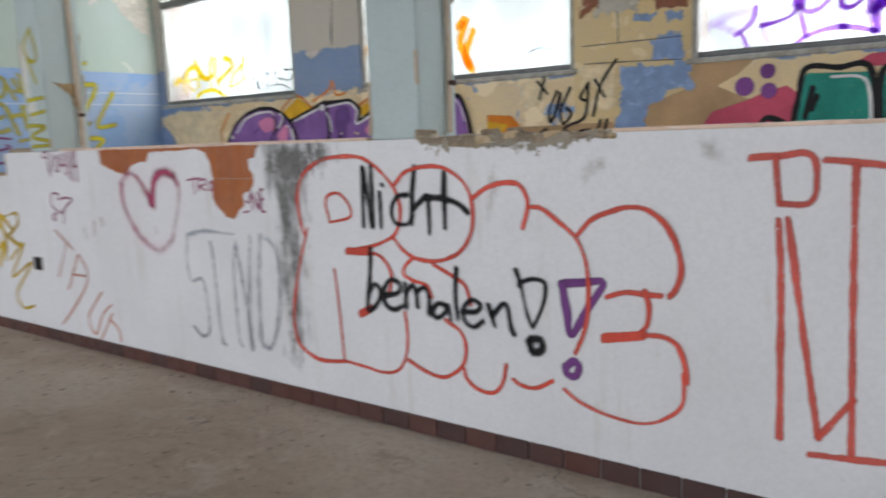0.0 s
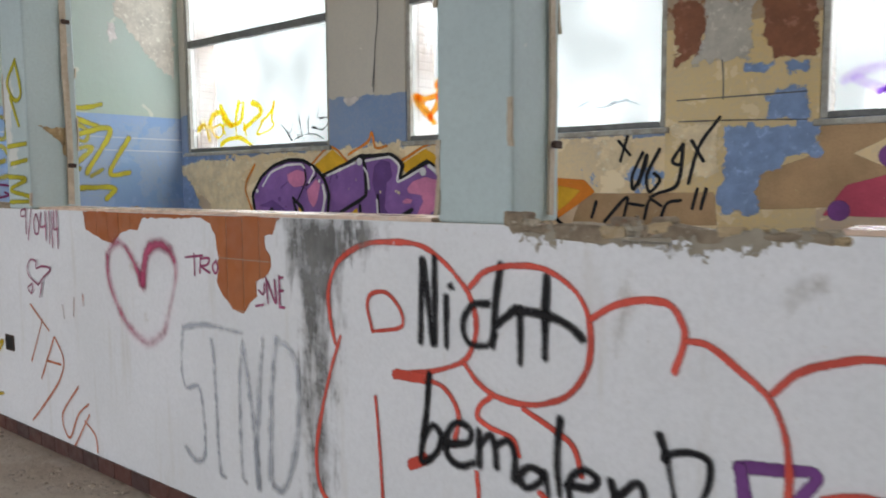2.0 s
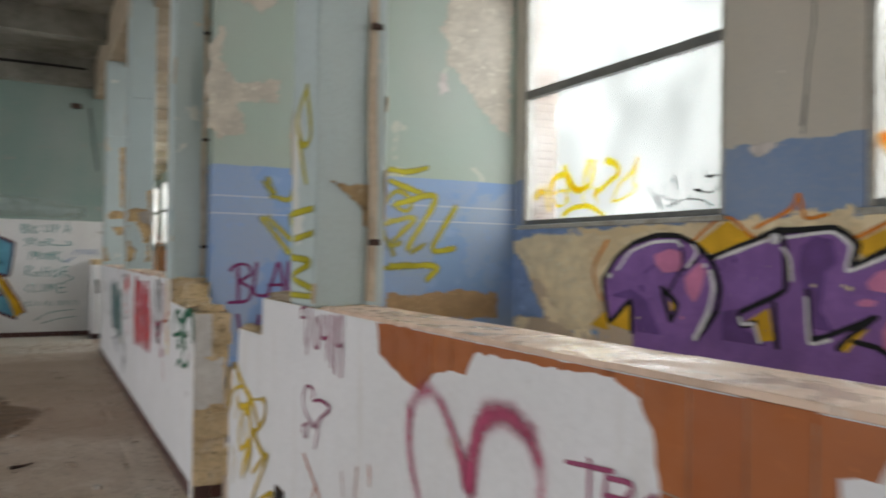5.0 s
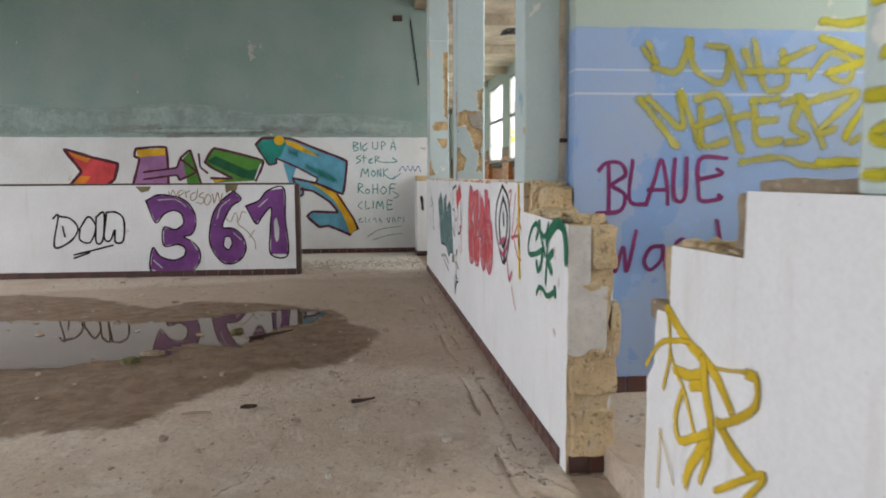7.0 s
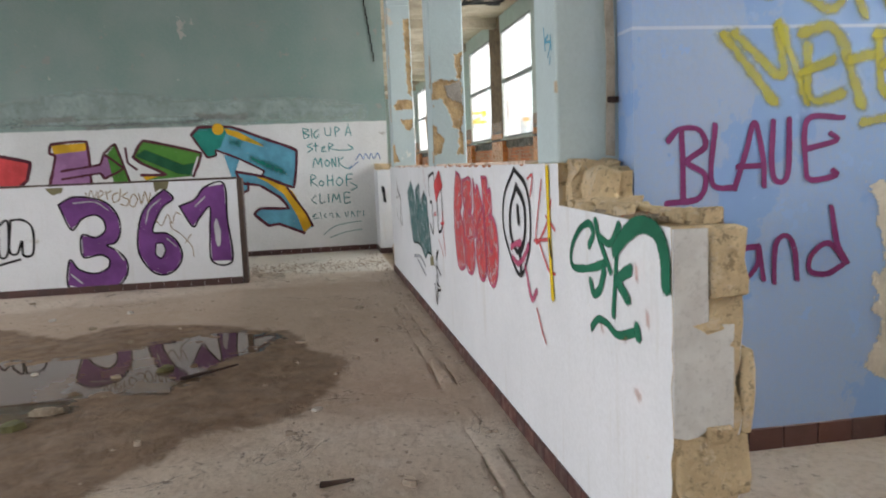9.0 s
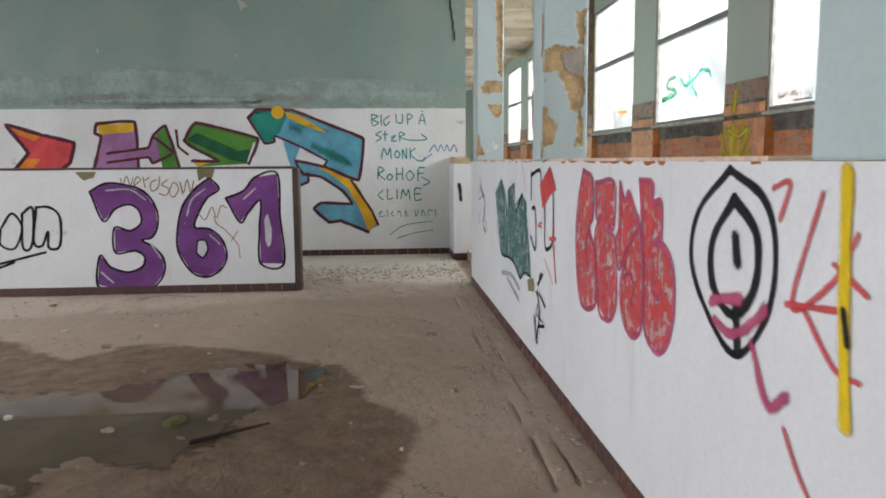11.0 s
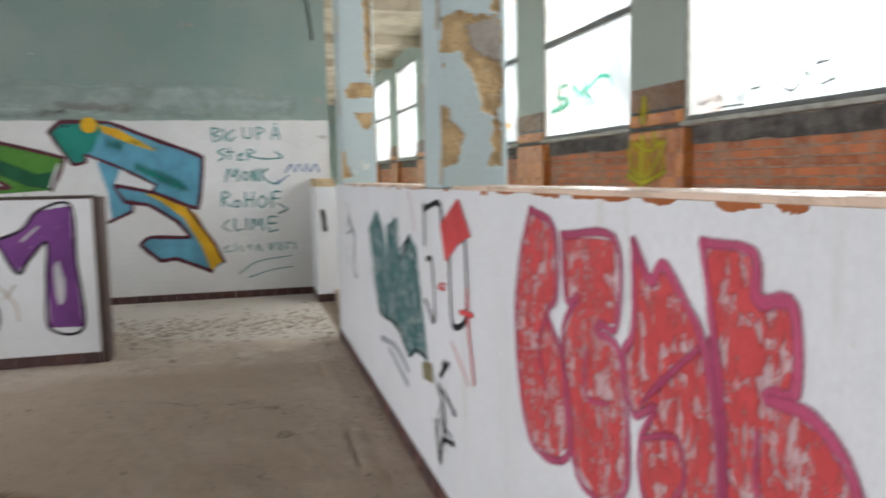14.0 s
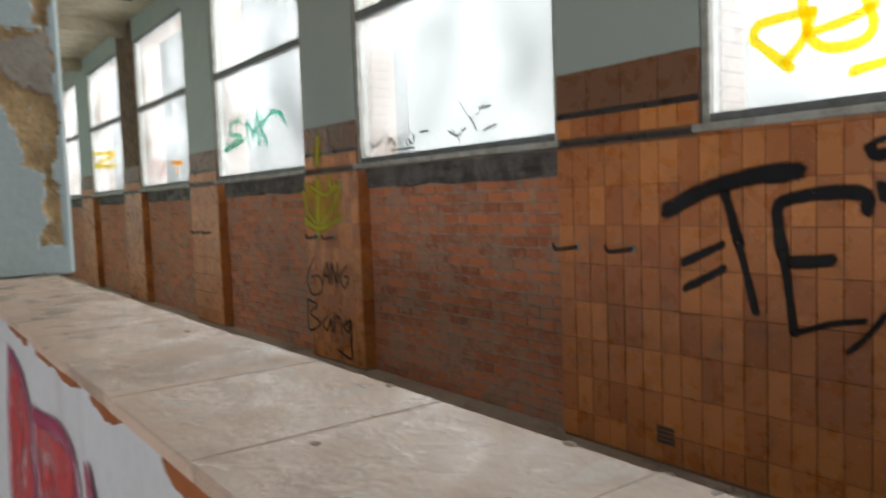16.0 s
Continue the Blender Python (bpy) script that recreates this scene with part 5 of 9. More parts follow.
strokes(g, "letter_outline", RED, 0.028, [[(-2.18, 0.875), (-2.225, 0.835), (-2.235, 0.795), (-2.185, 0.77), (-2.1, 0.75), (-2.075, 0.7)], [(-2.055, 0.855), (-1.96, 0.815), (-1.88, 0.77), (-1.85, 0.685)], [(-1.995, 0.595), (-1.915, 0.55), (-1.885, 0.475), (-1.905, 0.39), (-1.975, 0.33), (-2.045, 0.31), (-2.145, 0.33), (-2.23, 0.365)], [(-1.9, 0.375), (-1.885, 0.325), (-1.82, 0.285), (-1.74, 0.285), (-1.69, 0.34), (-1.67, 0.425)], [(-1.635, 0.365), (-1.595, 0.345), (-1.52, 0.345), (-1.44, 0.39)]], thin=0.1)
strokes(g, "letter_outline", RED, 0.031, [[(-1.825, 1.17), (-1.755, 1.215), (-1.67, 1.24), (-1.59, 1.235), (-1.55, 1.185), (-1.545, 1.135), (-1.57, 1.05)], [(-1.54, 1.14), (-1.48, 1.135), (-1.4, 1.08), (-1.325, 1.02), (-1.285, 0.94), (-1.27, 0.845), (-1.27, 0.745), (-1.285, 0.64), (-1.33, 0.53)]], soft=0.6, thin=0.15)
strokes(g, "letter_outline", RED, 0.033, [[(-1.315, 1.03), (-1.255, 1.095), (-1.175, 1.13), (-1.095, 1.15), (-1.02, 1.14), (-0.95, 1.085), (-0.905, 1), (-0.89, 0.91), (-0.91, 0.84), (-0.935, 0.81)], [(-1.19, 0.785), (-1.115, 0.81), (-1.04, 0.81), (-0.965, 0.81)], [(-1.03, 0.825), (-1.015, 0.76), (-1.02, 0.695), (-1.045, 0.655)]], soft=0.6, thin=0.15)
strokes(g, "letter_bar", RED, 0.052, [[(-1.195, 0.615), (-1.035, 0.645)]], soft=0.25)
strokes(g, "letter_outline", RED, 0.033, [[(-1.035, 0.645), (-0.96, 0.65), (-0.9, 0.62), (-0.87, 0.54), (-0.865, 0.48)]], soft=0.6, thin=0.15)
strokes(g, "letter_outline", RED, 0.022, [[(-0.875, 0.51), (-0.88, 0.39), (-0.945, 0.32), (-1.04, 0.28), (-1.18, 0.285), (-1.31, 0.32), (-1.385, 0.365)]], thin=0.25)

g = graffiti("black hand-sprayed words Nicht bemalen with exclamation mark", "P")
strokes(g, "letter", BLK, 0.044, [[(-2.47, 1.31), (-2.475, 1.185), (-2.48, 1.015)], [(-2.465, 1.305), (-2.445, 1.165), (-2.425, 1.015)], [(-2.415, 1.32), (-2.415, 1.19), (-2.415, 1.02)], [(-2.365, 1.19), (-2.365, 1.015)], [(-2.35, 1.23), (-2.34, 1.22)]], soft=0.8, fade=(1.1, 0.85))
strokes(g, "letter", BLK, 0.044, [[(-2.195, 1.18), (-2.255, 1.17), (-2.295, 1.11), (-2.275, 1.045), (-2.2, 1.04), (-2.165, 1.085)], [(-2.145, 1.31), (-2.165, 1.175), (-2.175, 1.04)], [(-2.165, 1.11), (-2.11, 1.155), (-2.075, 1.175), (-2.07, 1.115), (-2.07, 1)], [(-1.975, 1.285), (-1.98, 1.165), (-1.98, 1.03)], [(-2.075, 1.17), (-1.975, 1.165), (-1.895, 1.14), (-1.85, 1.105)]], soft=0.8, fade=(1.1, 0.85))
strokes(g, "letter", BLK, 0.044, [[(-2.44, 0.91), (-2.455, 0.775), (-2.48, 0.595), (-2.415, 0.63), (-2.39, 0.695), (-2.425, 0.73), (-2.465, 0.685)], [(-2.37, 0.675), (-2.275, 0.7), (-2.265, 0.745), (-2.32, 0.76), (-2.365, 0.71), (-2.365, 0.64), (-2.31, 0.61), (-2.25, 0.635)], [(-2.23, 0.75), (-2.23, 0.63)], [(-2.225, 0.705), (-2.185, 0.745), (-2.165, 0.7), (-2.16, 0.64)], [(-2.16, 0.715), (-2.115, 0.74), (-2.09, 0.7), (-2.09, 0.615)]], soft=0.8, fade=(1.1, 0.85))
strokes(g, "letter", BLK, 0.044, [[(-1.99, 0.665), (-2.035, 0.67), (-2.07, 0.63), (-2.045, 0.6), (-1.995, 0.63), (-1.98, 0.665), (-1.965, 0.6)], [(-1.925, 0.845), (-1.935, 0.72), (-1.925, 0.605)], [(-1.9, 0.645), (-1.82, 0.655), (-1.8, 0.69), (-1.845, 0.705), (-1.89, 0.665), (-1.885, 0.6), (-1.835, 0.58), (-1.785, 0.615)], [(-1.755, 0.695), (-1.725, 0.6)], [(-1.735, 0.645), (-1.68, 0.705), (-1.655, 0.69), (-1.64, 0.605), (-1.625, 0.57)]], soft=0.8, fade=(1.1, 0.85))
strokes(g, "exclamation_mark", BLK, 0.034, [[(-1.61, 0.865), (-1.585, 0.795), (-1.595, 0.805), (-1.525, 0.83), (-1.47, 0.815), (-1.475, 0.735), (-1.52, 0.635), (-1.535, 0.62), (-1.565, 0.7), (-1.585, 0.79)]], soft=0.8, fade=(1.1, 0.85))
strokes(g, "exclamation_mark", BLK, 0.055, [[(-1.545, 0.565), (-1.495, 0.565), (-1.485, 0.525), (-1.53, 0.505), (-1.55, 0.55)]], soft=0.7)

g = graffiti("purple spray-painted exclamation mark on the white low wall", "P")
strokes(g, "exclamation_mark", PUR, 0.045, [[(-1.395, 0.82), (-1.295, 0.835), (-1.205, 0.84), (-1.275, 0.725), (-1.35, 0.605), (-1.37, 0.71), (-1.39, 0.82)]])
strokes(g, "exclamation_mark", PUR, 0.045, [[(-1.375, 0.46), (-1.34, 0.495), (-1.315, 0.47), (-1.335, 0.425), (-1.37, 0.435), (-1.375, 0.46)]])

g = graffiti("tall red spray-painted letters P and T on the white low wall", "P")
strokes(g, "letter", RED, 0.034, [[(-0.65, 1.335), (-0.56, 1.34), (-0.465, 1.345), (-0.44, 1.285), (-0.455, 1.185), (-0.555, 1.175)], [(-0.57, 1.33), (-0.555, 1.18)], [(-0.555, 1.12), (-0.54, 0.87), (-0.53, 0.33)], [(-0.525, 1.125), (-0.475, 0.8), (-0.405, 0.355)], [(-0.405, 0.355), (-0.3, 0.515)]], thin=0.3)
strokes(g, "letter", RED, 0.034, [[(-0.415, 1.325), (-0.31, 1.315), (-0.2, 1.3)], [(-0.325, 1.305), (-0.315, 0.82), (-0.3, 0.315)], [(-0.43, 0.29), (-0.315, 0.3), (-0.18, 0.315)], [(-0.15, 1.3), (-0.1, 1.29)], [(-0.1, 1.28), (-0.095, 0.92), (-0.095, 0.44)]], thin=0.3)

g = graffiti("faded crimson spray-painted heart on the white low wall", "P")
strokes(g, "heart", PINK, 0.085, [[(-4.605, 1.207), (-4.561, 1.254), (-4.486, 1.283), (-4.41, 1.253), (-4.336, 1.177), (-4.276, 1.085)]], soft=0.9, thin=0.15, fade=(0.45, 0.95))
strokes(g, "heart", PINK, 0.10, [[(-4.276, 1.085), (-4.251, 1.191), (-4.226, 1.245), (-4.173, 1.281), (-4.092, 1.29), (-4.026, 1.264)]], soft=0.9, fade=(0.9, 0.75))
strokes(g, "heart", PINK, 0.085, [[(-4.026, 1.264), (-3.984, 1.207), (-3.987, 1.114), (-4.04, 0.978), (-4.089, 0.87)], [(-4.605, 1.207), (-4.603, 1.093), (-4.539, 0.975), (-4.42, 0.858), (-4.243, 0.789), (-4.089, 0.87)]], soft=0.9, thin=0.15, fade=(0.75, 0.45))

g = graffiti("small crimson scrawled letters and date on the white low wall", "P")
strokes(g, "letter", WINE, 0.016, [[(-3.895, 1.24), (-3.76, 1.255)], [(-3.825, 1.26), (-3.825, 1.16)], [(-3.775, 1.245), (-3.785, 1.175)], [(-3.775, 1.24), (-3.71, 1.245), (-3.725, 1.215), (-3.77, 1.205), (-3.71, 1.18)], [(-3.655, 1.24), (-3.685, 1.21), (-3.665, 1.18), (-3.645, 1.205), (-3.655, 1.235)]], thin=0.2)
strokes(g, "letter", WINE, 0.017, [[(-3.365, 1.13), (-3.335, 1.115), (-3.325, 1.16)], [(-3.315, 1.185), (-3.305, 1.08)], [(-3.305, 1.17), (-3.255, 1.085), (-3.26, 1.18)], [(-3.23, 1.2), (-3.23, 1.07)], [(-3.23, 1.19), (-3.205, 1.195)], [(-3.235, 1.135), (-3.205, 1.14)], [(-3.23, 1.07), (-3.2, 1.07)], [(-3.385, 1.06), (-3.335, 1.07)]], thin=0.2)
strokes(g, "letter", WINE, 0.02, [[(-5.531, 1.441), (-5.588, 1.43), (-5.594, 1.397), (-5.537, 1.401), (-5.531, 1.441), (-5.534, 1.293)], [(-5.455, 1.445), (-5.513, 1.258)], [(-5.4, 1.412), (-5.433, 1.362), (-5.418, 1.299), (-5.378, 1.302), (-5.367, 1.367), (-5.394, 1.413)], [(-5.329, 1.424), (-5.347, 1.34), (-5.277, 1.346)], [(-5.279, 1.427), (-5.282, 1.265)]], soft=0.7, thin=0.1, curl=0.7)
strokes(g, "letter", WINE, 0.02, [[(-5.23, 1.43), (-5.238, 1.247)], [(-5.194, 1.425), (-5.202, 1.228)], [(-5.165, 1.434), (-5.18, 1.332), (-5.134, 1.336)], [(-5.136, 1.436), (-5.137, 1.225)]], soft=0.7, thin=0.1, curl=0.7)
strokes(g, "heart", WINE, 0.018, [[(-5.411, 0.993), (-5.522, 1.036), (-5.544, 1.089), (-5.496, 1.138), (-5.427, 1.13), (-5.426, 1.092), (-5.348, 1.108), (-5.247, 1.097), (-5.346, 1.04), (-5.411, 0.993)], [(-5.548, 0.97), (-5.486, 0.993), (-5.505, 0.936), (-5.548, 0.958)], [(-5.359, 1.012), (-5.396, 0.92)]], soft=0.7, thin=0.1)

g = graffiti("faint orange slanting marker letters on the white low wall", "P")
strokes(g, "letter", APRICOT, 0.02, [[(-5.54, 0.865), (-5.315, 0.73)], [(-5.39, 0.785), (-5.56, 0.515)], [(-5.255, 0.695), (-5.44, 0.425)], [(-5.245, 0.7), (-5.15, 0.58), (-5.22, 0.44), (-5.475, 0.225), (-5.59, 0.14)], [(-5.365, 0.545), (-5.185, 0.545)]], thin=0.25)
strokes(g, "letter", APRICOT, 0.02, [[(-4.99, 0.445), (-5.195, 0.245), (-5.12, 0.125), (-5.005, 0.28), (-4.88, 0.365)], [(-4.875, 0.305), (-5.08, 0.065)], [(-4.93, 0.26), (-4.82, 0.2), (-4.8, 0.11)]], thin=0.25)
strokes(g, "letter", APRICOT, 0.018, [[(-5.125, 0.9), (-5.11, 0.825)], [(-4.985, 0.95), (-5, 0.85)], [(-4.885, 0.98), (-4.88, 0.92)]], thin=0.6)

g = graffiti("faded grey spray-painted tall letters on the white low wall", "P")
strokes(g, "letter", GREY, 0.048, [[(-3.935, 0.905), (-3.96, 0.74), (-3.93, 0.62), (-3.815, 0.625), (-3.79, 0.335), (-3.86, 0.275), (-3.95, 0.325)], [(-3.935, 0.905), (-3.775, 0.935), (-3.485, 0.93)], [(-3.715, 0.875), (-3.7, 0.775), (-3.68, 0.305), (-3.64, 0.245)], [(-3.485, 0.905), (-3.515, 0.7), (-3.515, 0.315), (-3.485, 0.26)]], soft=0.9, thin=0.62)
strokes(g, "letter", GREY, 0.06, [[(-3.485, 0.89), (-3.43, 0.565), (-3.4, 0.26)], [(-3.35, 0.92), (-3.41, 0.415), (-3.4, 0.255)], [(-3.26, 0.935), (-3.3, 0.685), (-3.32, 0.31)], [(-3.26, 0.935), (-3.155, 0.875), (-3.125, 0.715), (-3.155, 0.475), (-3.23, 0.295), (-3.305, 0.29)]], soft=0.9, thin=0.62)

g = graffiti("mustard yellow spray tag near the broken wall end", "P")
strokes(g, "line", GOLD, 0.05, [[(-6.675, 1.05), (-6.515, 0.975), (-6.35, 0.93), (-6.23, 0.845)], [(-6.6, 0.865), (-6.48, 0.875), (-6.385, 0.91)], [(-6.48, 0.845), (-6.385, 0.875)]], soft=0.4)
strokes(g, "line", GOLD, 0.03, [[(-6.84, 0.82), (-6.725, 0.92), (-6.59, 0.96), (-6.5, 0.975)], [(-6.66, 1.03), (-6.64, 0.91), (-6.685, 0.78)], [(-6.64, 0.91), (-6.59, 0.86), (-6.525, 0.815), (-6.445, 0.7)]], soft=0.6)
strokes(g, "line", GOLD, 0.06, [[(-6.4, 0.94), (-6.385, 0.86), (-6.345, 0.77), (-6.365, 0.675)], [(-6.355, 0.725), (-6.47, 0.595), (-6.5, 0.535)], [(-6.295, 0.79), (-6.225, 0.75), (-6.115, 0.715)]])
strokes(g, "line", GOLD, 0.04, [[(-6.54, 0.81), (-6.585, 0.715), (-6.55, 0.65), (-6.445, 0.695), (-6.355, 0.74)], [(-6.35, 0.68), (-6.4, 0.58)], [(-6.15, 0.97), (-6.105, 0.965), (-6.105, 0.9), (-6.185, 0.84), (-6.295, 0.785)]])
strokes(g, "line", GOLD, 0.02, [[(-6.325, 0.94), (-6.235, 0.955), (-6.15, 0.975)], [(-6.7, 0.635), (-6.705, 0.545), (-6.71, 0.43)], [(-6.7, 0.625), (-6.645, 0.57), (-6.585, 0.49)]], soft=0.8, thin=0.3)
strokes(g, "line", GOLD, 0.03, [[(-6.305, 0.59), (-6.05, 0.735), (-6.3, 0.455), (-5.955, 0.59), (-6.25, 0.33), (-6.175, 0.21), (-6, 0.24)]])

g = graffiti("yellow tag running down the pillar face", "P")
strokes(g, "line", LIME, 0.041, [[(-5.57, 2.315), (-5.69, 2.195), (-5.6, 2.085), (-5.515, 2.125), (-5.57, 2.305)], [(-5.66, 2.105), (-5.565, 1.935)], [(-5.73, 1.815), (-5.48, 1.825)], [(-5.695, 1.71), (-5.48, 1.73)], [(-5.74, 1.635), (-5.505, 1.615), (-5.72, 1.555), (-5.475, 1.515)]], soft=0.6)
strokes(g, "line", LIME, 0.041, [[(-5.735, 1.48), (-5.48, 1.485)]], soft=0.7)

g = graffiti("purple brushed words BLAUE Wand on the blue wall", "B")
strokes(g, "letter", MAG, 0.031, [[(3.325, 1.56), (3.33, 1.4), (3.33, 1.26)], [(3.265, 1.515), (3.315, 1.56), (3.4, 1.555), (3.43, 1.485), (3.35, 1.425), (3.43, 1.365), (3.4, 1.27), (3.255, 1.255)], [(3.475, 1.57), (3.46, 1.335), (3.565, 1.305)], [(3.565, 1.305), (3.615, 1.455), (3.655, 1.575), (3.695, 1.42), (3.7, 1.31)], [(3.58, 1.395), (3.695, 1.395)]], soft=0.2)
strokes(g, "letter", MAG, 0.031, [[(3.74, 1.58), (3.735, 1.39), (3.76, 1.325), (3.81, 1.355), (3.815, 1.585)], [(4.07, 1.585), (3.9, 1.58), (3.895, 1.385), (3.92, 1.325), (4.04, 1.34), (4.025, 1.36)], [(3.89, 1.455), (4.04, 1.49), (4.01, 1.52)]], soft=0.2)
strokes(g, "letter", MAG, 0.031, [[(3.33, 1.155), (3.37, 0.9), (3.425, 1.045), (3.45, 0.9), (3.505, 1.145)], [(3.67, 1.05), (3.6, 1.04), (3.56, 0.96), (3.6, 0.905), (3.67, 0.97), (3.675, 1.05), (3.7, 0.905)]], soft=0.2)
strokes(g, "letter", MAG, 0.031, [[(3.75, 0.89), (3.755, 1.05), (3.805, 1.09), (3.845, 1.03), (3.86, 0.895)], [(4.095, 0.955), (4.01, 1.045), (3.93, 1), (3.92, 0.93), (4, 0.91), (4.08, 0.945)], [(4.02, 1.2), (4.05, 1.045), (4.1, 0.955)]], soft=0.2)

g = graffiti("olive yellow spray tag across the blue wall", "B")
strokes(g, "line", LIME, 0.081, [[(3.51, 1.945), (3.63, 1.8), (3.745, 1.66)], [(3.56, 1.945), (3.78, 1.77), (3.76, 1.985), (3.9, 1.655)], [(3.895, 1.89), (3.915, 1.67), (4.07, 1.685)], [(3.865, 1.78), (4.015, 1.825)], [(3.86, 1.94), (4.03, 1.95), (4.155, 1.635)], [(4.1, 1.825), (4.22, 1.855)]], soft=0.6, thin=0.45)
strokes(g, "line", LIME, 0.081, [[(4.235, 1.915), (4.26, 1.695), (4.415, 1.69)], [(4.255, 1.805), (4.375, 1.82)], [(4.22, 1.935), (4.39, 1.945)], [(4.41, 1.915), (4.545, 1.945), (4.485, 1.785), (4.59, 1.705), (4.45, 1.675)], [(4.53, 1.96), (4.7, 1.655)], [(4.585, 1.93), (4.9, 1.99), (4.66, 1.75), (4.765, 1.765)]], soft=0.6, thin=0.45)
strokes(g, "line", LIME, 0.074, [[(3.525, 2.235), (3.61, 2.14), (3.56, 2.265)], [(3.595, 2.125), (3.74, 2.11), (3.825, 2.29)], [(3.805, 2.29), (3.86, 2.11), (4.03, 2.045), (4.06, 2.23), (3.925, 2.26)], [(4.06, 2.23), (4.165, 2.01)], [(4.16, 2.23), (4.215, 2.105)], [(4.225, 2.29), (4.3, 2.01), (4.44, 2.04), (4.4, 2.23)], [(4.4, 2.165), (4.605, 2.26)]], soft=0.6, thin=0.45)
strokes(g, "line", LIME, 0.068, [[(4.575, 2.07), (4.71, 2.225), (4.855, 2.165), (4.825, 2.055), (4.68, 2.1)], [(4.16, 2.105), (4.575, 2.12)], [(4.16, 1.56), (4.42, 1.59), (4.595, 1.54), (5.02, 1.565)], [(4.875, 1.68), (5.01, 1.76)]], soft=0.6, thin=0.45)
strokes(g, "line", LIME, 0.081, [[(4.65, 2.415), (4.83, 2.405), (5.02, 2.455)], [(4.65, 2.315), (4.965, 2.22)], [(4.71, 2.11), (5.11, 2.19), (4.83, 1.715)], [(5.32, 2.105), (5.09, 1.72), (5.31, 1.725)], [(4.665, 1.56), (5.12, 1.555), (5.035, 1.435)]], soft=0.6, thin=0.15)

g = graffiti("purple and pink painted letter piece with black outlines and amber flame", "N")
area(g, "flame", AMBER, [(-6.479, 1.755), (-6.189, 1.924), (-5.967, 1.785), (-6.24, 1.646)])
area(g, "flame", AMBER, [(-5.32, 1.748), (-5.257, 1.777), (-5.014, 1.888), (-4.842, 1.796), (-4.664, 1.837), (-4.82, 1.641), (-4.973, 1.745), (-5.233, 1.655)])
area(g, "flame", AMBER, [(-7.595, 1.094), (-7.399, 1.234), (-7.357, 1.062)])
strokes(g, "flame", FLAME, 0.036, [[(-6.528, 1.755), (-6.217, 1.938), (-5.978, 1.793)], [(-5.969, 1.859), (-5.716, 1.969), (-5.66, 2.058), (-5.609, 1.914), (-5.47, 1.925)], [(-5.291, 1.785), (-5.015, 1.909), (-4.881, 1.912), (-4.824, 1.827), (-4.64, 1.843), (-4.564, 1.914)], [(-4.581, 1.921), (-4.279, 1.841), (-4.135, 1.921)], [(-7.387, 1.796), (-7.556, 1.558), (-7.456, 1.307)]], soft=0.5, thin=0.1)
area(g, "letter_fill", VIOLET, [(-7.428, 1.484), (-7.278, 1.652), (-7.089, 1.769), (-6.867, 1.823), (-6.668, 1.825), (-6.449, 1.777), (-6.31, 1.658), (-5.864, 1.808), (-5.763, 1.839), (-5.41, 1.847), (-5.277, 1.747), (-5.305, 1.635), (-4.993, 1.77), (-4.839, 1.669), (-4.716, 1.791), (-4.579, 1.842), (-4.417, 1.831), (-4.286, 1.741), (-4.212, 1.618), (-4.151, 1.74), (-4.123, 1.752), (-4.109, 1.016), (-4.996, 0.963), (-6.226, 0.935), (-7.094, 0.937), (-7.116, 1.323), (-7.343, 1.128), (-7.426, 1.409)])
area(g, "shade", DVIO, [(-7.363, 1.351), (-7.103, 1.421), (-6.925, 1.332), (-6.785, 1.084), (-7.047, 1.086), (-7.102, 1.324)], soft=0.2)
area(g, "shade", DVIO, [(-5.66, 1.592), (-5.639, 1.742), (-5.546, 1.803), (-5.431, 1.779), (-5.402, 1.642), (-5.473, 1.587), (-5.505, 1.363), (-5.412, 1.234), (-5.549, 1.243)], soft=0.2, thin=0.1)
area(g, "shade", DVIO, [(-6.233, 1.301), (-6.121, 1.329), (-6.108, 1.245), (-5.85, 1.099), (-6.229, 1.108)], soft=0.2, thin=0.1)
area(g, "shade", DVIO, [(-4.533, 1.186), (-4.405, 1.231), (-4.252, 1.229), (-4.177, 1.129), (-4.531, 1.088)], soft=0.2, thin=0.1)
strokes(g, "shade", DVIO, 0.018, [[(-4.411, 1.55), (-4.35, 1.599), (-4.274, 1.585)], [(-6.239, 1.581), (-6.184, 1.689), (-6.116, 1.647)], [(-4.723, 1.253), (-4.669, 1.173)], [(-6.964, 1.545), (-6.795, 1.618), (-6.567, 1.53)]], soft=0.3)
blot(g, "shade", DVIO, (-6.99, 1.425), 0.03)
blot(g, "shade", DVIO, (-4.481, 1.548), 0.035)
blot(g, "shade", DVIO, (-4.687, 1.239), 0.032)
blot(g, "shade", DVIO, (-6.127, 1.647), 0.02)
blot(g, "shade", DVIO, (-6.891, 1.348), 0.015)
blot(g, "shade", DVIO, (-4.591, 1.561), 0.02)
blot(g, "shade", DVIO, (-4.634, 1.183), 0.015)
area(g, "letter_fill", ROSE, [(-6.864, 1.687), (-6.699, 1.734), (-6.59, 1.702), (-6.587, 1.566), (-6.761, 1.544), (-6.849, 1.608)])
area(g, "letter_fill", ROSE, [(-6.567, 1.521), (-6.416, 1.64), (-6.361, 1.57), (-6.411, 1.41), (-6.471, 1.337), (-6.546, 1.418)])
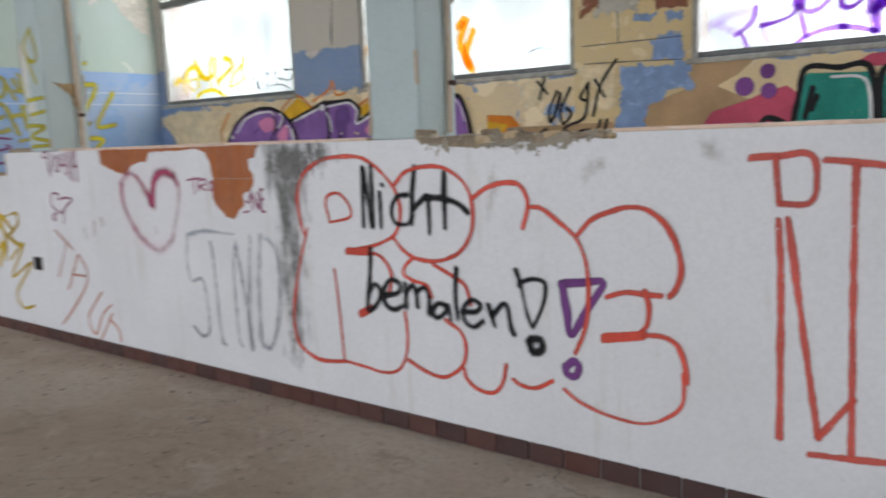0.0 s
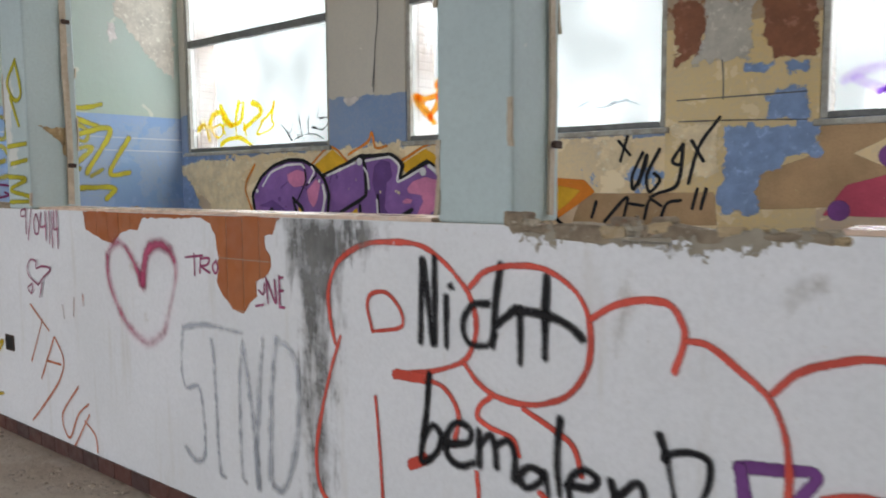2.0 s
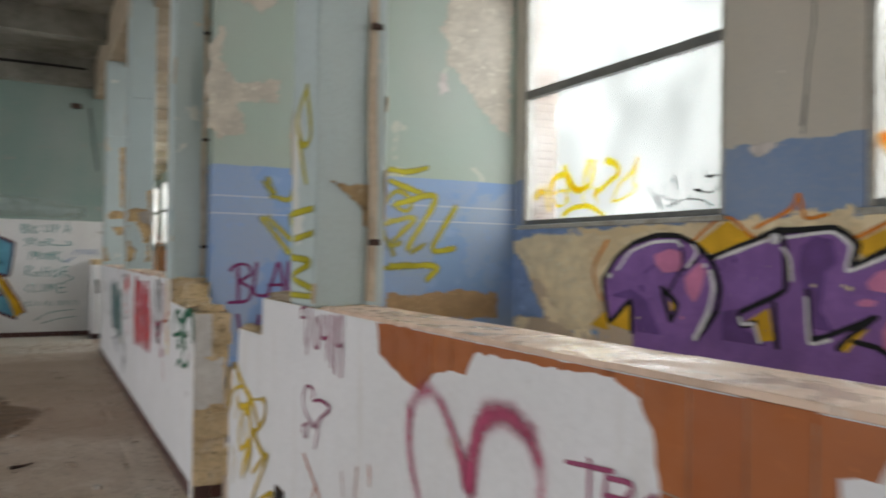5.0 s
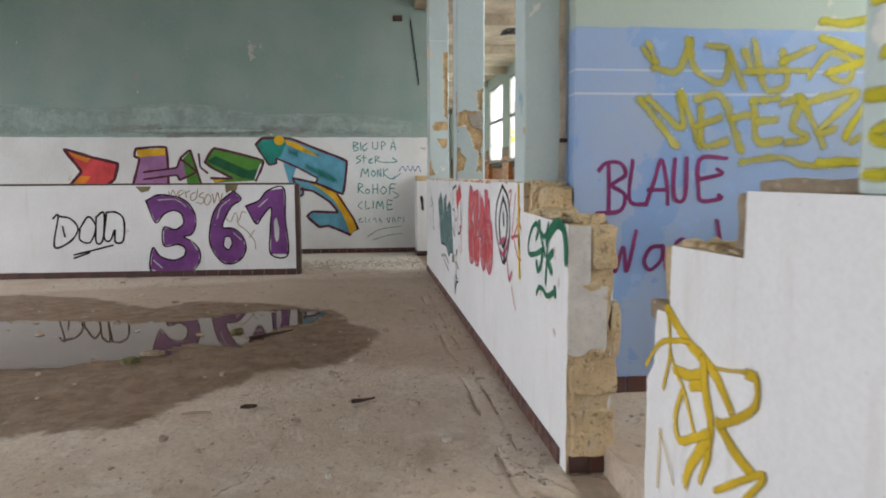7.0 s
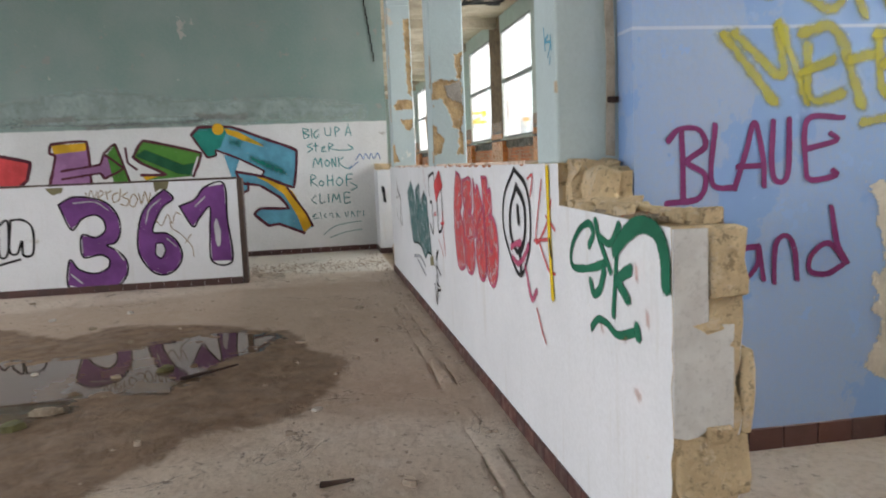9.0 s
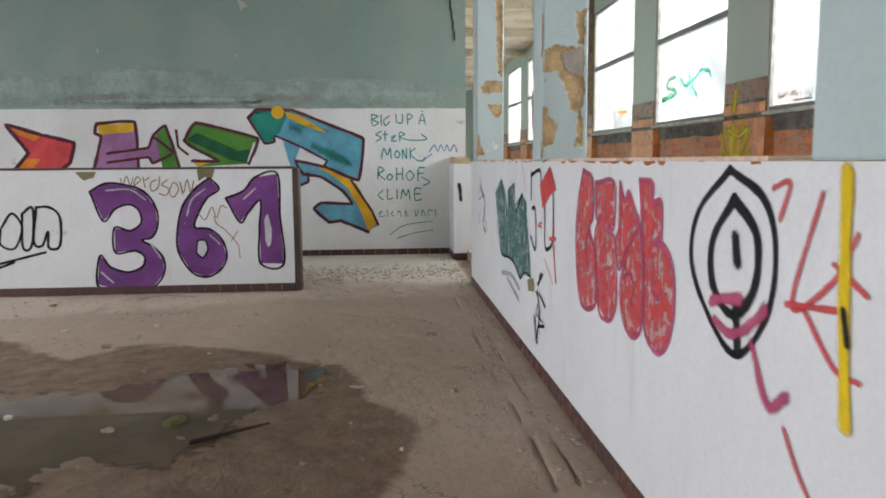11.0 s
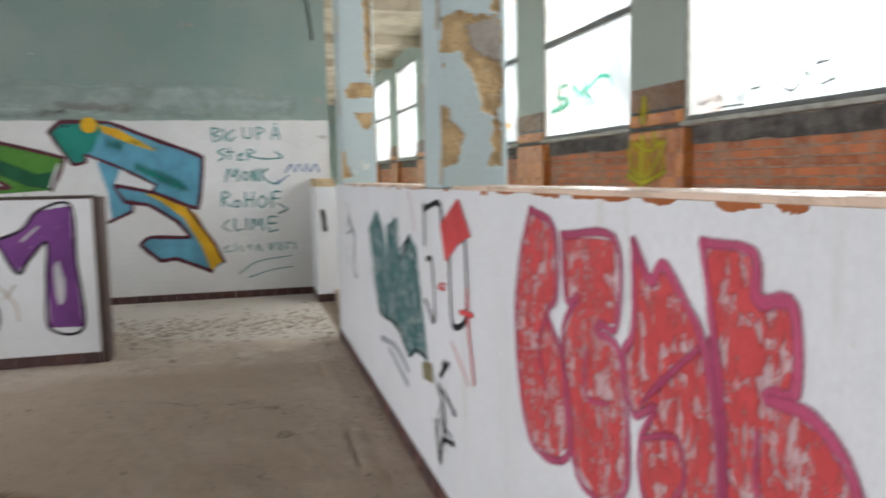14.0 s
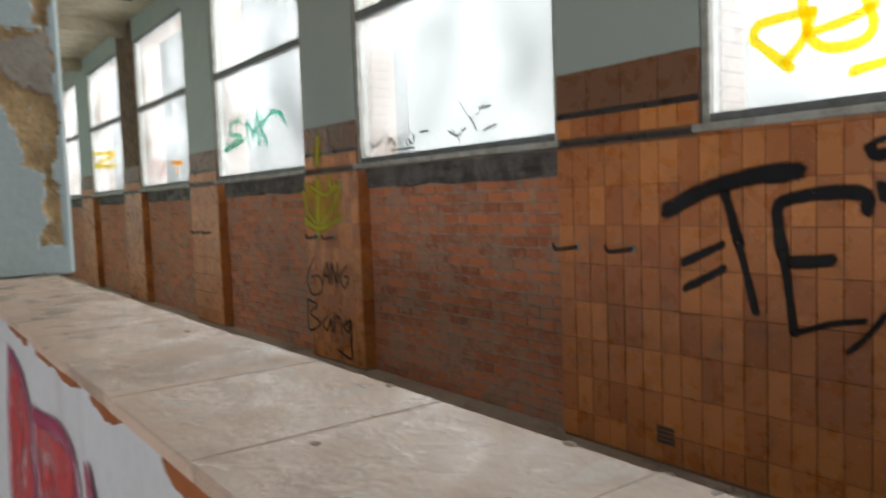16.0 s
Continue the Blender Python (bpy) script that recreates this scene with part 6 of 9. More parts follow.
area(g, "letter_fill", ROSE, [(-5.235, 1.533), (-5.161, 1.601), (-5.01, 1.639), (-4.857, 1.606), (-4.76, 1.488), (-4.779, 1.395), (-4.957, 1.315), (-5, 1.134), (-5.128, 1.157), (-5.142, 1.266), (-5.045, 1.416), (-5.066, 1.473), (-5.209, 1.489)])
area(g, "letter_fill", ROSE, [(-5.292, 1.419), (-5.229, 1.448), (-5.158, 1.433), (-5.186, 1.398), (-5.27, 1.394)])
blot(g, "letter_fill", ROSE, (-4.924, 1.201), 0.03)
blot(g, "letter_fill", ROSE, (-4.869, 1.286), 0.02)
blot(g, "letter_fill", ROSE, (-6.58, 1.232), 0.022)
area(g, "letter_fill", AMBER, [(-7.358, 1.117), (-7.116, 1.323), (-7.097, 1.082)])
area(g, "letter_fill", AMBER, [(-6.091, 1.217), (-5.855, 1.356), (-5.81, 1.143), (-5.928, 1.125), (-5.967, 1.213)])
area(g, "letter_fill", AMBER, [(-6.705, 1.398), (-6.633, 1.324), (-6.683, 1.243)])
area(g, "letter_fill", AMBER, [(-5.397, 1.171), (-5.18, 1.307), (-5.347, 1.115)])
area(g, "letter_fill", BLK, [(-4.622, 1.411), (-4.589, 1.472), (-4.506, 1.495), (-4.394, 1.455), (-4.316, 1.409), (-4.227, 1.463), (-4.124, 1.474), (-4.197, 1.403), (-4.345, 1.331), (-4.47, 1.286), (-4.569, 1.308)])
area(g, "letter_fill", AMBER, [(-4.554, 1.378), (-4.505, 1.414), (-4.424, 1.389), (-4.392, 1.359), (-4.454, 1.323), (-4.53, 1.337)])
strokes(g, "letter_outline", BLK, 0.048, [[(-7.426, 1.409), (-7.42, 1.485), (-7.27, 1.662), (-7.075, 1.773), (-6.833, 1.827), (-6.605, 1.819), (-6.418, 1.733), (-6.297, 1.615), (-6.242, 1.473), (-6.268, 1.299), (-6.441, 1.098)], [(-7.427, 1.449), (-7.351, 1.137), (-7.109, 1.324), (-7.089, 1.083)], [(-6.778, 1.442), (-6.626, 1.324), (-6.688, 1.197), (-6.765, 1.405)], [(-6.321, 1.663), (-6.02, 1.761), (-5.763, 1.843), (-5.741, 1.47), (-6.076, 1.306), (-6.058, 1.223), (-5.957, 1.247)], [(-5.763, 1.835), (-5.41, 1.843), (-5.277, 1.744), (-5.305, 1.62), (-4.993, 1.767), (-4.821, 1.655), (-4.692, 1.491), (-4.848, 1.142), (-5.019, 1.103)]], soft=0.12, curl=0.35)
strokes(g, "letter_outline", BLK, 0.04, [[(-5.586, 1.468), (-5.557, 1.184), (-5.311, 1.276), (-5.165, 1.348), (-5.323, 1.222), (-5.392, 1.148)], [(-5.297, 1.198), (-5.161, 1.176), (-5.019, 1.103)], [(-5.819, 1.378), (-5.794, 1.112)], [(-4.835, 1.655), (-4.715, 1.781), (-4.579, 1.835), (-4.416, 1.825), (-4.292, 1.754), (-4.204, 1.618), (-4.243, 1.524), (-4.346, 1.407)], [(-4.18, 1.734), (-4.124, 1.776)]], soft=0.12, curl=0.35)
strokes(g, "letter_outline", BLK, 0.022, [[(-6.597, 1.779), (-6.569, 1.62), (-6.712, 1.398)], [(-6.43, 1.737), (-6.416, 1.666), (-6.568, 1.566)], [(-4.66, 1.787), (-4.556, 1.677), (-4.539, 1.507)], [(-4.489, 1.784), (-4.555, 1.644)]], soft=0.12, curl=0.35)
strokes(g, "highlight", WHT, 0.028, [[(-7.253, 1.563), (-7.109, 1.706), (-6.866, 1.776), (-6.642, 1.783), (-6.59, 1.747)], [(-6.257, 1.663), (-6.074, 1.719), (-5.873, 1.78)], [(-5.733, 1.794), (-5.432, 1.821), (-5.316, 1.74), (-5.335, 1.594), (-5.058, 1.703)], [(-6.076, 1.272), (-6.058, 1.231), (-5.967, 1.238), (-5.923, 1.125)], [(-5.595, 1.428), (-5.571, 1.16), (-5.438, 1.19)], [(-4.789, 1.689), (-4.663, 1.77), (-4.562, 1.664), (-4.55, 1.52)], [(-4.619, 1.79), (-4.486, 1.804), (-4.52, 1.703)]], soft=0.15, curl=0.5)
strokes(g, "highlight", WHT, 0.045, [[(-6.32, 1.571), (-6.294, 1.45), (-6.343, 1.273), (-6.454, 1.097)], [(-4.965, 1.731), (-4.839, 1.648)], [(-4.365, 1.767), (-4.261, 1.697), (-4.203, 1.605)], [(-4.575, 1.288), (-4.502, 1.251), (-4.375, 1.278)]], soft=0.15, curl=0.5)
strokes(g, "highlight", WHT, 0.024, [[(-4.839, 1.641), (-4.713, 1.49), (-4.813, 1.256)], [(-5.756, 1.73), (-5.711, 1.67), (-5.693, 1.531)], [(-4.203, 1.587), (-4.272, 1.498), (-4.346, 1.41)], [(-4.375, 1.278), (-4.24, 1.37)], [(-6.479, 1.755), (-6.441, 1.702), (-6.525, 1.594)], [(-5.019, 1.11), (-4.866, 1.143), (-4.841, 1.191)]], soft=0.15, curl=0.5)
blot(g, "highlight", WHT, (-7.343, 1.512), 0.03)
blot(g, "highlight", WHT, (-6.367, 1.61), 0.025)
blot(g, "highlight", WHT, (-5.812, 1.787), 0.04)
blot(g, "highlight", WHT, (-5.034, 1.682), 0.042)
blot(g, "highlight", WHT, (-4.434, 1.774), 0.042)
blot(g, "highlight", WHT, (-4.596, 1.313), 0.035)
blot(g, "fleck", CREAMY, (-5.355, 1.51), 0.016)
blot(g, "fleck", CREAMY, (-5.32, 1.496), 0.02)
blot(g, "fleck", CREAMY, (-5.29, 1.512), 0.012)
blot(g, "fleck", CREAMY, (-5.545, 1.504), 0.016)
blot(g, "fleck", CREAMY, (-5.517, 1.486), 0.012)
blot(g, "fleck", CREAMY, (-4.4, 1.621), 0.03)
blot(g, "fleck", CREAMY, (-4.381, 1.596), 0.024)
blot(g, "fleck", CREAMY, (-4.418, 1.595), 0.014)
blot(g, "fleck", CREAMY, (-7.006, 1.199), 0.018)
blot(g, "fleck", CREAMY, (-6.957, 1.179), 0.014)
blot(g, "fleck", CREAMY, (-6.341, 1.461), 0.012)
blot(g, "fleck", CREAMY, (-5.191, 1.655), 0.014)
blot(g, "fleck", CREAMY, (-5.435, 1.741), 0.012)
area(g, "fill", VIOLET, [(-4.23, 1.71), (-4.15, 1.795), (-4.06, 1.815), (-3.99, 1.755), (-3.945, 1.595), (-3.91, 1.34), (-3.895, 1.19), (-4.21, 1.165)])
area(g, "fill", ROSE, [(-4.105, 1.265), (-4, 1.29), (-3.95, 1.245), (-3.985, 1.18), (-4.095, 1.175)], soft=0.6)
strokes(g, "outline", BLK, 0.05, [[(-4.085, 1.82), (-4.015, 1.795), (-3.965, 1.71), (-3.92, 1.58), (-3.89, 1.405), (-3.865, 1.215)]], soft=0.3)
strokes(g, "highlight", WHT, 0.018, [[(-4.145, 1.755), (-4.06, 1.77), (-4, 1.69), (-3.96, 1.565)]], soft=0.4)
# a tan wood board, drawn only as a flat field of colour
area(g, "bare_patch", TAN, [(-4.215, 1.5), (-4.14, 1.51), (-4.13, 1.23), (-4.18, 1.21), (-4.21, 1.23)])

g = graffiti("brown and blue weathered paint patches below the windows", "N")
area(g, "paint_patch", TAN, [(-2.235, 1.61), (-1.89, 1.74), (-1.85, 1.925), (-1.385, 1.92), (-1.505, 1.815), (-1.655, 1.74), (-1.38, 1.605), (-1.78, 1.405), (-2.235, 1.385)])
area(g, "paint_patch", TAN, [(-3.485, 1.495), (-2.49, 1.505), (-2.465, 1.275), (-3.58, 1.245)])
flaked(g, "paint_patch", BLUEP, [(-2.435, 1.935), (-1.875, 1.925), (-1.855, 1.735), (-2.03, 1.73), (-2.07, 1.66), (-2.205, 1.655), (-2.22, 1.51), (-2.22, 1.365), (-2.445, 1.36), (-2.47, 1.51), (-2.425, 1.595), (-2.45, 1.7), (-2.39, 1.765), (-2.425, 1.85)])
flaked(g, "paint_patch", BLUEP, [(-2.17, 2.115), (-2.08, 2.15), (-1.935, 2.17), (-1.93, 1.97), (-2.155, 1.97)])
flaked(g, "paint_patch", BLUEP, [(-2.305, 2.33), (-2.145, 2.325), (-2.155, 2.29), (-2.295, 2.305)])
flaked(g, "paint_patch", BLUEP, [(-2.065, 2.32), (-1.935, 2.32), (-1.94, 2.26), (-2.05, 2.275)])
flaked(g, "paint_patch", PLAST, [(-2.575, 2.79), (-2.255, 2.74), (-2.3, 2.565), (-2.285, 2.38), (-2.66, 2.38), (-2.6, 2.54), (-2.58, 2.665)])
flaked(g, "paint_patch", BRICKC, [(-2.21, 2.805), (-1.9, 2.755), (-1.89, 2.37), (-2.13, 2.375), (-2.21, 2.52), (-2.185, 2.625)])
flaked(g, "paint_patch", BRICKC, [(-2.785, 2.86), (-2.615, 2.76), (-2.565, 2.62), (-2.635, 2.445), (-2.775, 2.38)])
flaked(g, "paint_patch", CREAMY, [(-3.34, 1.88), (-3.085, 1.91), (-3.125, 1.71), (-3.325, 1.67)])
flaked(g, "paint_patch", CREAMY, [(-2.83, 1.96), (-2.48, 1.95), (-2.48, 1.655), (-2.785, 1.585), (-2.59, 1.775)])
strokes(g, "tile_joint", SOOT, 0.014, [[(-2.765, 2.135), (-2.41, 2.135), (-1.935, 2.135)], [(-2.745, 1.99), (-2.37, 1.98), (-1.93, 1.96)], [(-2.46, 2.38), (-2.45, 2.255), (-2.45, 2.125)]], soft=0.3, thin=0.45)
flaked(g, "paint_patch", BLUEP, [(-8.995, 1.935), (-8.37, 1.935), (-7.87, 1.94), (-7.95, 1.835), (-8.37, 1.815), (-8.645, 1.68), (-8.45, 1.415), (-8.265, 1.115), (-8.975, 1.06)])
flaked(g, "paint_patch", CREAMY, [(-8.88, 1.771), (-8.323, 1.879), (-7.954, 1.845), (-7.376, 1.836), (-7.652, 1.659), (-7.43, 1.409), (-7.559, 1.097), (-7.937, 1.016), (-8.218, 1.38), (-8.513, 1.598)])
flaked(g, "paint_patch", CREAMY, [(-7.299, 1.8), (-6.738, 1.886), (-6.135, 1.914), (-5.574, 1.944), (-5.305, 1.953), (-5.324, 1.841), (-5.766, 1.851), (-6.482, 1.777), (-7.15, 1.76)])
strokes(g, "crack", SOOT, 0.02, [[(-5.564, 3.301), (-5.568, 3.07), (-5.601, 2.844), (-5.631, 2.426)], [(-5.609, 2.728), (-5.642, 2.478)]], soft=0.6, thin=0.1)
flaked(g, "paint_patch", PALEP, [(-6.008, 2.376), (-5.878, 2.392), (-5.776, 2.378), (-5.877, 2.347), (-5.981, 2.34)])

g = graffiti("orange and yellow painted curl beside the pillar", "N")
area(g, "letter_fill", FLAME, [(-3.73, 1.62), (-3.465, 1.6), (-3.37, 1.505), (-3.53, 1.395), (-3.705, 1.285)])
area(g, "letter_fill", AMBER, [(-3.73, 1.565), (-3.485, 1.52), (-3.605, 1.41), (-3.72, 1.335)])
strokes(g, "letter_outline", BLK, 0.04, [[(-3.755, 1.46), (-3.705, 1.305), (-3.63, 1.24)]])

g = graffiti("black painted scrawl of crosses and 069", "N")
strokes(g, "letter", BLK, 0.03, [[(-3.19, 1.875), (-3.1, 1.77)], [(-3.12, 1.915), (-3.175, 1.73)], [(-3.005, 1.785), (-3.08, 1.625), (-3.07, 1.525), (-2.995, 1.665), (-2.975, 1.765), (-3.035, 1.565)], [(-2.88, 1.805), (-2.97, 1.625), (-2.95, 1.505), (-2.875, 1.585), (-2.915, 1.635)], [(-2.73, 1.81), (-2.785, 1.72), (-2.725, 1.7), (-2.715, 1.835), (-2.745, 1.565), (-2.885, 1.495), (-2.945, 1.465)]], soft=0.15)
strokes(g, "letter", BLK, 0.03, [[(-2.65, 1.855), (-2.57, 1.715)], [(-2.465, 2.005), (-2.6, 1.815), (-2.67, 1.565)], [(-3.365, 1.43), (-3.4, 1.315)], [(-3.295, 1.285), (-3.12, 1.465), (-3.14, 1.3), (-3.03, 1.32)], [(-3.095, 1.42), (-2.99, 1.405)], [(-2.985, 1.315), (-2.945, 1.445), (-2.86, 1.405)], [(-2.86, 1.33), (-2.815, 1.425), (-2.72, 1.445)], [(-2.605, 1.525), (-2.64, 1.39)], [(-2.545, 1.525), (-2.58, 1.39)]], soft=0.15)

g = graffiti("raspberry cloud and teal letters with black outlines and flower dots", "N")
area(g, "cloud", RASP, [(-1.83, 1.355), (-1.695, 1.55), (-1.44, 1.625), (-1.34, 1.665), (-1.165, 1.715), (-1.07, 1.635), (-1.145, 1.345)])
area(g, "cloud", RASP, [(-0.775, 1.815), (-0.65, 1.89), (-0.145, 1.9), (-0.175, 1.805), (-0.61, 1.8)])
area(g, "letter_fill", TEAL, [(-1.12, 1.345), (-1.05, 1.79), (-0.645, 1.77), (-0.585, 1.34)])
area(g, "letter_fill", TEAL, [(-0.58, 1.34), (-0.575, 1.745), (-0.175, 1.765), (-0.075, 1.595), (-0.06, 1.33)])
strokes(g, "letter_outline", BLK, 0.05, [[(-1.135, 1.345), (-1.09, 1.615), (-1.045, 1.82), (-0.845, 1.81), (-0.645, 1.79), (-0.59, 1.34)], [(-0.57, 1.34), (-0.57, 1.765), (-0.37, 1.77), (-0.19, 1.78), (-0.075, 1.595)], [(-1.355, 1.395), (-1.295, 1.485), (-1.125, 1.415)], [(-1, 1.68), (-1.04, 1.48)], [(-0.97, 1.62), (-1, 1.535)], [(-0.525, 1.645), (-0.52, 1.42)], [(-0.47, 1.525), (-0.485, 1.42)]], soft=0.15)
strokes(g, "highlight", WHT, 0.025, [[(-0.88, 1.75), (-0.7, 1.735), (-0.645, 1.635), (-0.625, 1.425)], [(-0.435, 1.73), (-0.205, 1.745), (-0.12, 1.635)]], soft=0.2)
blot(g, "dot", PUR, (-1.46, 1.72), 0.074)
blot(g, "dot", PUR, (-1.30, 1.82), 0.057)
blot(g, "dot", PUR, (-1.29, 1.68), 0.061)
blot(g, "dot", PUR, (-1.73, 1.39), 0.069)
blot(g, "dot", PUR, (-0.29, 1.64), 0.056)
blot(g, "dot", PUR, (-0.36, 1.51), 0.049)
blot(g, "dot", PUR, (-0.20, 1.52), 0.055)
blot(g, "dot", RASP, (-0.40, 1.61), 0.027)
blot(g, "dot", RASP, (-0.21, 1.60), 0.033)
blot(g, "dot", RASP, (-0.29, 1.42), 0.033)
blot(g, "dot", RASP, (-0.28, 1.55), 0.026)

g = graffiti("orange spray tag on the window glass", "G")
area(g, "mist", GLASSO, [(-5.158, 2.353), (-5.059, 2.425), (-4.924, 2.433), (-4.918, 2.345), (-5.057, 2.324), (-5.096, 2.284)], soft=0.9, thin=0.7)
area(g, "mist", GLASSO, [(-5.02, 2.034), (-4.975, 2.138), (-4.899, 2.097), (-4.86, 2.032)], soft=0.9, thin=0.75)
area(g, "mist", GLASSO, [(-4.298, 2.637), (-4.186, 2.632), (-4.184, 2.54), (-4.256, 2.505)], soft=0.9, thin=0.8)
strokes(g, "line", GLASSO, 0.1235, [[(-5.162, 2.342), (-5.104, 2.263), (-4.999, 2.161)], [(-4.92, 2.443), (-4.776, 2.432), (-4.675, 2.446)], [(-4.898, 2.43), (-4.888, 2.324)], [(-4.317, 2.53), (-4.241, 2.487), (-4.178, 2.539)], [(-4.27, 2.429), (-4.21, 2.375), (-4.158, 2.35)], [(-4.424, 2.483), (-4.461, 2.404), (-4.465, 2.314), (-4.433, 2.266)]], soft=0.45, thin=0.05, fade=(1.0, 0.8))
strokes(g, "line", GLASSO, 0.078, [[(-4.999, 2.161), (-4.952, 2.108)], [(-5.146, 2.348), (-5.057, 2.324), (-4.941, 2.34)], [(-4.888, 2.324), (-4.924, 2.254), (-5.007, 2.169)], [(-4.679, 2.339), (-4.552, 2.43), (-4.424, 2.493), (-4.362, 2.487)], [(-4.432, 2.259), (-4.358, 2.296), (-4.181, 2.356)], [(-4.595, 2.22), (-4.527, 2.161), (-4.385, 2.104), (-4.234, 2.083), (-4.153, 2.081)], [(-4.283, 2.625), (-4.314, 2.536)], [(-4.241, 2.481), (-4.267, 2.423)]], soft=0.45, thin=0.05, fade=(1.0, 0.85))
strokes(g, "line", GLASSA, 0.0468, [[(-4.837, 2.388), (-4.82, 2.265), (-4.782, 2.172), (-4.735, 2.127), (-4.662, 2.165)], [(-4.901, 2.241), (-4.791, 2.252), (-4.72, 2.262)], [(-4.516, 2.228), (-4.501, 2.325), (-4.467, 2.392)], [(-4.432, 2.259), (-4.39, 2.347), (-4.269, 2.411)], [(-4.86, 2.049), (-4.734, 2.1), (-4.546, 2.12), (-4.417, 2.11)], [(-4.486, 2.03), (-4.354, 2.064), (-4.152, 2.056)]], soft=0.45, thin=0.05)
strokes(g, "line", GLASSO, 0.0468, [[(-4.463, 2.211), (-4.419, 2.238), (-4.155, 2.203)], [(-4.463, 2.211), (-4.386, 2.143), (-4.294, 2.116), (-4.206, 2.171), (-4.155, 2.227)]], soft=0.45)
strokes(g, "line", GLASSR, 0.0585, [[(-4.73, 2.399), (-4.693, 2.3), (-4.628, 2.149)], [(-4.463, 2.204), (-4.437, 2.182)]], soft=0.45, fade=(1.0, 0.7))
strokes(g, "line", GLASSO, 0.1235, [[(-4.045, 2.45), (-3.955, 2.49), (-4.025, 2.3), (-3.94, 2.085)], [(-3.88, 2.385), (-3.965, 2.195), (-3.91, 2.045)]], soft=0.45)

g = graffiti("yellow spray tag on the window glass", "G")
area(g, "mist", YELG, [(-8.55, 2.217), (-8.522, 2.312), (-8.31, 2.382), (-8.261, 2.323), (-8.353, 2.189)], soft=0.9, thin=0.5)
strokes(g, "line", YELG, 0.10125, [[(-8.26, 2.257), (-8.187, 2.362), (-8.033, 2.395), (-7.978, 2.304), (-7.872, 2.233)], [(-8.035, 2.46), (-7.926, 2.301), (-7.838, 2.237)], [(-7.466, 2.462), (-7.357, 2.422), (-7.325, 2.36)]], soft=0.4, fade=(0.9, 0.6))
strokes(g, "line", YELG, 0.081, [[(-8.48, 2.213), (-8.345, 2.267), (-8.257, 2.095)], [(-7.838, 2.237), (-7.687, 2.274), (-7.64, 2.375), (-7.626, 2.477)], [(-7.7, 2.483), (-7.747, 2.367), (-7.77, 2.259)], [(-7.62, 2.187), (-7.462, 2.27), (-7.325, 2.335)], [(-8.044, 2.038), (-7.895, 2.091), (-7.684, 2.092), (-7.504, 2.013)]], soft=0.4, fade=(1.0, 0.55))
strokes(g, "line", YELG, 0.04455, [[(-8.212, 2.199), (-8.118, 2.117), (-8.019, 2.145), (-7.986, 2.251)], [(-8.212, 2.226), (-8.031, 2.265)], [(-7.77, 2.259), (-7.759, 2.101)], [(-7.621, 2.249), (-7.586, 2.113)], [(-8.031, 2.254), (-7.957, 2.142)], [(-7.323, 2.25), (-7.162, 2.347), (-7.106, 2.449), (-7.153, 2.273), (-7.116, 2.212), (-7.216, 2.15), (-7.397, 2.124), (-7.293, 2.258)]], soft=0.4, fade=(1.0, 0.6))

g = graffiti("thin black marker tag on the window glass", "G")
strokes(g, "line", BLK, 0.0308, [[(-6.917, 2.129), (-6.848, 2.036)], [(-6.528, 2.153), (-6.466, 2.14)], [(-6.42, 2.239), (-6.372, 2.231)], [(-6.732, 2.239), (-6.699, 2.172)], [(-6.781, 2.038), (-6.729, 2.068)]], soft=0.5)
strokes(g, "line", SOOT, 0.0224, [[(-7.002, 2.21), (-6.917, 2.129)], [(-6.818, 2.226), (-6.85, 2.144), (-6.896, 2.09)], [(-6.829, 2.133), (-6.762, 2.093), (-6.716, 2.09)], [(-6.721, 2.293), (-6.699, 2.172)], [(-6.705, 2.163), (-6.677, 2.052)], [(-6.591, 2.22), (-6.582, 2.093)], [(-6.774, 2.042), (-6.633, 2.086), (-6.477, 2.078), (-6.368, 2.029)], [(-6.428, 2.324), (-6.432, 2.245), (-6.313, 2.236), (-6.306, 2.17), (-6.388, 2.122), (-6.509, 2.147)], [(-6.591, 2.211), (-6.567, 2.277)]], soft=0.5, thin=0.2, fade=(0.8, 1.0))

g = graffiti("violet spray tag on the window glass", "G")
strokes(g, "line", GLASSL, 0.09775, [[(-1.735, 2.191), (-1.636, 2.239), (-1.426, 2.275)], [(-1.675, 2.194), (-1.532, 2.116)], [(-1.39, 2.357), (-1.191, 2.375)], [(-1.316, 2.41), (-1.341, 2.144), (-1.324, 2.065), (-1.25, 2.06), (-1.144, 2.242)], [(-0.842, 2.404), (-0.769, 2.425)], [(-0.685, 2.38), (-0.621, 2.401)], [(-0.836, 2.214), (-0.826, 2.088)], [(-0.675, 2.185), (-0.631, 2.03)]], soft=0.5, thin=0.4)
strokes(g, "line", GLASSP, 0.0575, [[(-1.547, 2.101), (-1.493, 2.136), (-1.421, 2.209), (-1.404, 2.296)], [(-1.508, 2.118), (-1.464, 2.016)], [(-1.394, 2.353), (-1.315, 2.365), (-1.328, 2.435)], [(-1.116, 2.269), (-1.065, 2.216), (-0.981, 2.227), (-0.893, 2.315), (-0.815, 2.401)], [(-1.156, 1.973), (-1.068, 2.043), (-0.928, 2.082), (-0.792, 2.082), (-0.631, 2.037)], [(-1.104, 2.208), (-1.064, 2.043)], [(-0.675, 2.372), (-0.675, 2.171)]], soft=0.5, thin=0.15, fade=(0.8, 1.0))
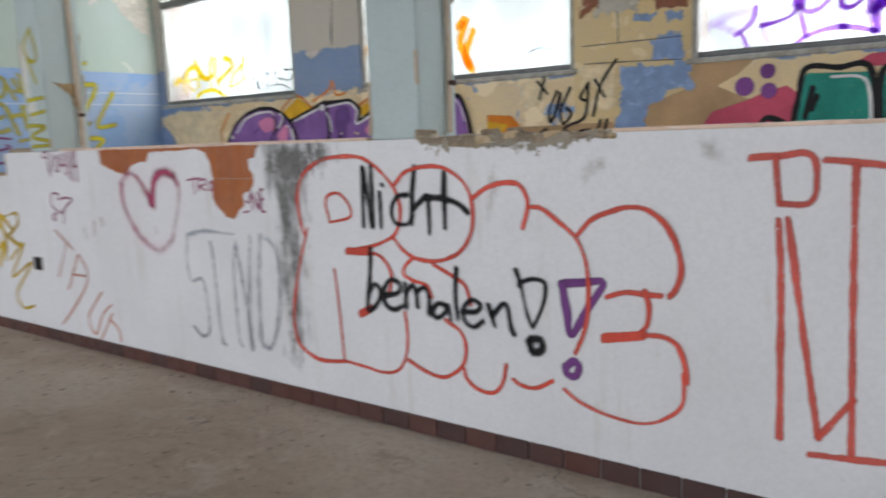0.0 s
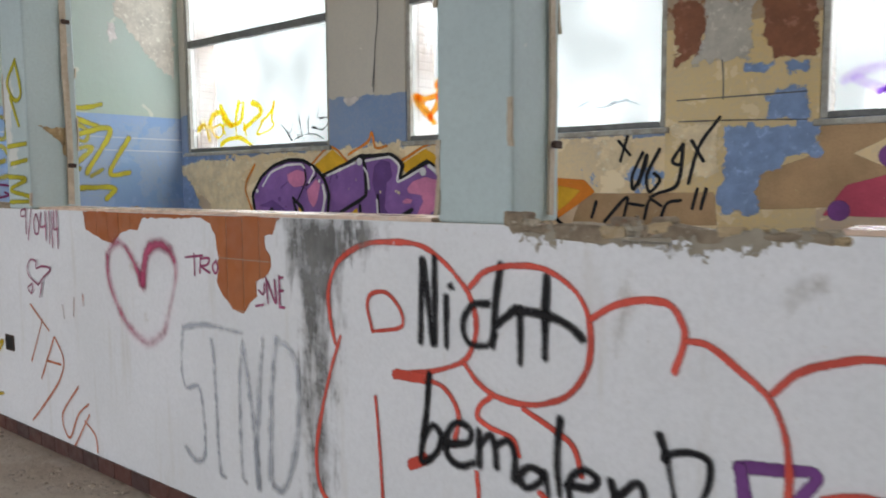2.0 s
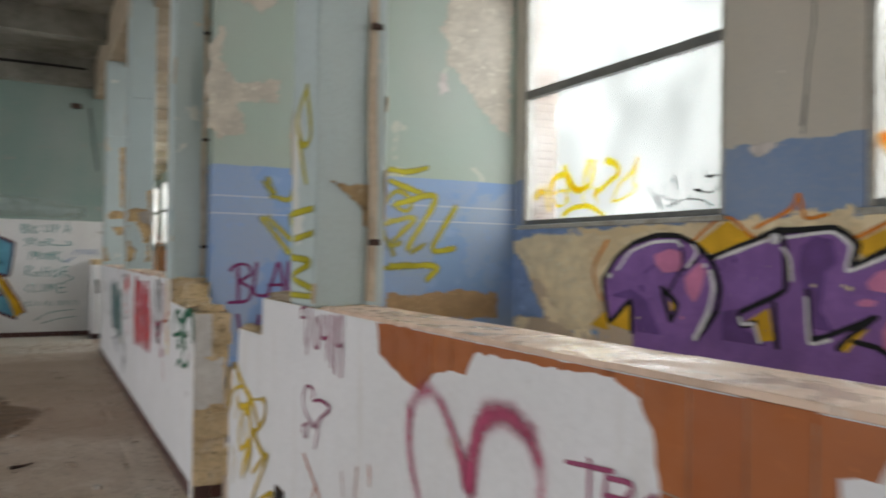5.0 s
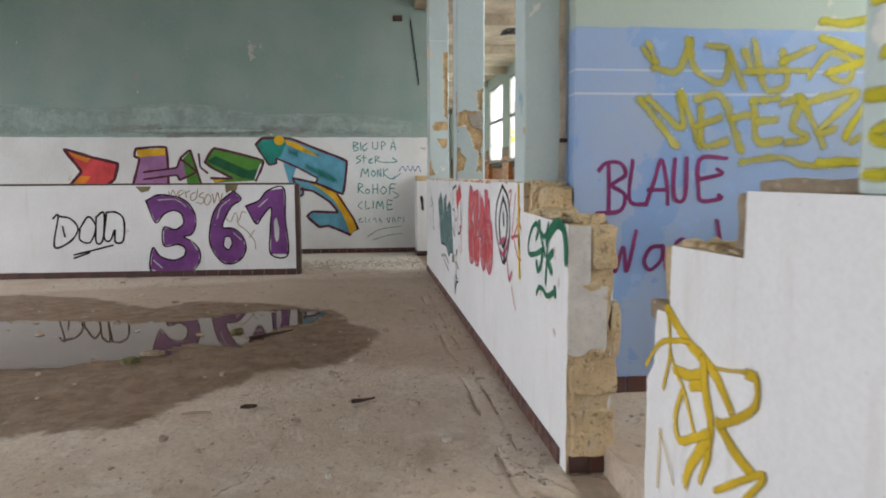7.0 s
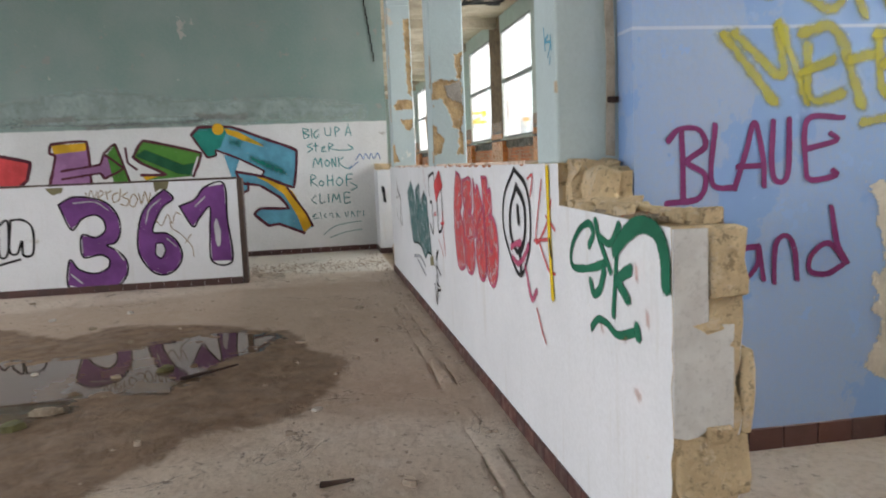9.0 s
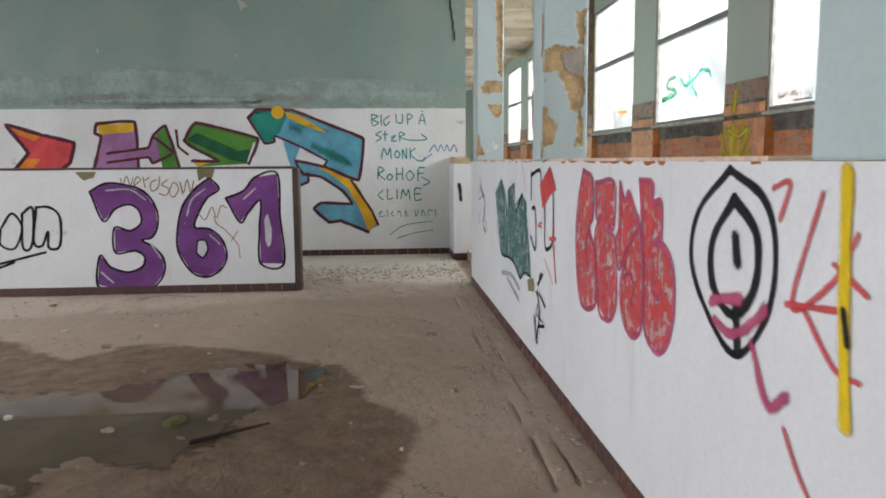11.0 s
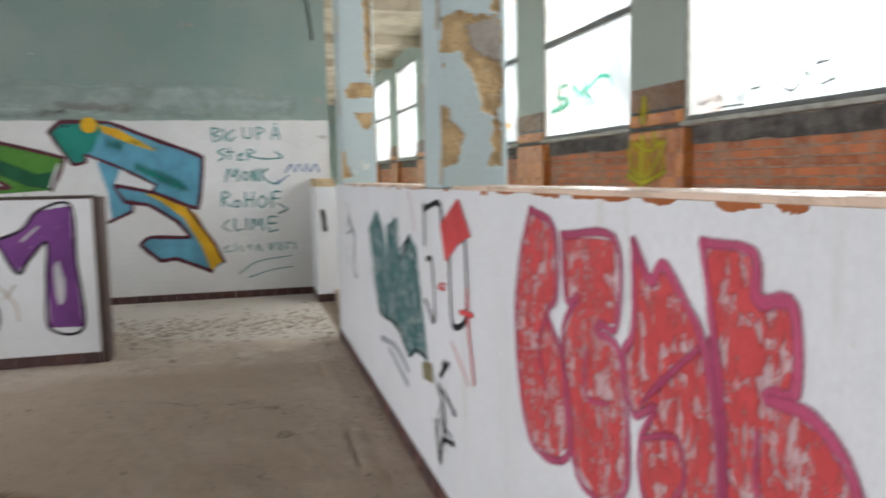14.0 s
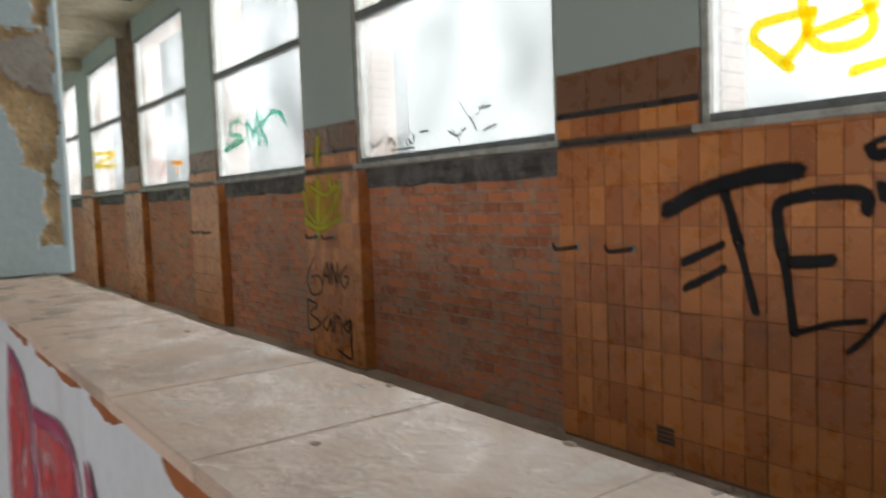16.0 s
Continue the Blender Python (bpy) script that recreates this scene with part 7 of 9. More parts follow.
strokes(g, "line", GLASSV, 0.0575, [[(-1.371, 2.15), (-1.252, 2.171), (-1.158, 2.205), (-1.123, 2.259)], [(-0.847, 2.361), (-0.84, 2.229), (-0.762, 2.222), (-0.692, 2.291), (-0.617, 2.38)], [(-0.451, 2.105), (-0.412, 2.134)], [(-0.839, 2.089), (-0.805, 2.083)], [(-0.657, 2.046), (-0.628, 2.033)]], soft=0.5, fade=(1.0, 0.6))
strokes(g, "line", GLASSV, 0.115, [[(-1.162, 2.372), (-1.118, 2.345), (-1.116, 2.262)], [(-0.646, 2.179), (-0.536, 2.272)]], soft=0.5)
strokes(g, "line", GLASSP, 0.1265, [[(-0.552, 2.259), (-0.428, 2.331), (-0.444, 2.417), (-0.477, 2.462)], [(-0.436, 2.122), (-0.377, 2.19), (-0.354, 2.24)]], soft=0.5)
strokes(g, "line", GLASSP, 0.092, [[(-0.635, 2.185), (-0.435, 2.315)], [(-0.655, 2.34), (-0.625, 2.055)], [(-0.335, 2.305), (-0.45, 2.095), (-0.195, 2.165)]], soft=0.5, thin=0.1)

g = graffiti("faint grey scribble on the window glass", "G")
strokes(g, "line", GREY, 0.03, [[(-3.565, 2.14), (-3.45, 2.185), (-3.375, 2.13), (-3.24, 2.16)], [(-3.31, 2.155), (-3.175, 2.17), (-3.065, 2.14)]], soft=0.8, thin=0.4)

g = graffiti("green spray tag on the window glass", "G")
strokes(g, "letter", GLASSG, 0.097, [[(-18.085, 2.62), (-18.335, 2.6), (-18.395, 2.485), (-18.095, 2.44), (-18.17, 2.35), (-18.595, 2.31)], [(-17.915, 2.56), (-17.875, 2.33)], [(-17.88, 2.575), (-17.705, 2.455), (-17.585, 2.655), (-17.6, 2.31)], [(-17.48, 2.605), (-17.54, 2.305)], [(-17.22, 2.615), (-17.485, 2.47), (-17.34, 2.29)], [(-17.22, 2.615), (-16.98, 2.57), (-16.9, 2.46)]], soft=0.9)
strokes(g, "mist", GLASSG, 0.138, [[(-18.595, 2.325), (-18.255, 2.37), (-17.995, 2.385)], [(-17.74, 2.4), (-17.545, 2.51)]], soft=0.9, thin=0.3)

g = graffiti("thin grey scribbles on the window glass", "G")
strokes(g, "line", SOOT, 0.02, [[(-15.23, 2.16), (-15.14, 2.09), (-15, 2.175), (-14.92, 2.095), (-14.67, 2.17), (-14.59, 2.095)], [(-14.115, 2.145), (-14.005, 2.03)], [(-14.01, 2.32), (-13.875, 2.185), (-13.7, 2.315)]], soft=0.8, thin=0.3)
strokes(g, "line", SOOT, 0.026, [[(-15.258, 2.131), (-15.185, 2.087), (-15.049, 2.144)], [(-14.989, 2.092), (-14.918, 2.134), (-14.869, 2.074)], [(-14.794, 2.078), (-14.792, 2.134)], [(-14.704, 2.072), (-14.671, 2.115), (-14.625, 2.066), (-14.576, 2.135)], [(-14.514, 2.148), (-14.394, 2.151)], [(-14.921, 2.04), (-14.594, 2.037)], [(-14.152, 2.126), (-14.052, 2.08), (-13.952, 2.129)], [(-13.887, 2.193), (-13.826, 2.098)], [(-13.792, 2.247), (-13.671, 2.25)], [(-13.752, 2.092), (-13.615, 2.119)]], soft=0.5)

g = graffiti("yellow spray tag on the near window glass", "G")
strokes(g, "line", YELG, 0.062, [[(-11.465, 2.4), (-11.595, 2.4), (-11.72, 2.39), (-11.755, 2.33), (-11.72, 2.295), (-11.575, 2.165)], [(-11.515, 2.46), (-11.505, 2.305), (-11.595, 2.195)], [(-11.505, 2.305), (-11.32, 2.33), (-11.205, 2.37)], [(-11.465, 2.4), (-11.49, 2.305), (-11.415, 2.23), (-11.275, 2.225), (-11.215, 2.285), (-11.24, 2.395)], [(-11.295, 2.11), (-11.165, 2.13)]], soft=0.4)

g = graffiti("small coloured tags on the far window glass", "G")
strokes(g, "line", SCAR, 0.06, [[(-21.93, 2.325), (-21.88, 2.18), (-21.395, 2.385), (-21.265, 2.15), (-20.965, 2.32)]], soft=0.8)
strokes(g, "line", GLASSO, 0.114, [[(-20.69, 2.285), (-20.22, 2.26)], [(-20.48, 2.275), (-20.435, 2.125)]], soft=0.8)
strokes(g, "line", YELG, 0.116, [[(-25.55, 2.75), (-23.855, 2.635), (-25.47, 2.515), (-23.835, 2.43)]], soft=0.8)

g = graffiti("green spray tag on the white low wall end", "P")
strokes(g, "line", GREEN, 0.04, [[(-8.545, 1.125), (-8.5, 1.175), (-8.545, 1.21), (-8.665, 1.17), (-8.75, 1.08), (-8.725, 1.02), (-8.55, 1.035), (-8.385, 1.075)], [(-8.475, 1.225), (-8.435, 1.155), (-8.335, 1.05)], [(-8.435, 1.165), (-8.33, 1.155), (-8.255, 1.225), (-8.275, 1.135), (-8.315, 0.9)], [(-8.53, 0.81), (-8.46, 0.855), (-8.375, 0.855), (-8.275, 0.835), (-8.115, 0.88)]], soft=0.3)
strokes(g, "line", GREEN, 0.055, [[(-8.535, 0.99), (-8.505, 0.945), (-8.44, 0.97), (-8.395, 1.045)], [(-8.255, 1.045), (-8.165, 1.08)], [(-8.28, 1.03), (-8.185, 0.975)], [(-8.115, 0.895), (-8.105, 0.865)]], soft=0.3)
strokes(g, "line", GREEN, 0.075, [[(-8.295, 1.13), (-8.185, 1.205), (-8.07, 1.24), (-7.965, 1.225), (-7.915, 1.165), (-7.905, 1.065)]], soft=0.25)

g = graffiti("black spray-painted target rings with pink scribbles", "P")
strokes(g, "ring", BLK, 0.035, [[(-9.615, 1.415), (-9.83, 1.275), (-9.87, 1.1), (-9.715, 0.94), (-9.535, 0.87), (-9.375, 1.01), (-9.335, 1.19), (-9.405, 1.335), (-9.615, 1.415)]], soft=0.4)
strokes(g, "ring", BLK, 0.05, [[(-9.58, 1.33), (-9.715, 1.195), (-9.705, 1.055), (-9.57, 0.985), (-9.445, 1.08), (-9.44, 1.235), (-9.58, 1.33)]], soft=0.4)
strokes(g, "ring", BLK, 0.07, [[(-9.565, 1.215), (-9.55, 1.15)], [(-9.545, 1.015), (-9.525, 0.885)]], soft=0.5)
strokes(g, "line", PINK, 0.06, [[(-9.71, 1), (-9.61, 1.025), (-9.52, 1.04)], [(-9.685, 0.945), (-9.575, 0.925), (-9.465, 0.97), (-9.375, 1.035)], [(-9.44, 0.925), (-9.345, 0.78), (-9.25, 0.835)]], soft=0.6, thin=0.2)
strokes(g, "line", SCAR, 0.025, [[(-9.36, 1.37), (-9.28, 1.385), (-9.32, 1.29)], [(-9.135, 1.365), (-9.245, 1.075), (-9.08, 1.16), (-8.995, 1.28)], [(-9.195, 1.08), (-9.06, 0.965), (-8.96, 0.955)], [(-9.08, 1.205), (-8.95, 1.15)], [(-9.255, 0.745), (-9.185, 0.66), (-9.12, 0.605)], [(-9.27, 1.075), (-9.05, 1.1)]], soft=0.6, thin=0.25)
strokes(g, "line", YEL, 0.058, [[(-9.045, 1.42), (-9.03, 1.12), (-9.005, 0.845)]], soft=0.5)
strokes(g, "line", BLK, 0.03, [[(-9.03, 1.105), (-9.01, 1.03)]], soft=0.5)

g = graffiti("pink and red scrubbed bubble letters on the white low wall", "P")
scrubbed(g, "letter_fill", SCAR, [(-11.245, 1.395), (-11.075, 1.345), (-11.06, 1.17), (-11.12, 1.105), (-11.01, 0.99), (-10.975, 0.78), (-11.08, 0.7), (-11.25, 0.695), (-11.34, 0.82), (-11.375, 1.055), (-11.33, 1.25)])
scrubbed(g, "letter_fill", SCAR, [(-11.02, 1.335), (-10.73, 1.345), (-10.72, 1.15), (-10.79, 1.14), (-10.82, 1.115), (-10.705, 1.085), (-10.665, 0.84), (-10.715, 0.74), (-10.825, 0.7), (-10.95, 0.745), (-11.02, 1.06), (-10.925, 1.18), (-10.995, 1.17)])
scrubbed(g, "letter_fill", SCAR, [(-10.645, 1.35), (-10.575, 1.27), (-10.525, 1.31), (-10.43, 1.23), (-10.39, 1.18), (-10.345, 1.035), (-10.335, 0.795), (-10.415, 0.715), (-10.53, 0.725), (-10.61, 0.825), (-10.61, 0.925), (-10.555, 1.01), (-10.645, 0.97), (-10.69, 1.085), (-10.645, 1.155)])
scrubbed(g, "letter_fill", SCAR, [(-10.395, 1.365), (-10.255, 1.36), (-10.24, 1.285), (-10.16, 1.285), (-10.15, 1.155), (-10.2, 1.14), (-10.215, 1.125), (-10.11, 1.125), (-10.03, 1.055), (-10.01, 0.92), (-10.045, 0.795), (-10.14, 0.715), (-10.26, 0.735), (-10.315, 0.82), (-10.325, 1.04)])
strokes(g, "letter_outline", PINK, 0.036, [[(-11.245, 1.395), (-11.075, 1.345), (-11.06, 1.17), (-11.12, 1.105), (-11.01, 0.99), (-10.975, 0.78), (-11.08, 0.7), (-11.25, 0.695), (-11.34, 0.82), (-11.375, 1.055), (-11.33, 1.25), (-11.245, 1.395)]], soft=0.7, thin=0.14)
strokes(g, "letter_outline", PINK, 0.036, [[(-11.02, 1.335), (-10.73, 1.345), (-10.72, 1.15), (-10.79, 1.14), (-10.82, 1.115), (-10.705, 1.085), (-10.665, 0.84), (-10.715, 0.74), (-10.825, 0.7), (-10.95, 0.745), (-11.02, 1.06), (-10.925, 1.18), (-10.995, 1.17), (-11.02, 1.335)]], soft=0.7, thin=0.14)
strokes(g, "letter_outline", PINK, 0.036, [[(-10.645, 1.35), (-10.575, 1.27), (-10.525, 1.31), (-10.43, 1.23), (-10.39, 1.18), (-10.345, 1.035), (-10.335, 0.795), (-10.415, 0.715), (-10.53, 0.725), (-10.61, 0.825), (-10.61, 0.925), (-10.555, 1.01), (-10.645, 0.97), (-10.69, 1.085), (-10.645, 1.155), (-10.645, 1.35)]], soft=0.7, thin=0.14)
strokes(g, "letter_outline", PINK, 0.036, [[(-10.395, 1.365), (-10.255, 1.36), (-10.24, 1.285), (-10.16, 1.285), (-10.15, 1.155), (-10.2, 1.14), (-10.215, 1.125), (-10.11, 1.125), (-10.03, 1.055), (-10.01, 0.92), (-10.045, 0.795), (-10.14, 0.715), (-10.26, 0.735), (-10.315, 0.82), (-10.325, 1.04), (-10.395, 1.365)]], soft=0.7, thin=0.14)
strokes(g, "letter_outline", PINK, 0.026, [[(-10.6, 0.93), (-10.475, 0.97), (-10.445, 0.9), (-10.48, 0.84)], [(-10.235, 1.06), (-10.23, 0.955), (-10.17, 0.92), (-10.13, 0.96)], [(-10.37, 1.19), (-10.33, 1.015), (-10.315, 0.82)], [(-11.12, 1.105), (-11.185, 1.005), (-11.13, 0.89)], [(-10.875, 1.055), (-10.875, 0.945), (-10.76, 0.955)], [(-10.405, 1.165), (-10.515, 1.08), (-10.61, 1)]], soft=0.8, thin=0.2)

g = graffiti("dark teal jagged letters on the white low wall", "P")
scrubbed(g, "letter_fill", DTEAL, [(-14.265, 1.15), (-13.93, 1.295), (-13.69, 1.185), (-13.555, 0.995), (-13.595, 1.21), (-13.265, 1.28), (-13.195, 1.065), (-12.965, 1.205), (-12.775, 1.15), (-12.695, 0.905), (-12.58, 0.625), (-12.87, 0.6), (-13.02, 0.535), (-13.21, 0.63), (-13.5, 0.64), (-13.93, 0.615), (-14.1, 0.9)])
strokes(g, "letter_outline", BLK, 0.03, [[(-14.17, 0.89), (-13.89, 0.645), (-13.5, 0.65), (-13.265, 0.63), (-13.01, 0.555), (-12.83, 0.625), (-12.595, 0.625)], [(-13.555, 0.995), (-13.475, 1.215)], [(-13.19, 1.045), (-12.92, 1.2)]], soft=0.6, thin=0.3)
area(g, "paint_patch", OLIVE, [(-12.72, 0.595), (-12.515, 0.635), (-12.47, 0.54), (-12.69, 0.51)])

g = graffiti("black and red thin scribbled letters on the white low wall", "P")
strokes(g, "letter", BLK, 0.035, [[(-15.33, 1.175), (-14.965, 1.015), (-15.09, 0.8), (-14.915, 0.725)], [(-12.6, 1.345), (-12.32, 1.38), (-12.27, 1.29)], [(-12.6, 1.365), (-12.6, 1.18)], [(-12.565, 1.115), (-12.46, 1.105), (-12.44, 0.845), (-12.61, 0.915)], [(-12.165, 1.325), (-12.16, 1.09), (-12.13, 0.89), (-11.935, 0.95), (-11.92, 1.17), (-11.98, 1.325), (-12.145, 1.33)]], soft=0.4, thin=0.1)
strokes(g, "letter", BLK, 0.03, [[(-12.375, 0.57), (-12.29, 0.43), (-12.385, 0.245)], [(-12.31, 0.56), (-12.125, 0.505)], [(-12.445, 0.375), (-12.38, 0.205), (-12.335, 0.32), (-12.15, 0.37)], [(-12.27, 0.7), (-12.33, 0.615)], [(-12.205, 0.705), (-12.355, 0.615)]], soft=0.4)
strokes(g, "letter", GREY, 0.053, [[(-13.86, 0.475), (-13.38, 0.52), (-13.03, 0.465)], [(-13.575, 0.465), (-13.05, 0.38)]], soft=0.8)
area(g, "letter_fill", SCAR, [(-12.305, 1.29), (-12.005, 1.415), (-11.84, 1.27), (-12.025, 1.22), (-12.225, 1.13)], thin=0.1)
strokes(g, "line", SCAR, 0.03, [[(-11.9, 1.065), (-11.9, 0.925), (-11.83, 0.715)], [(-12.005, 0.96), (-11.835, 0.975)], [(-12.345, 1.015), (-12.25, 1.015)]], soft=0.6)

g = graffiti("purple numerals 361 with black outlines and white shine", "I")
area(g, "numeral", PUR, [(-1.385, 1.145), (-1.215, 1.23), (-1.01, 1.215), (-0.805, 1.135), (-0.685, 0.95), (-0.68, 0.76), (-0.75, 0.63), (-0.855, 0.6), (-0.73, 0.52), (-0.63, 0.385), (-0.64, 0.22), (-0.75, 0.085), (-0.985, 0.05), (-1.22, 0.075), (-1.365, 0.12), (-1.315, 0.435), (-1.21, 0.31), (-1.03, 0.25), (-0.87, 0.305), (-0.84, 0.415), (-0.94, 0.485), (-1.15, 0.47), (-1.145, 0.74), (-0.98, 0.71), (-0.86, 0.79), (-0.87, 0.925), (-0.97, 0.995), (-1.125, 0.95), (-1.26, 0.82)], soft=0.15)
strokes(g, "outline", BLK, 0.028, [[(-1.385, 1.145), (-1.215, 1.23), (-1.01, 1.215), (-0.805, 1.135), (-0.685, 0.95), (-0.68, 0.76), (-0.75, 0.63), (-0.855, 0.6), (-0.73, 0.52), (-0.63, 0.385), (-0.64, 0.22), (-0.75, 0.085), (-0.985, 0.05), (-1.22, 0.075), (-1.365, 0.12), (-1.315, 0.435), (-1.21, 0.31), (-1.03, 0.25), (-0.87, 0.305), (-0.84, 0.415), (-0.94, 0.485), (-1.15, 0.47), (-1.145, 0.74), (-0.98, 0.71), (-0.86, 0.79), (-0.87, 0.925), (-0.97, 0.995), (-1.125, 0.95), (-1.26, 0.82), (-1.385, 1.14)]], soft=0.3)
area(g, "numeral", PUR, [(-0.1, 1.285), (0, 1.16), (-0.135, 1.055), (-0.245, 0.87), (-0.275, 0.735), (-0.12, 0.715), (0.01, 0.595), (0.055, 0.405), (-0.03, 0.245), (-0.19, 0.175), (-0.345, 0.245), (-0.47, 0.465), (-0.47, 0.71), (-0.4, 0.975), (-0.26, 1.16)], soft=0.15)
strokes(g, "outline", BLK, 0.028, [[(-0.1, 1.285), (0, 1.16), (-0.135, 1.055), (-0.245, 0.87), (-0.275, 0.735), (-0.12, 0.715), (0.01, 0.595), (0.055, 0.405), (-0.03, 0.245), (-0.19, 0.175), (-0.345, 0.245), (-0.47, 0.465), (-0.47, 0.71), (-0.4, 0.975), (-0.26, 1.16), (-0.105, 1.28)]], soft=0.3)
area(g, "highlight", WHT, [(-0.255, 0.59), (-0.175, 0.585), (-0.15, 0.49), (-0.205, 0.395), (-0.27, 0.45)], soft=0.1)
strokes(g, "outline", BLK, 0.02, [[(-0.255, 0.59), (-0.175, 0.585), (-0.15, 0.49), (-0.205, 0.395), (-0.27, 0.45), (-0.255, 0.58)]], soft=0.3)
area(g, "numeral", PUR, [(0.065, 1.055), (0.265, 1.135), (0.4, 1.285), (0.64, 1.32), (0.655, 0.865), (0.68, 0.31), (0.425, 0.32), (0.425, 0.705), (0.445, 1.025), (0.31, 0.895), (0.215, 0.785)], soft=0.15)
strokes(g, "outline", BLK, 0.028, [[(0.065, 1.055), (0.265, 1.135), (0.4, 1.285), (0.64, 1.32), (0.655, 0.865), (0.68, 0.31), (0.425, 0.32), (0.425, 0.705), (0.445, 1.025), (0.31, 0.895), (0.215, 0.785), (0.07, 1.05)]], soft=0.3)
area(g, "highlight", WHT, [(0.52, 0.905), (0.57, 0.705), (0.555, 0.54), (0.51, 0.475), (0.475, 0.595), (0.475, 0.81)], soft=0.6, thin=0.2)
strokes(g, "highlight", WHT, 0.03, [[(-1.21, 1.155), (-0.96, 1.16), (-0.8, 1.05)], [(-0.755, 0.55), (-0.665, 0.4)], [(-1.315, 0.255), (-1.19, 0.135)], [(-0.36, 0.86), (-0.3, 1.04), (-0.155, 1.16)], [(-0.12, 0.65), (-0.015, 0.545)], [(0.26, 1.04), (0.395, 1.16)]], soft=0.9, thin=0.25)

g = graffiti("black outlined small bubble letters on the cross partition", "I")
strokes(g, "letter", BLK, 0.038, [[(-2.72, 0.895), (-2.645, 0.93), (-2.72, 0.48), (-2.5, 0.545), (-2.375, 0.73), (-2.47, 0.885), (-2.645, 0.93)], [(-2.335, 0.765), (-2.215, 0.915), (-2.12, 0.76), (-2.21, 0.535), (-2.355, 0.575), (-2.345, 0.745)], [(-2.11, 0.91), (-1.995, 0.965), (-2.03, 0.565), (-2.125, 0.545), (-2.11, 0.895)], [(-2.445, 0.35), (-1.89, 0.485)], [(-2.45, 0.3), (-2.225, 0.38)]], soft=0.5)
strokes(g, "letter", BLK, 0.038, [[(-1.96, 0.98), (-1.815, 0.975), (-1.715, 0.86), (-1.735, 0.555), (-1.85, 0.535), (-1.85, 0.71), (-1.92, 0.56), (-2.005, 0.6), (-1.96, 0.965)], [(-2.59, 0.775), (-2.565, 0.625)]], soft=0.5)

g = graffiti("thin ochre handwriting on the cross partition", "I")
strokes(g, "handwriting", OCHRE, 0.016, [[(-1.05, 1.28), (-1.03, 1.205), (-0.985, 1.305), (-0.95, 1.205), (-0.915, 1.29)], [(-0.9, 1.215), (-0.84, 1.26), (-0.875, 1.3), (-0.91, 1.215), (-0.855, 1.175)], [(-0.81, 1.29), (-0.795, 1.185)], [(-0.79, 1.26), (-0.74, 1.295)], [(-0.67, 1.265), (-0.73, 1.23), (-0.725, 1.145), (-0.655, 1.18), (-0.63, 1.305)]], soft=0.5)
strokes(g, "handwriting", OCHRE, 0.016, [[(-0.645, 1.115), (-0.57, 1.095), (-0.545, 1.17), (-0.615, 1.21), (-0.55, 1.265)], [(-0.505, 1.215), (-0.535, 1.12), (-0.49, 1.075), (-0.435, 1.165), (-0.475, 1.235), (-0.505, 1.215)], [(-0.395, 1.1), (-0.415, 1.24), (-0.385, 1.12), (-0.34, 1.26), (-0.305, 1.125), (-0.27, 1.25)]], soft=0.5)
strokes(g, "handwriting", OCHRE, 0.014, [[(-0.24, 0.9), (-0.165, 0.82), (-0.085, 0.955), (-0.04, 0.84), (0.015, 0.97), (0.075, 0.95)], [(-0.065, 0.85), (-0.04, 0.77), (0.035, 0.715), (0.11, 0.635), (0.185, 0.525), (0.2, 0.39)], [(0.19, 0.69), (0.11, 0.58)]], soft=0.5, thin=0.1)
area(g, "paint_patch", OLIVE, [(-0.235, 1.385), (-0.03, 1.385), (-0.065, 1.27), (-0.15, 1.285), (-0.22, 1.24)])
area(g, "paint_patch", OLIVE, [(-1.54, 1.36), (-1.3, 1.36), (-1.325, 1.295), (-1.44, 1.26)])

g = graffiti("red and orange graffiti letter on the end wall", "F")
area(g, "letter_fill", SCAR, [(-3.71, 2.025), (-2.755, 1.755), (-2.825, 1.465), (-3.075, 1.275), (-3.73, 1.25), (-3.42, 1.63)])
area(g, "letter_fill", FLAME, [(-3.665, 2), (-3.215, 1.865), (-3.315, 1.77), (-3.54, 1.875)])
area(g, "letter_fill", FLAME, [(-3.71, 1.295), (-3.475, 1.535), (-3.24, 1.525), (-3.45, 1.26)])
strokes(g, "letter_outline", BURG, 0.07, [[(-3.73, 1.25), (-3.42, 1.61), (-3.71, 2.025), (-3.215, 1.875), (-2.755, 1.755), (-2.825, 1.465), (-3.075, 1.275)]], soft=0.3, curl=0.25)

g = graffiti("lilac and yellow graffiti letters on the end wall", "F")
area(g, "letter_fill", LILAC, [(-2.41, 2.02), (-1.86, 2.045), (-1.84, 1.31), (-2.505, 1.31), (-2.36, 1.835)])
area(g, "letter_fill", AMBER, [(-2.41, 2.02), (-1.86, 2.045), (-1.88, 1.91), (-2.38, 1.87)])
strokes(g, "letter_outline", BURG, 0.06, [[(-2.505, 1.31), (-2.36, 1.835), (-2.445, 1.895), (-2.41, 2.035), (-1.86, 2.06), (-1.84, 1.31)]], soft=0.3, curl=0.25)
area(g, "letter_fill", LILAC, [(-2.285, 1.595), (-1.69, 1.675), (-1.61, 1.84), (-1.32, 1.6), (-1.625, 1.445), (-1.695, 1.535), (-2.29, 1.46)])
area(g, "letter_fill", LEAF, [(-1.57, 1.84), (-1.42, 2.005), (-1.255, 1.385), (-1.485, 1.31)])
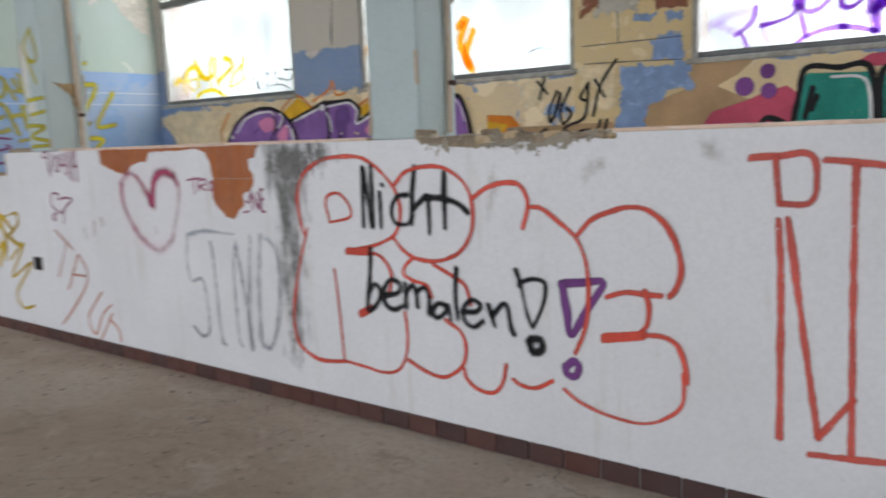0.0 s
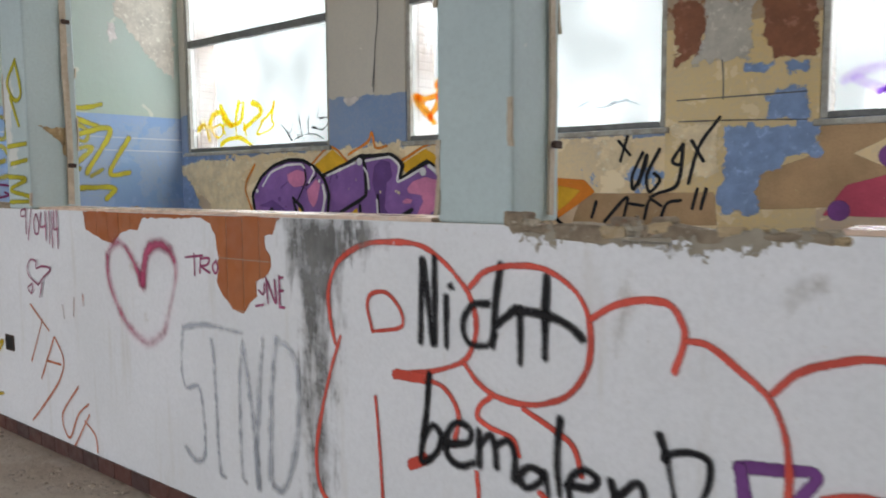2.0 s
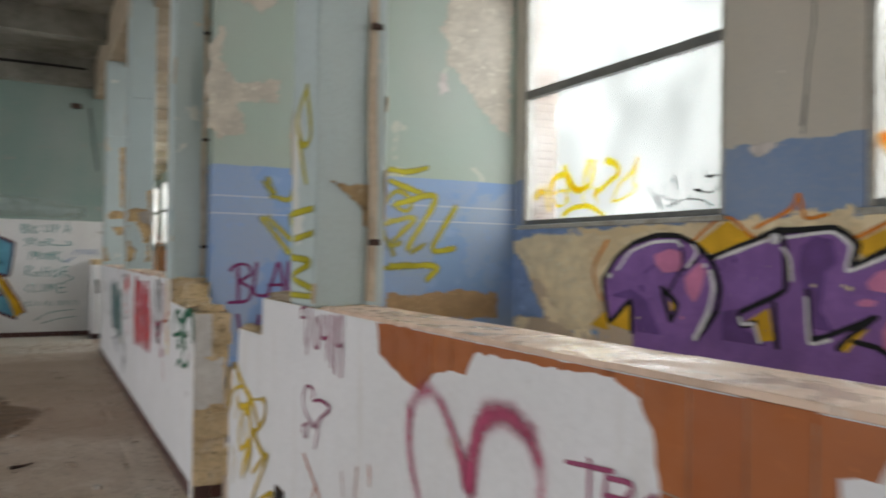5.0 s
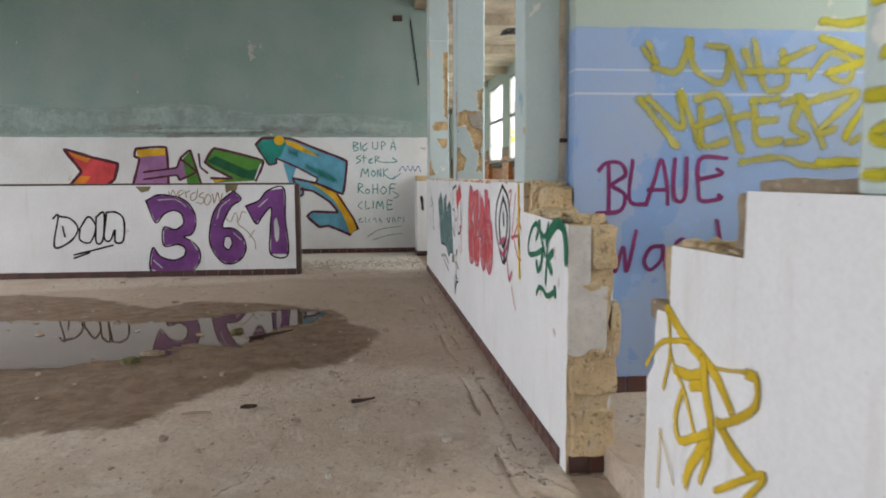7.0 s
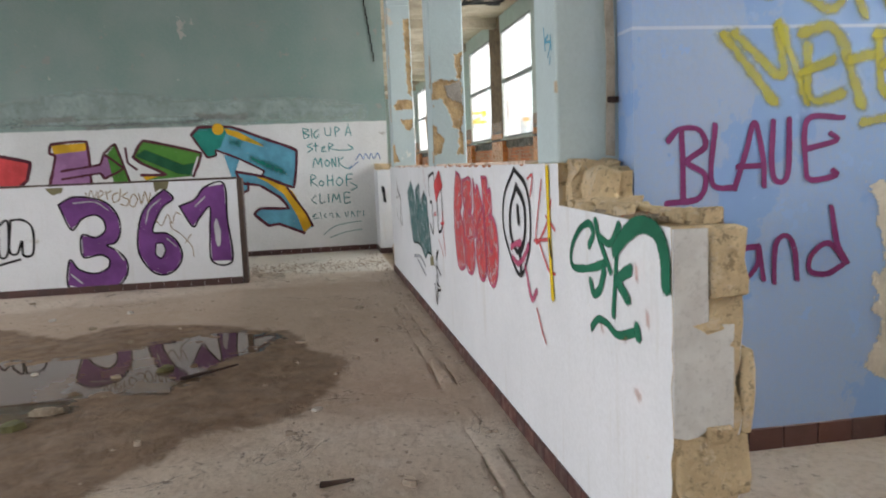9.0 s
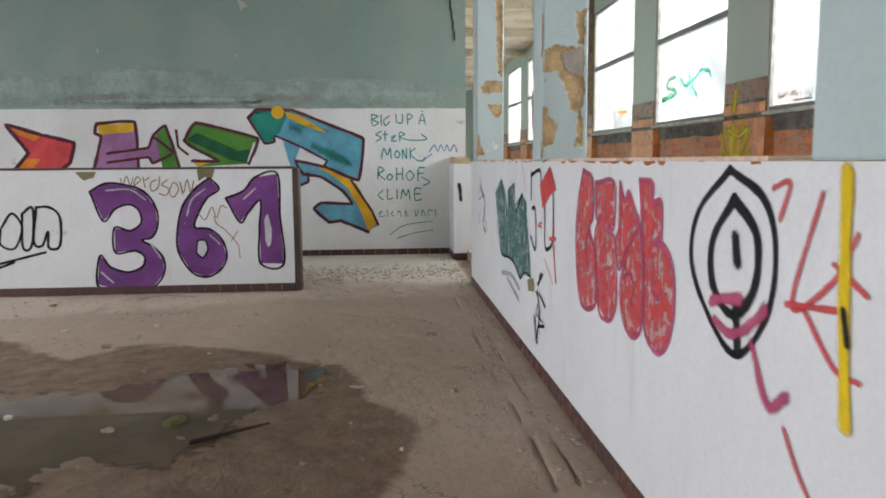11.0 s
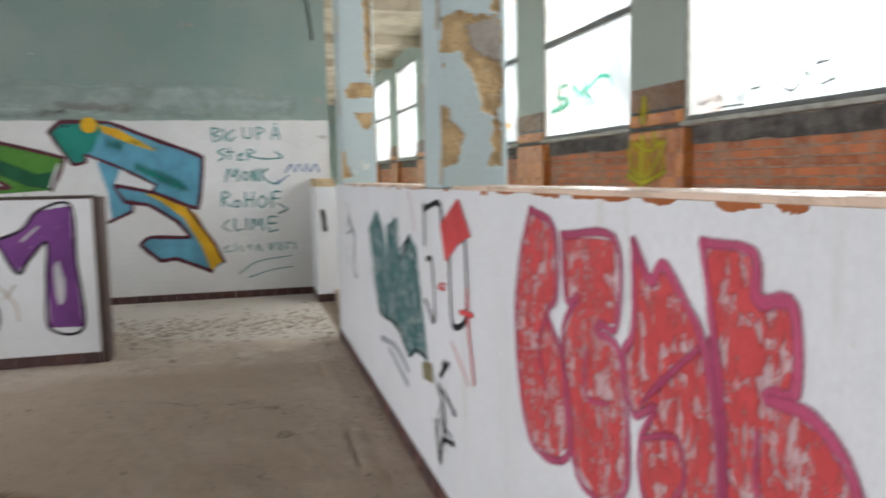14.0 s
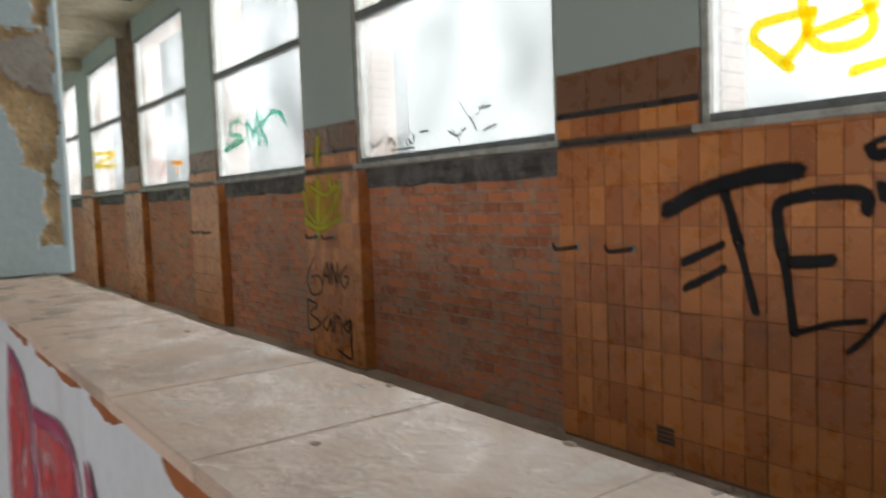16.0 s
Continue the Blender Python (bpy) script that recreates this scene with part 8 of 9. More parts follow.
strokes(g, "letter_outline", BURG, 0.05, [[(-2.285, 1.595), (-1.69, 1.675), (-1.61, 1.84), (-1.32, 1.6), (-1.625, 1.445), (-1.695, 1.535), (-2.29, 1.46)], [(-1.61, 1.855), (-1.42, 2.005), (-1.22, 1.31)], [(-1.265, 1.93), (-1.245, 1.69), (-1.115, 1.575)]], soft=0.3, curl=0.25)

g = graffiti("green graffiti letter on the end wall", "F")
area(g, "letter_fill", LEAF, [(-1.158, 1.779), (-0.973, 2.045), (-0.059, 1.807), (-0.212, 1.425), (-0.977, 1.382), (-1.046, 1.477), (-0.649, 1.466), (-1.04, 1.679)])
area(g, "letter_fill", DLEAF, [(-1.129, 1.795), (-0.962, 1.904), (-0.355, 1.625), (-0.134, 1.662), (-0.212, 1.432), (-0.468, 1.471)], soft=0.7, thin=0.2)
area(g, "letter_fill", AMBER, [(-1.045, 1.485), (-0.708, 1.457), (-0.984, 1.382)], soft=0.4)
strokes(g, "letter_outline", BURG, 0.06, [[(-1.158, 1.779), (-0.973, 2.045), (-0.059, 1.807), (-0.212, 1.425)], [(-1.158, 1.779), (-1.04, 1.679), (-0.649, 1.466), (-1.046, 1.477)]], soft=0.3, curl=0.25)
strokes(g, "highlight", WHT, 0.035, [[(-0.118, 1.737), (-0.226, 1.462)]], soft=0.4)

g = graffiti("large teal and blue graffiti arrow on the end wall", "F")
area(g, "letter_fill", SKY, [(-0.065, 2.235), (0.46, 2.225), (1.525, 1.79), (1.44, 1.16), (0.905, 1.375), (0.96, 1.465), (0.375, 1.755), (0.185, 1.845), (0.185, 1.755), (0.035, 1.73), (-0.2, 2.11)])
area(g, "letter_fill", TEAL, [(-0.065, 2.235), (0.42, 2.225), (0.265, 1.885), (0.185, 1.845), (0.185, 1.755), (0.035, 1.73), (-0.2, 2.11)])
area(g, "letter_fill", SKY, [(0.3, 1.77), (0.565, 1.68), (0.485, 1.465), (0.94, 1.39), (1.325, 1.08), (1.645, 0.61), (1.725, 0.455), (1.55, 0.36), (1.16, 0.535), (0.97, 0.52), (0.76, 0.73), (0.855, 0.82), (1.335, 0.8), (1.165, 1.005), (0.86, 1.22), (0.67, 1.275), (0.67, 1.16), (0.435, 1.045), (0.405, 1.39)])
area(g, "letter_fill", AMBER, [(0.79, 1.375), (1.095, 1.33), (1.415, 1.095), (1.725, 0.495), (1.565, 0.36), (1.46, 0.675), (1.26, 1.045), (1.015, 1.25)])
area(g, "letter_fill", AMBER, [(0.345, 2.21), (0.57, 2.15), (0.875, 1.965), (1.025, 1.85), (0.645, 1.985), (0.38, 2.11)])
strokes(g, "letter_outline", BURG, 0.06, [[(-0.2, 2.11), (-0.065, 2.235), (0.46, 2.225), (1.025, 2), (1.525, 1.79), (1.44, 1.16), (0.94, 1.365), (0.485, 1.465), (0.595, 1.265), (0.86, 1.22), (1.185, 1.005), (1.335, 0.8), (0.855, 0.82), (0.745, 0.725), (0.97, 0.52), (1.16, 0.535), (1.565, 0.36)]], soft=0.3, curl=0.25)
strokes(g, "letter_outline", BURG, 0.045, [[(-0.2, 2.11), (0.035, 1.73), (0.185, 1.755), (0.185, 1.845), (0.565, 1.68), (0.96, 1.465), (0.905, 1.375)], [(1.325, 1.16), (1.63, 0.69), (1.725, 0.47)], [(0.67, 1.275), (0.67, 1.145), (0.4, 1.02)]], soft=0.3, curl=0.25)
area(g, "shade", TEAL, [(0.685, 1.816), (1.291, 1.565), (1.445, 1.297), (1.138, 1.368), (0.684, 1.625)], soft=0.9, thin=0.35)
area(g, "shade", TEAL, [(0.389, 2.108), (0.687, 2.006), (0.61, 1.813), (0.35, 1.918)], soft=0.9, thin=0.5)
area(g, "shade", LIME, [(0.687, 2.081), (1.063, 1.919), (0.987, 1.848), (0.611, 1.965)], soft=0.9, thin=0.3)
blot(g, "fleck", AMBER, (0.243, 2.193), 0.1)

g = graffiti("thin green handwritten lines on the white end wall", "F")
strokes(g, "letter", INK, 0.027, [[(1.655, 2.16), (1.67, 1.99), (1.755, 2.035), (1.67, 2.08), (1.75, 2.13), (1.655, 2.16)], [(1.8, 2.145), (1.8, 2)], [(1.92, 2.135), (1.84, 2.07), (1.865, 1.99), (1.925, 2.045)], [(2.025, 2.16), (2.04, 2.04), (2.12, 2.04), (2.125, 2.16)], [(2.205, 2.01), (2.205, 2.16), (2.28, 2.125), (2.205, 2.07)], [(2.375, 2.01), (2.43, 2.165), (2.475, 2.01)], [(2.39, 2.065), (2.47, 2.065)], [(2.415, 2.21), (2.445, 2.195)]], soft=0.6, thin=0.08)
strokes(g, "letter", INK, 0.027, [[(1.795, 1.9), (1.715, 1.855), (1.795, 1.805), (1.715, 1.745)], [(1.855, 1.905), (1.855, 1.76)], [(1.815, 1.855), (1.9, 1.855)], [(1.95, 1.81), (2.015, 1.84), (1.95, 1.76), (2.025, 1.755)], [(2.08, 1.755), (2.08, 1.885), (2.155, 1.855), (2.085, 1.81), (2.26, 1.765), (2.49, 1.78), (2.415, 1.855)]], soft=0.6, thin=0.08)
strokes(g, "letter", INK, 0.027, [[(1.79, 1.485), (1.83, 1.64), (1.885, 1.545), (1.93, 1.64), (1.945, 1.485)], [(2.03, 1.61), (1.995, 1.545), (2.04, 1.495), (2.08, 1.555), (2.03, 1.61)], [(2.12, 1.485), (2.12, 1.625), (2.18, 1.485), (2.18, 1.64)], [(2.235, 1.64), (2.235, 1.485)], [(2.315, 1.64), (2.24, 1.565), (2.35, 1.455), (2.46, 1.46)]], soft=0.6, thin=0.08)
strokes(g, "letter", INK, 0.027, [[(1.735, 1.175), (1.75, 1.355), (1.83, 1.315), (1.75, 1.25), (1.85, 1.16)], [(1.915, 1.25), (1.875, 1.2), (1.92, 1.16), (1.96, 1.215), (1.915, 1.25)], [(2.025, 1.345), (2.025, 1.16)], [(2.115, 1.345), (2.115, 1.16)], [(2.025, 1.25), (2.115, 1.25)], [(2.225, 1.3), (2.17, 1.22), (2.225, 1.15), (2.29, 1.23), (2.225, 1.3)], [(2.35, 1.145), (2.365, 1.33), (2.46, 1.345)], [(2.36, 1.255), (2.445, 1.26)]], soft=0.6, thin=0.08)
strokes(g, "letter", INK, 0.027, [[(1.81, 1.005), (1.735, 0.925), (1.81, 0.855)], [(1.88, 1.025), (1.88, 0.87), (1.96, 0.88)], [(2.025, 1.01), (2.025, 0.87)], [(2.085, 0.87), (2.115, 1.005), (2.165, 0.915), (2.205, 1.005), (2.225, 0.855)], [(2.4, 1.02), (2.305, 1.02), (2.305, 0.845), (2.405, 0.855)], [(2.305, 0.94), (2.385, 0.94)], [(2.415, 1.2), (2.53, 1.12), (2.43, 1.065)]], soft=0.6, thin=0.08)
strokes(g, "letter", INK, 0.016, [[(1.73, 0.635), (1.785, 0.68), (1.745, 0.595), (1.835, 0.61)], [(1.865, 0.705), (1.88, 0.595)], [(1.96, 0.675), (1.93, 0.635), (1.975, 0.595)], [(2.02, 0.64), (2.06, 0.68), (2.085, 0.595)], [(2.15, 0.595), (2.15, 0.675), (2.195, 0.595)], [(2.295, 0.69), (2.32, 0.595), (2.35, 0.69)], [(2.4, 0.595), (2.415, 0.69), (2.465, 0.595)], [(2.51, 0.595), (2.51, 0.69), (2.575, 0.67)], [(2.62, 0.69), (2.62, 0.595)], [(1.905, 0.31), (2.14, 0.455), (2.575, 0.515)], [(2.02, 0.255), (2.295, 0.335), (2.575, 0.37)]], soft=0.4, thin=0.2)
strokes(g, "letter", NAVY, 0.022, [[(2.53, 1.585), (2.61, 1.685), (2.665, 1.595), (2.71, 1.69), (2.765, 1.595), (2.805, 1.69), (2.85, 1.595), (2.92, 1.69), (2.96, 1.58)], [(2.455, 1.47), (2.57, 1.55)], [(2.415, 1.43), (2.46, 1.5)]], soft=0.5, thin=0.25)

g = graffiti("thick black spray-painted letters T E X on the orange tiles", "T")
strokes(g, "letter", BLK, 0.115, [[(-12.21, 1.525), (-12.005, 1.615), (-11.73, 1.68), (-11.505, 1.695)]], soft=0.5)
strokes(g, "letter", BLK, 0.081, [[(-11.87, 1.6), (-11.8, 1.365)], [(-11.21, 1.51), (-11.22, 1.58), (-11.34, 1.595), (-11.54, 1.57), (-11.605, 1.52), (-11.58, 1.32)], [(-11.54, 1.28), (-11.36, 1.295)]], soft=0.5)
strokes(g, "letter", BLK, 0.061, [[(-11.8, 1.365), (-11.755, 1.19), (-11.715, 1.035)], [(-11.58, 1.32), (-11.55, 1.135), (-11.53, 0.96)], [(-12.11, 1.255), (-11.995, 1.305), (-11.885, 1.355)], [(-12.105, 1.12), (-11.995, 1.175), (-11.88, 1.235)]], soft=0.5)
strokes(g, "letter", BLK, 0.038, [[(-11.53, 0.955), (-11.365, 1.015), (-11.22, 1.045)], [(-11.29, 0.9), (-11.22, 0.97), (-11.14, 1.075)], [(-11.2, 1.775), (-11.175, 1.8), (-11.14, 1.81)]], soft=0.5)
strokes(g, "letter", BLK, 0.068, [[(-11.2, 1.775), (-11.18, 1.745), (-11.14, 1.745)], [(-11.15, 1.615), (-11.14, 1.565)]], soft=0.5)

g = graffiti("black sprayed words GANG Bang on the orange tiled pier", "T")
strokes(g, "letter", BLK, 0.034, [[(-16.28, 1.1), (-16.42, 0.915), (-16.35, 0.75), (-16.135, 0.795), (-16.17, 0.93), (-16.335, 0.92)], [(-16.105, 0.87), (-16.015, 1.075), (-15.98, 0.88)], [(-16.075, 0.945), (-15.985, 0.95)], [(-15.935, 0.88), (-15.92, 1.07), (-15.83, 0.89), (-15.8, 1.08)], [(-15.635, 1.065), (-15.76, 0.955), (-15.695, 0.855), (-15.615, 0.955), (-15.695, 0.96)]], soft=0.5)
strokes(g, "letter", BLK, 0.034, [[(-16.445, 0.69), (-16.435, 0.395), (-16.19, 0.48), (-16.395, 0.555), (-16.245, 0.65), (-16.445, 0.69)], [(-16.045, 0.56), (-16.145, 0.485), (-16.06, 0.43), (-15.98, 0.535), (-15.96, 0.42)], [(-15.915, 0.425), (-15.9, 0.565), (-15.795, 0.555), (-15.775, 0.42)], [(-15.605, 0.575), (-15.735, 0.505), (-15.65, 0.46), (-15.6, 0.555), (-15.605, 0.39)], [(-15.855, 0.265), (-15.73, 0.23), (-15.61, 0.225), (-15.615, 0.38)]], soft=0.5)

g = graffiti("yellow spray scribble on the orange tiled pier", "T")
area(g, "spray_fill", GOLD, [(-16.46, 1.9), (-15.655, 1.865), (-15.62, 1.445), (-16.085, 1.285), (-16.47, 1.445)], soft=0.9, thin=0.6)
area(g, "spray_fill", GOLD, [(-16.245, 2.225), (-15.93, 2.2), (-15.985, 1.94), (-16.235, 1.955)], soft=0.9, thin=0.6)
strokes(g, "line", LIME, 0.121, [[(-16.08, 2.235), (-16.115, 2)], [(-16.12, 1.845), (-16.165, 1.31)]], soft=0.6, thin=0.1)
strokes(g, "line", LIME, 0.081, [[(-16.425, 1.745), (-16.35, 1.555), (-16.185, 1.415), (-16.425, 1.445)], [(-15.69, 1.8), (-15.835, 1.6), (-16.095, 1.415)], [(-16.42, 1.48), (-16.13, 1.39), (-15.685, 1.495)], [(-16.265, 1.795), (-15.99, 1.705), (-15.765, 1.78)], [(-15.895, 1.885), (-15.88, 1.78)]], soft=0.7, thin=0.15)

g = graffiti("small black smear on the white partition stub", "E")
strokes(g, "smear", BLK, 0.08, [[(2.92, 1.105), (2.935, 0.995), (2.945, 0.87)]], soft=0.7)

g = graffiti("large beige patches of peeled paint above the blue dado", "B")
flaked(g, "paint_patch", BEIGE, [(3.07, 3.287), (3.17, 3.422), (3.145, 3.193), (3.31, 3.02), (3.637, 3.079), (3.625, 2.902), (3.312, 2.863), (3.37, 2.641), (3.165, 2.578), (3.07, 2.649)])
flaked(g, "paint_patch", BEIGE, [(5.232, 3.987), (5.14, 3.738), (5.237, 3.621), (5.201, 3.448), (5.317, 3.364), (5.497, 3.151), (5.681, 2.967), (5.92, 2.8), (5.94, 4.5), (5.3, 4.5)])
flaked(g, "paint_patch", PALEP, [(5.135, 3.338), (5.203, 3.348), (5.213, 3.182), (5.152, 3.155)])
flaked(g, "paint_patch", BEIGE, [(3.1, 3.75), (3.5, 3.62), (3.7, 3.8), (3.5, 4.1), (3.15, 4.2)])
flaked(g, "paint_patch", BEIGE, [(3.75, 2.62), (3.9, 2.6), (3.92, 2.72), (3.8, 2.75)])

g = graffiti("bare beige plaster patch on the blue wall", "B")
flaked(g, "paint_patch", BEIGE, [(4.225, 1.29), (4.48, 1.3), (4.525, 0.36), (4.195, 0.48), (4.28, 0.605), (4.235, 0.885), (4.3, 0.91)])
flaked(g, "paint_patch", TAN, [(4.627, 1.314), (4.856, 1.268), (5.216, 1.326), (5.801, 1.306), (5.805, 1.075), (4.629, 1.089)])

g = graffiti("brown bare patch on the pillar side", "Q2")
area(g, "bare_patch", TAN, [(2.905, 1.935), (2.98, 1.925), (3.095, 1.93), (3.085, 1.74), (3.045, 1.765), (3.035, 1.84), (2.97, 1.885)])

g = graffiti("black and grey scribbles over the teal letters", "P")
strokes(g, "highlight", WHT, 0.02, [[(-13.695, 1.2), (-13.69, 0.95)], [(-13.215, 1.265), (-13.285, 1.075)], [(-13.42, 0.89), (-13.385, 0.765)], [(-13.05, 0.895), (-13.025, 0.82)]], thin=0.1)
strokes(g, "line", BLK, 0.018, [[(-13.92, 1.285), (-13.805, 1.17)], [(-13.38, 1.28), (-13.285, 1.18)], [(-12.93, 1.2), (-13.18, 1.105)], [(-12.855, 1.13), (-12.62, 0.67)], [(-13.47, 0.93), (-13.275, 0.635)], [(-13.8, 0.91), (-13.685, 0.65)], [(-12.975, 0.95), (-12.84, 0.64)]], soft=0.7, thin=0.25)
strokes(g, "line", SOOT, 0.022, [[(-15.36, 1.295), (-14.96, 1.045)], [(-15.46, 0.915), (-15.36, 0.77)], [(-15.05, 0.98), (-14.795, 0.745)], [(-15.23, 1.225), (-15.425, 1.045), (-14.99, 1.1)]], soft=0.8, thin=0.3)
strokes(g, "line", BLK, 0.016, [[(-12.31, 0.68), (-12.28, 0.65)], [(-12.42, 0.555), (-12.33, 0.51), (-12.385, 0.41), (-12.18, 0.39)], [(-12.485, 0.38), (-12.405, 0.21)], [(-12.34, 0.475), (-12.27, 0.295)]], soft=0.6, thin=0.1)
strokes(g, "line", SCAR, 0.016, [[(-12.145, 0.815), (-12.01, 0.75), (-11.895, 0.69)], [(-12.31, 1.035), (-12.215, 1.04)], [(-12.91, 1.42), (-12.785, 1.23)]], soft=0.7, thin=0.35)

g = graffiti("pale orange smears on the white low wall", "P")
strokes(g, "smear", APRICOT, 0.05, [[(-8.12, 1.095), (-8.115, 1.06)], [(-8.035, 0.955), (-8.03, 0.92)], [(-8.435, 0.855), (-8.42, 0.82)], [(-8.235, 0.85), (-8.22, 0.835)], [(-8.125, 0.675), (-8.1, 0.66)]], soft=0.9, thin=0.75)

# light fading up the end wall, put into the colour as paler mint
g = graffiti("paler mint painted in as light above the end wall dado", "F")
area(g, "faded_paint", PALEM, [(-7.0, 2.26), (2.8, 2.26), (2.8, 2.6), (1.4, 2.75), (0.2, 2.7), (-1.6, 2.95), (-3.0, 2.8), (-7.0, 3.0)], soft=0.9, thin=0.55)
area(g, "faded_paint", PALEM, [(-3.2, 2.26), (2.8, 2.26), (2.8, 2.36), (0.5, 2.42), (-1.0, 2.5), (-3.0, 2.44)], soft=0.9, thin=0.4)

g = graffiti("grey smudges of peeled paint above the dado of the end wall", "F")
flaked(g, "paint_patch", SMUDGE, [(-1.86, 2.355), (-1.335, 2.42), (-0.7, 2.37), (-0.715, 2.285), (-1.41, 2.27), (-1.83, 2.255)])
flaked(g, "paint_patch", SMUDGE, [(-0.34, 2.34), (0.025, 2.385), (0.01, 2.325), (-0.305, 2.3)])
flaked(g, "paint_patch", SMUDGE, [(-2.795, 2.435), (-2.04, 2.485), (-2, 2.41), (-2.71, 2.345)])
flaked(g, "paint_patch", SMUDGE, [(-0.125, 2.47), (0.755, 2.43), (0.705, 2.35), (-0.03, 2.385)])

g = graffiti("small blue scrawl on the pillar beside the broken wall end", "P")
strokes(g, "line", CYAN, 0.016, [[(-9.045, 2.025), (-9.03, 1.93)], [(-8.985, 1.985), (-9.035, 1.965), (-8.955, 1.95), (-8.995, 1.895)], [(-8.955, 1.98), (-8.945, 1.92)], [(-8.96, 1.89), (-8.97, 1.865)]], soft=0.6, thin=0.1)

# ---- pieces of the walls ----
def lay_plinth(parent, x0, x1, y, z0, step=0.17, h=0.088, along="x", side=-1):
    me = block_mesh("plinth_tile", step - 0.005, 0.014, h, 0.003, PLINTH)
    x = x0
    while x + step <= x1 + 0.02:
        loc = (x + step / 2, y + side * 0.004, z0 + h / 2) if along == "x" else (y + side * 0.004, x + step / 2, z0 + h / 2)
        piece("plinth_tile", me, parent, loc, (0, 0, 0 if along == "x" else math.pi / 2))
        x += step


def lay_caps():
    rng = random.Random(3)
    me = block_mesh("cap_tile", 0.2243, 0.218, 0.014, 0.0014, CREAM)
    taken = [(p - 0.12, p + 0.42) for p in PILLARS]
    for wall, a, b in (("partition_wall_1", -5.35, -2.52), ("partition_wall_1", -1.17, EAST - 0.2), ("partition_wall_2", -16.14, -8.95)):
        parent = bpy.data.objects[wall]
        x = a
        while x < b:
            c = x + 0.1125
            if not any(p < c < q for p, q in taken):
                piece("cap_tile", me, parent, (c, 2.945 + rng.uniform(-0.002, 0.002), CAP + 0.0078 + rng.uniform(-0.0006, 0.0006)), (rng.uniform(-0.003, 0.003), rng.uniform(-0.003, 0.003), 0))
            x += 0.225
    # slivers of orange tile under the cap, where the skim chipped off
    wall = bpy.data.objects["partition_wall_2"]
    for cx, w, h in ((-11.17, 0.06, 0.008), (-10.88, 0.07, 0.011), (-10.74, 0.06, 0.013), (-10.55, 0.06, 0.013), (-10.31, 0.05, 0.018), (-10.17, 0.035, 0.015), (-11.47, 0.08, 0.009)):
        bm = bmesh.new()
        n = 12
        lower = [(cx - w + 2 * w * k / n, CAP - h * (0.6 + 0.5 * rng.random()) * math.sin(math.pi * (k + 0.4) / (n + 0.8)) ** 0.5) for k in range(n + 1)]
        rim = [(cx + w, CAP + 0.001), (cx - w, CAP + 0.001)] + lower
        front = [bm.verts.new((x, FACE - 0.003, z)) for x, z in rim]
        rear = [bm.verts.new((x, FACE + 0.008, z)) for x, z in rim]
        bm.faces.new(front)
        for k in range(len(rim)):
            bm.faces.new((front[k], rear[k], rear[(k + 1) % len(rim)], front[(k + 1) % len(rim)]))
        part("chipped_edge", bm, TERRA, wall)
    for wall, a, b, n in (("partition_wall_2", -15.5, -9.2, 22), ("partition_wall_1", -5.3, -2.6, 4)):
        parent = bpy.data.objects[wall]
        for _ in range(n):
            x, w = rng.uniform(a, b), rng.uniform(0.02, 0.13)
            h = rng.uniform(0.003, 0.014)
            bm = bmesh.new()
            box(bm, x, x + w, FACE - 0.002, FACE + 0.01, CAP - h, CAP)
            rough_grid(bm, 0.007, 0.03, lambda c: c.y > FACE or c.z > CAP - 0.001)
            for v in bm.verts:
                v.co.y = max(v.co.y, FACE - 0.0025)
            part("chipped_edge", bm, TERRA, parent)


def rows_of_tiles(z0, z1):
    """Row edges that share one joint height."""
    edges = [1.896 - 0.226 * k for k in range(9)]
    return [(max(lo, z0), hi) for hi, lo in zip(edges, edges[1:]) if hi > z0 and max(lo, z0) < hi - 0.03 and hi <= z1]


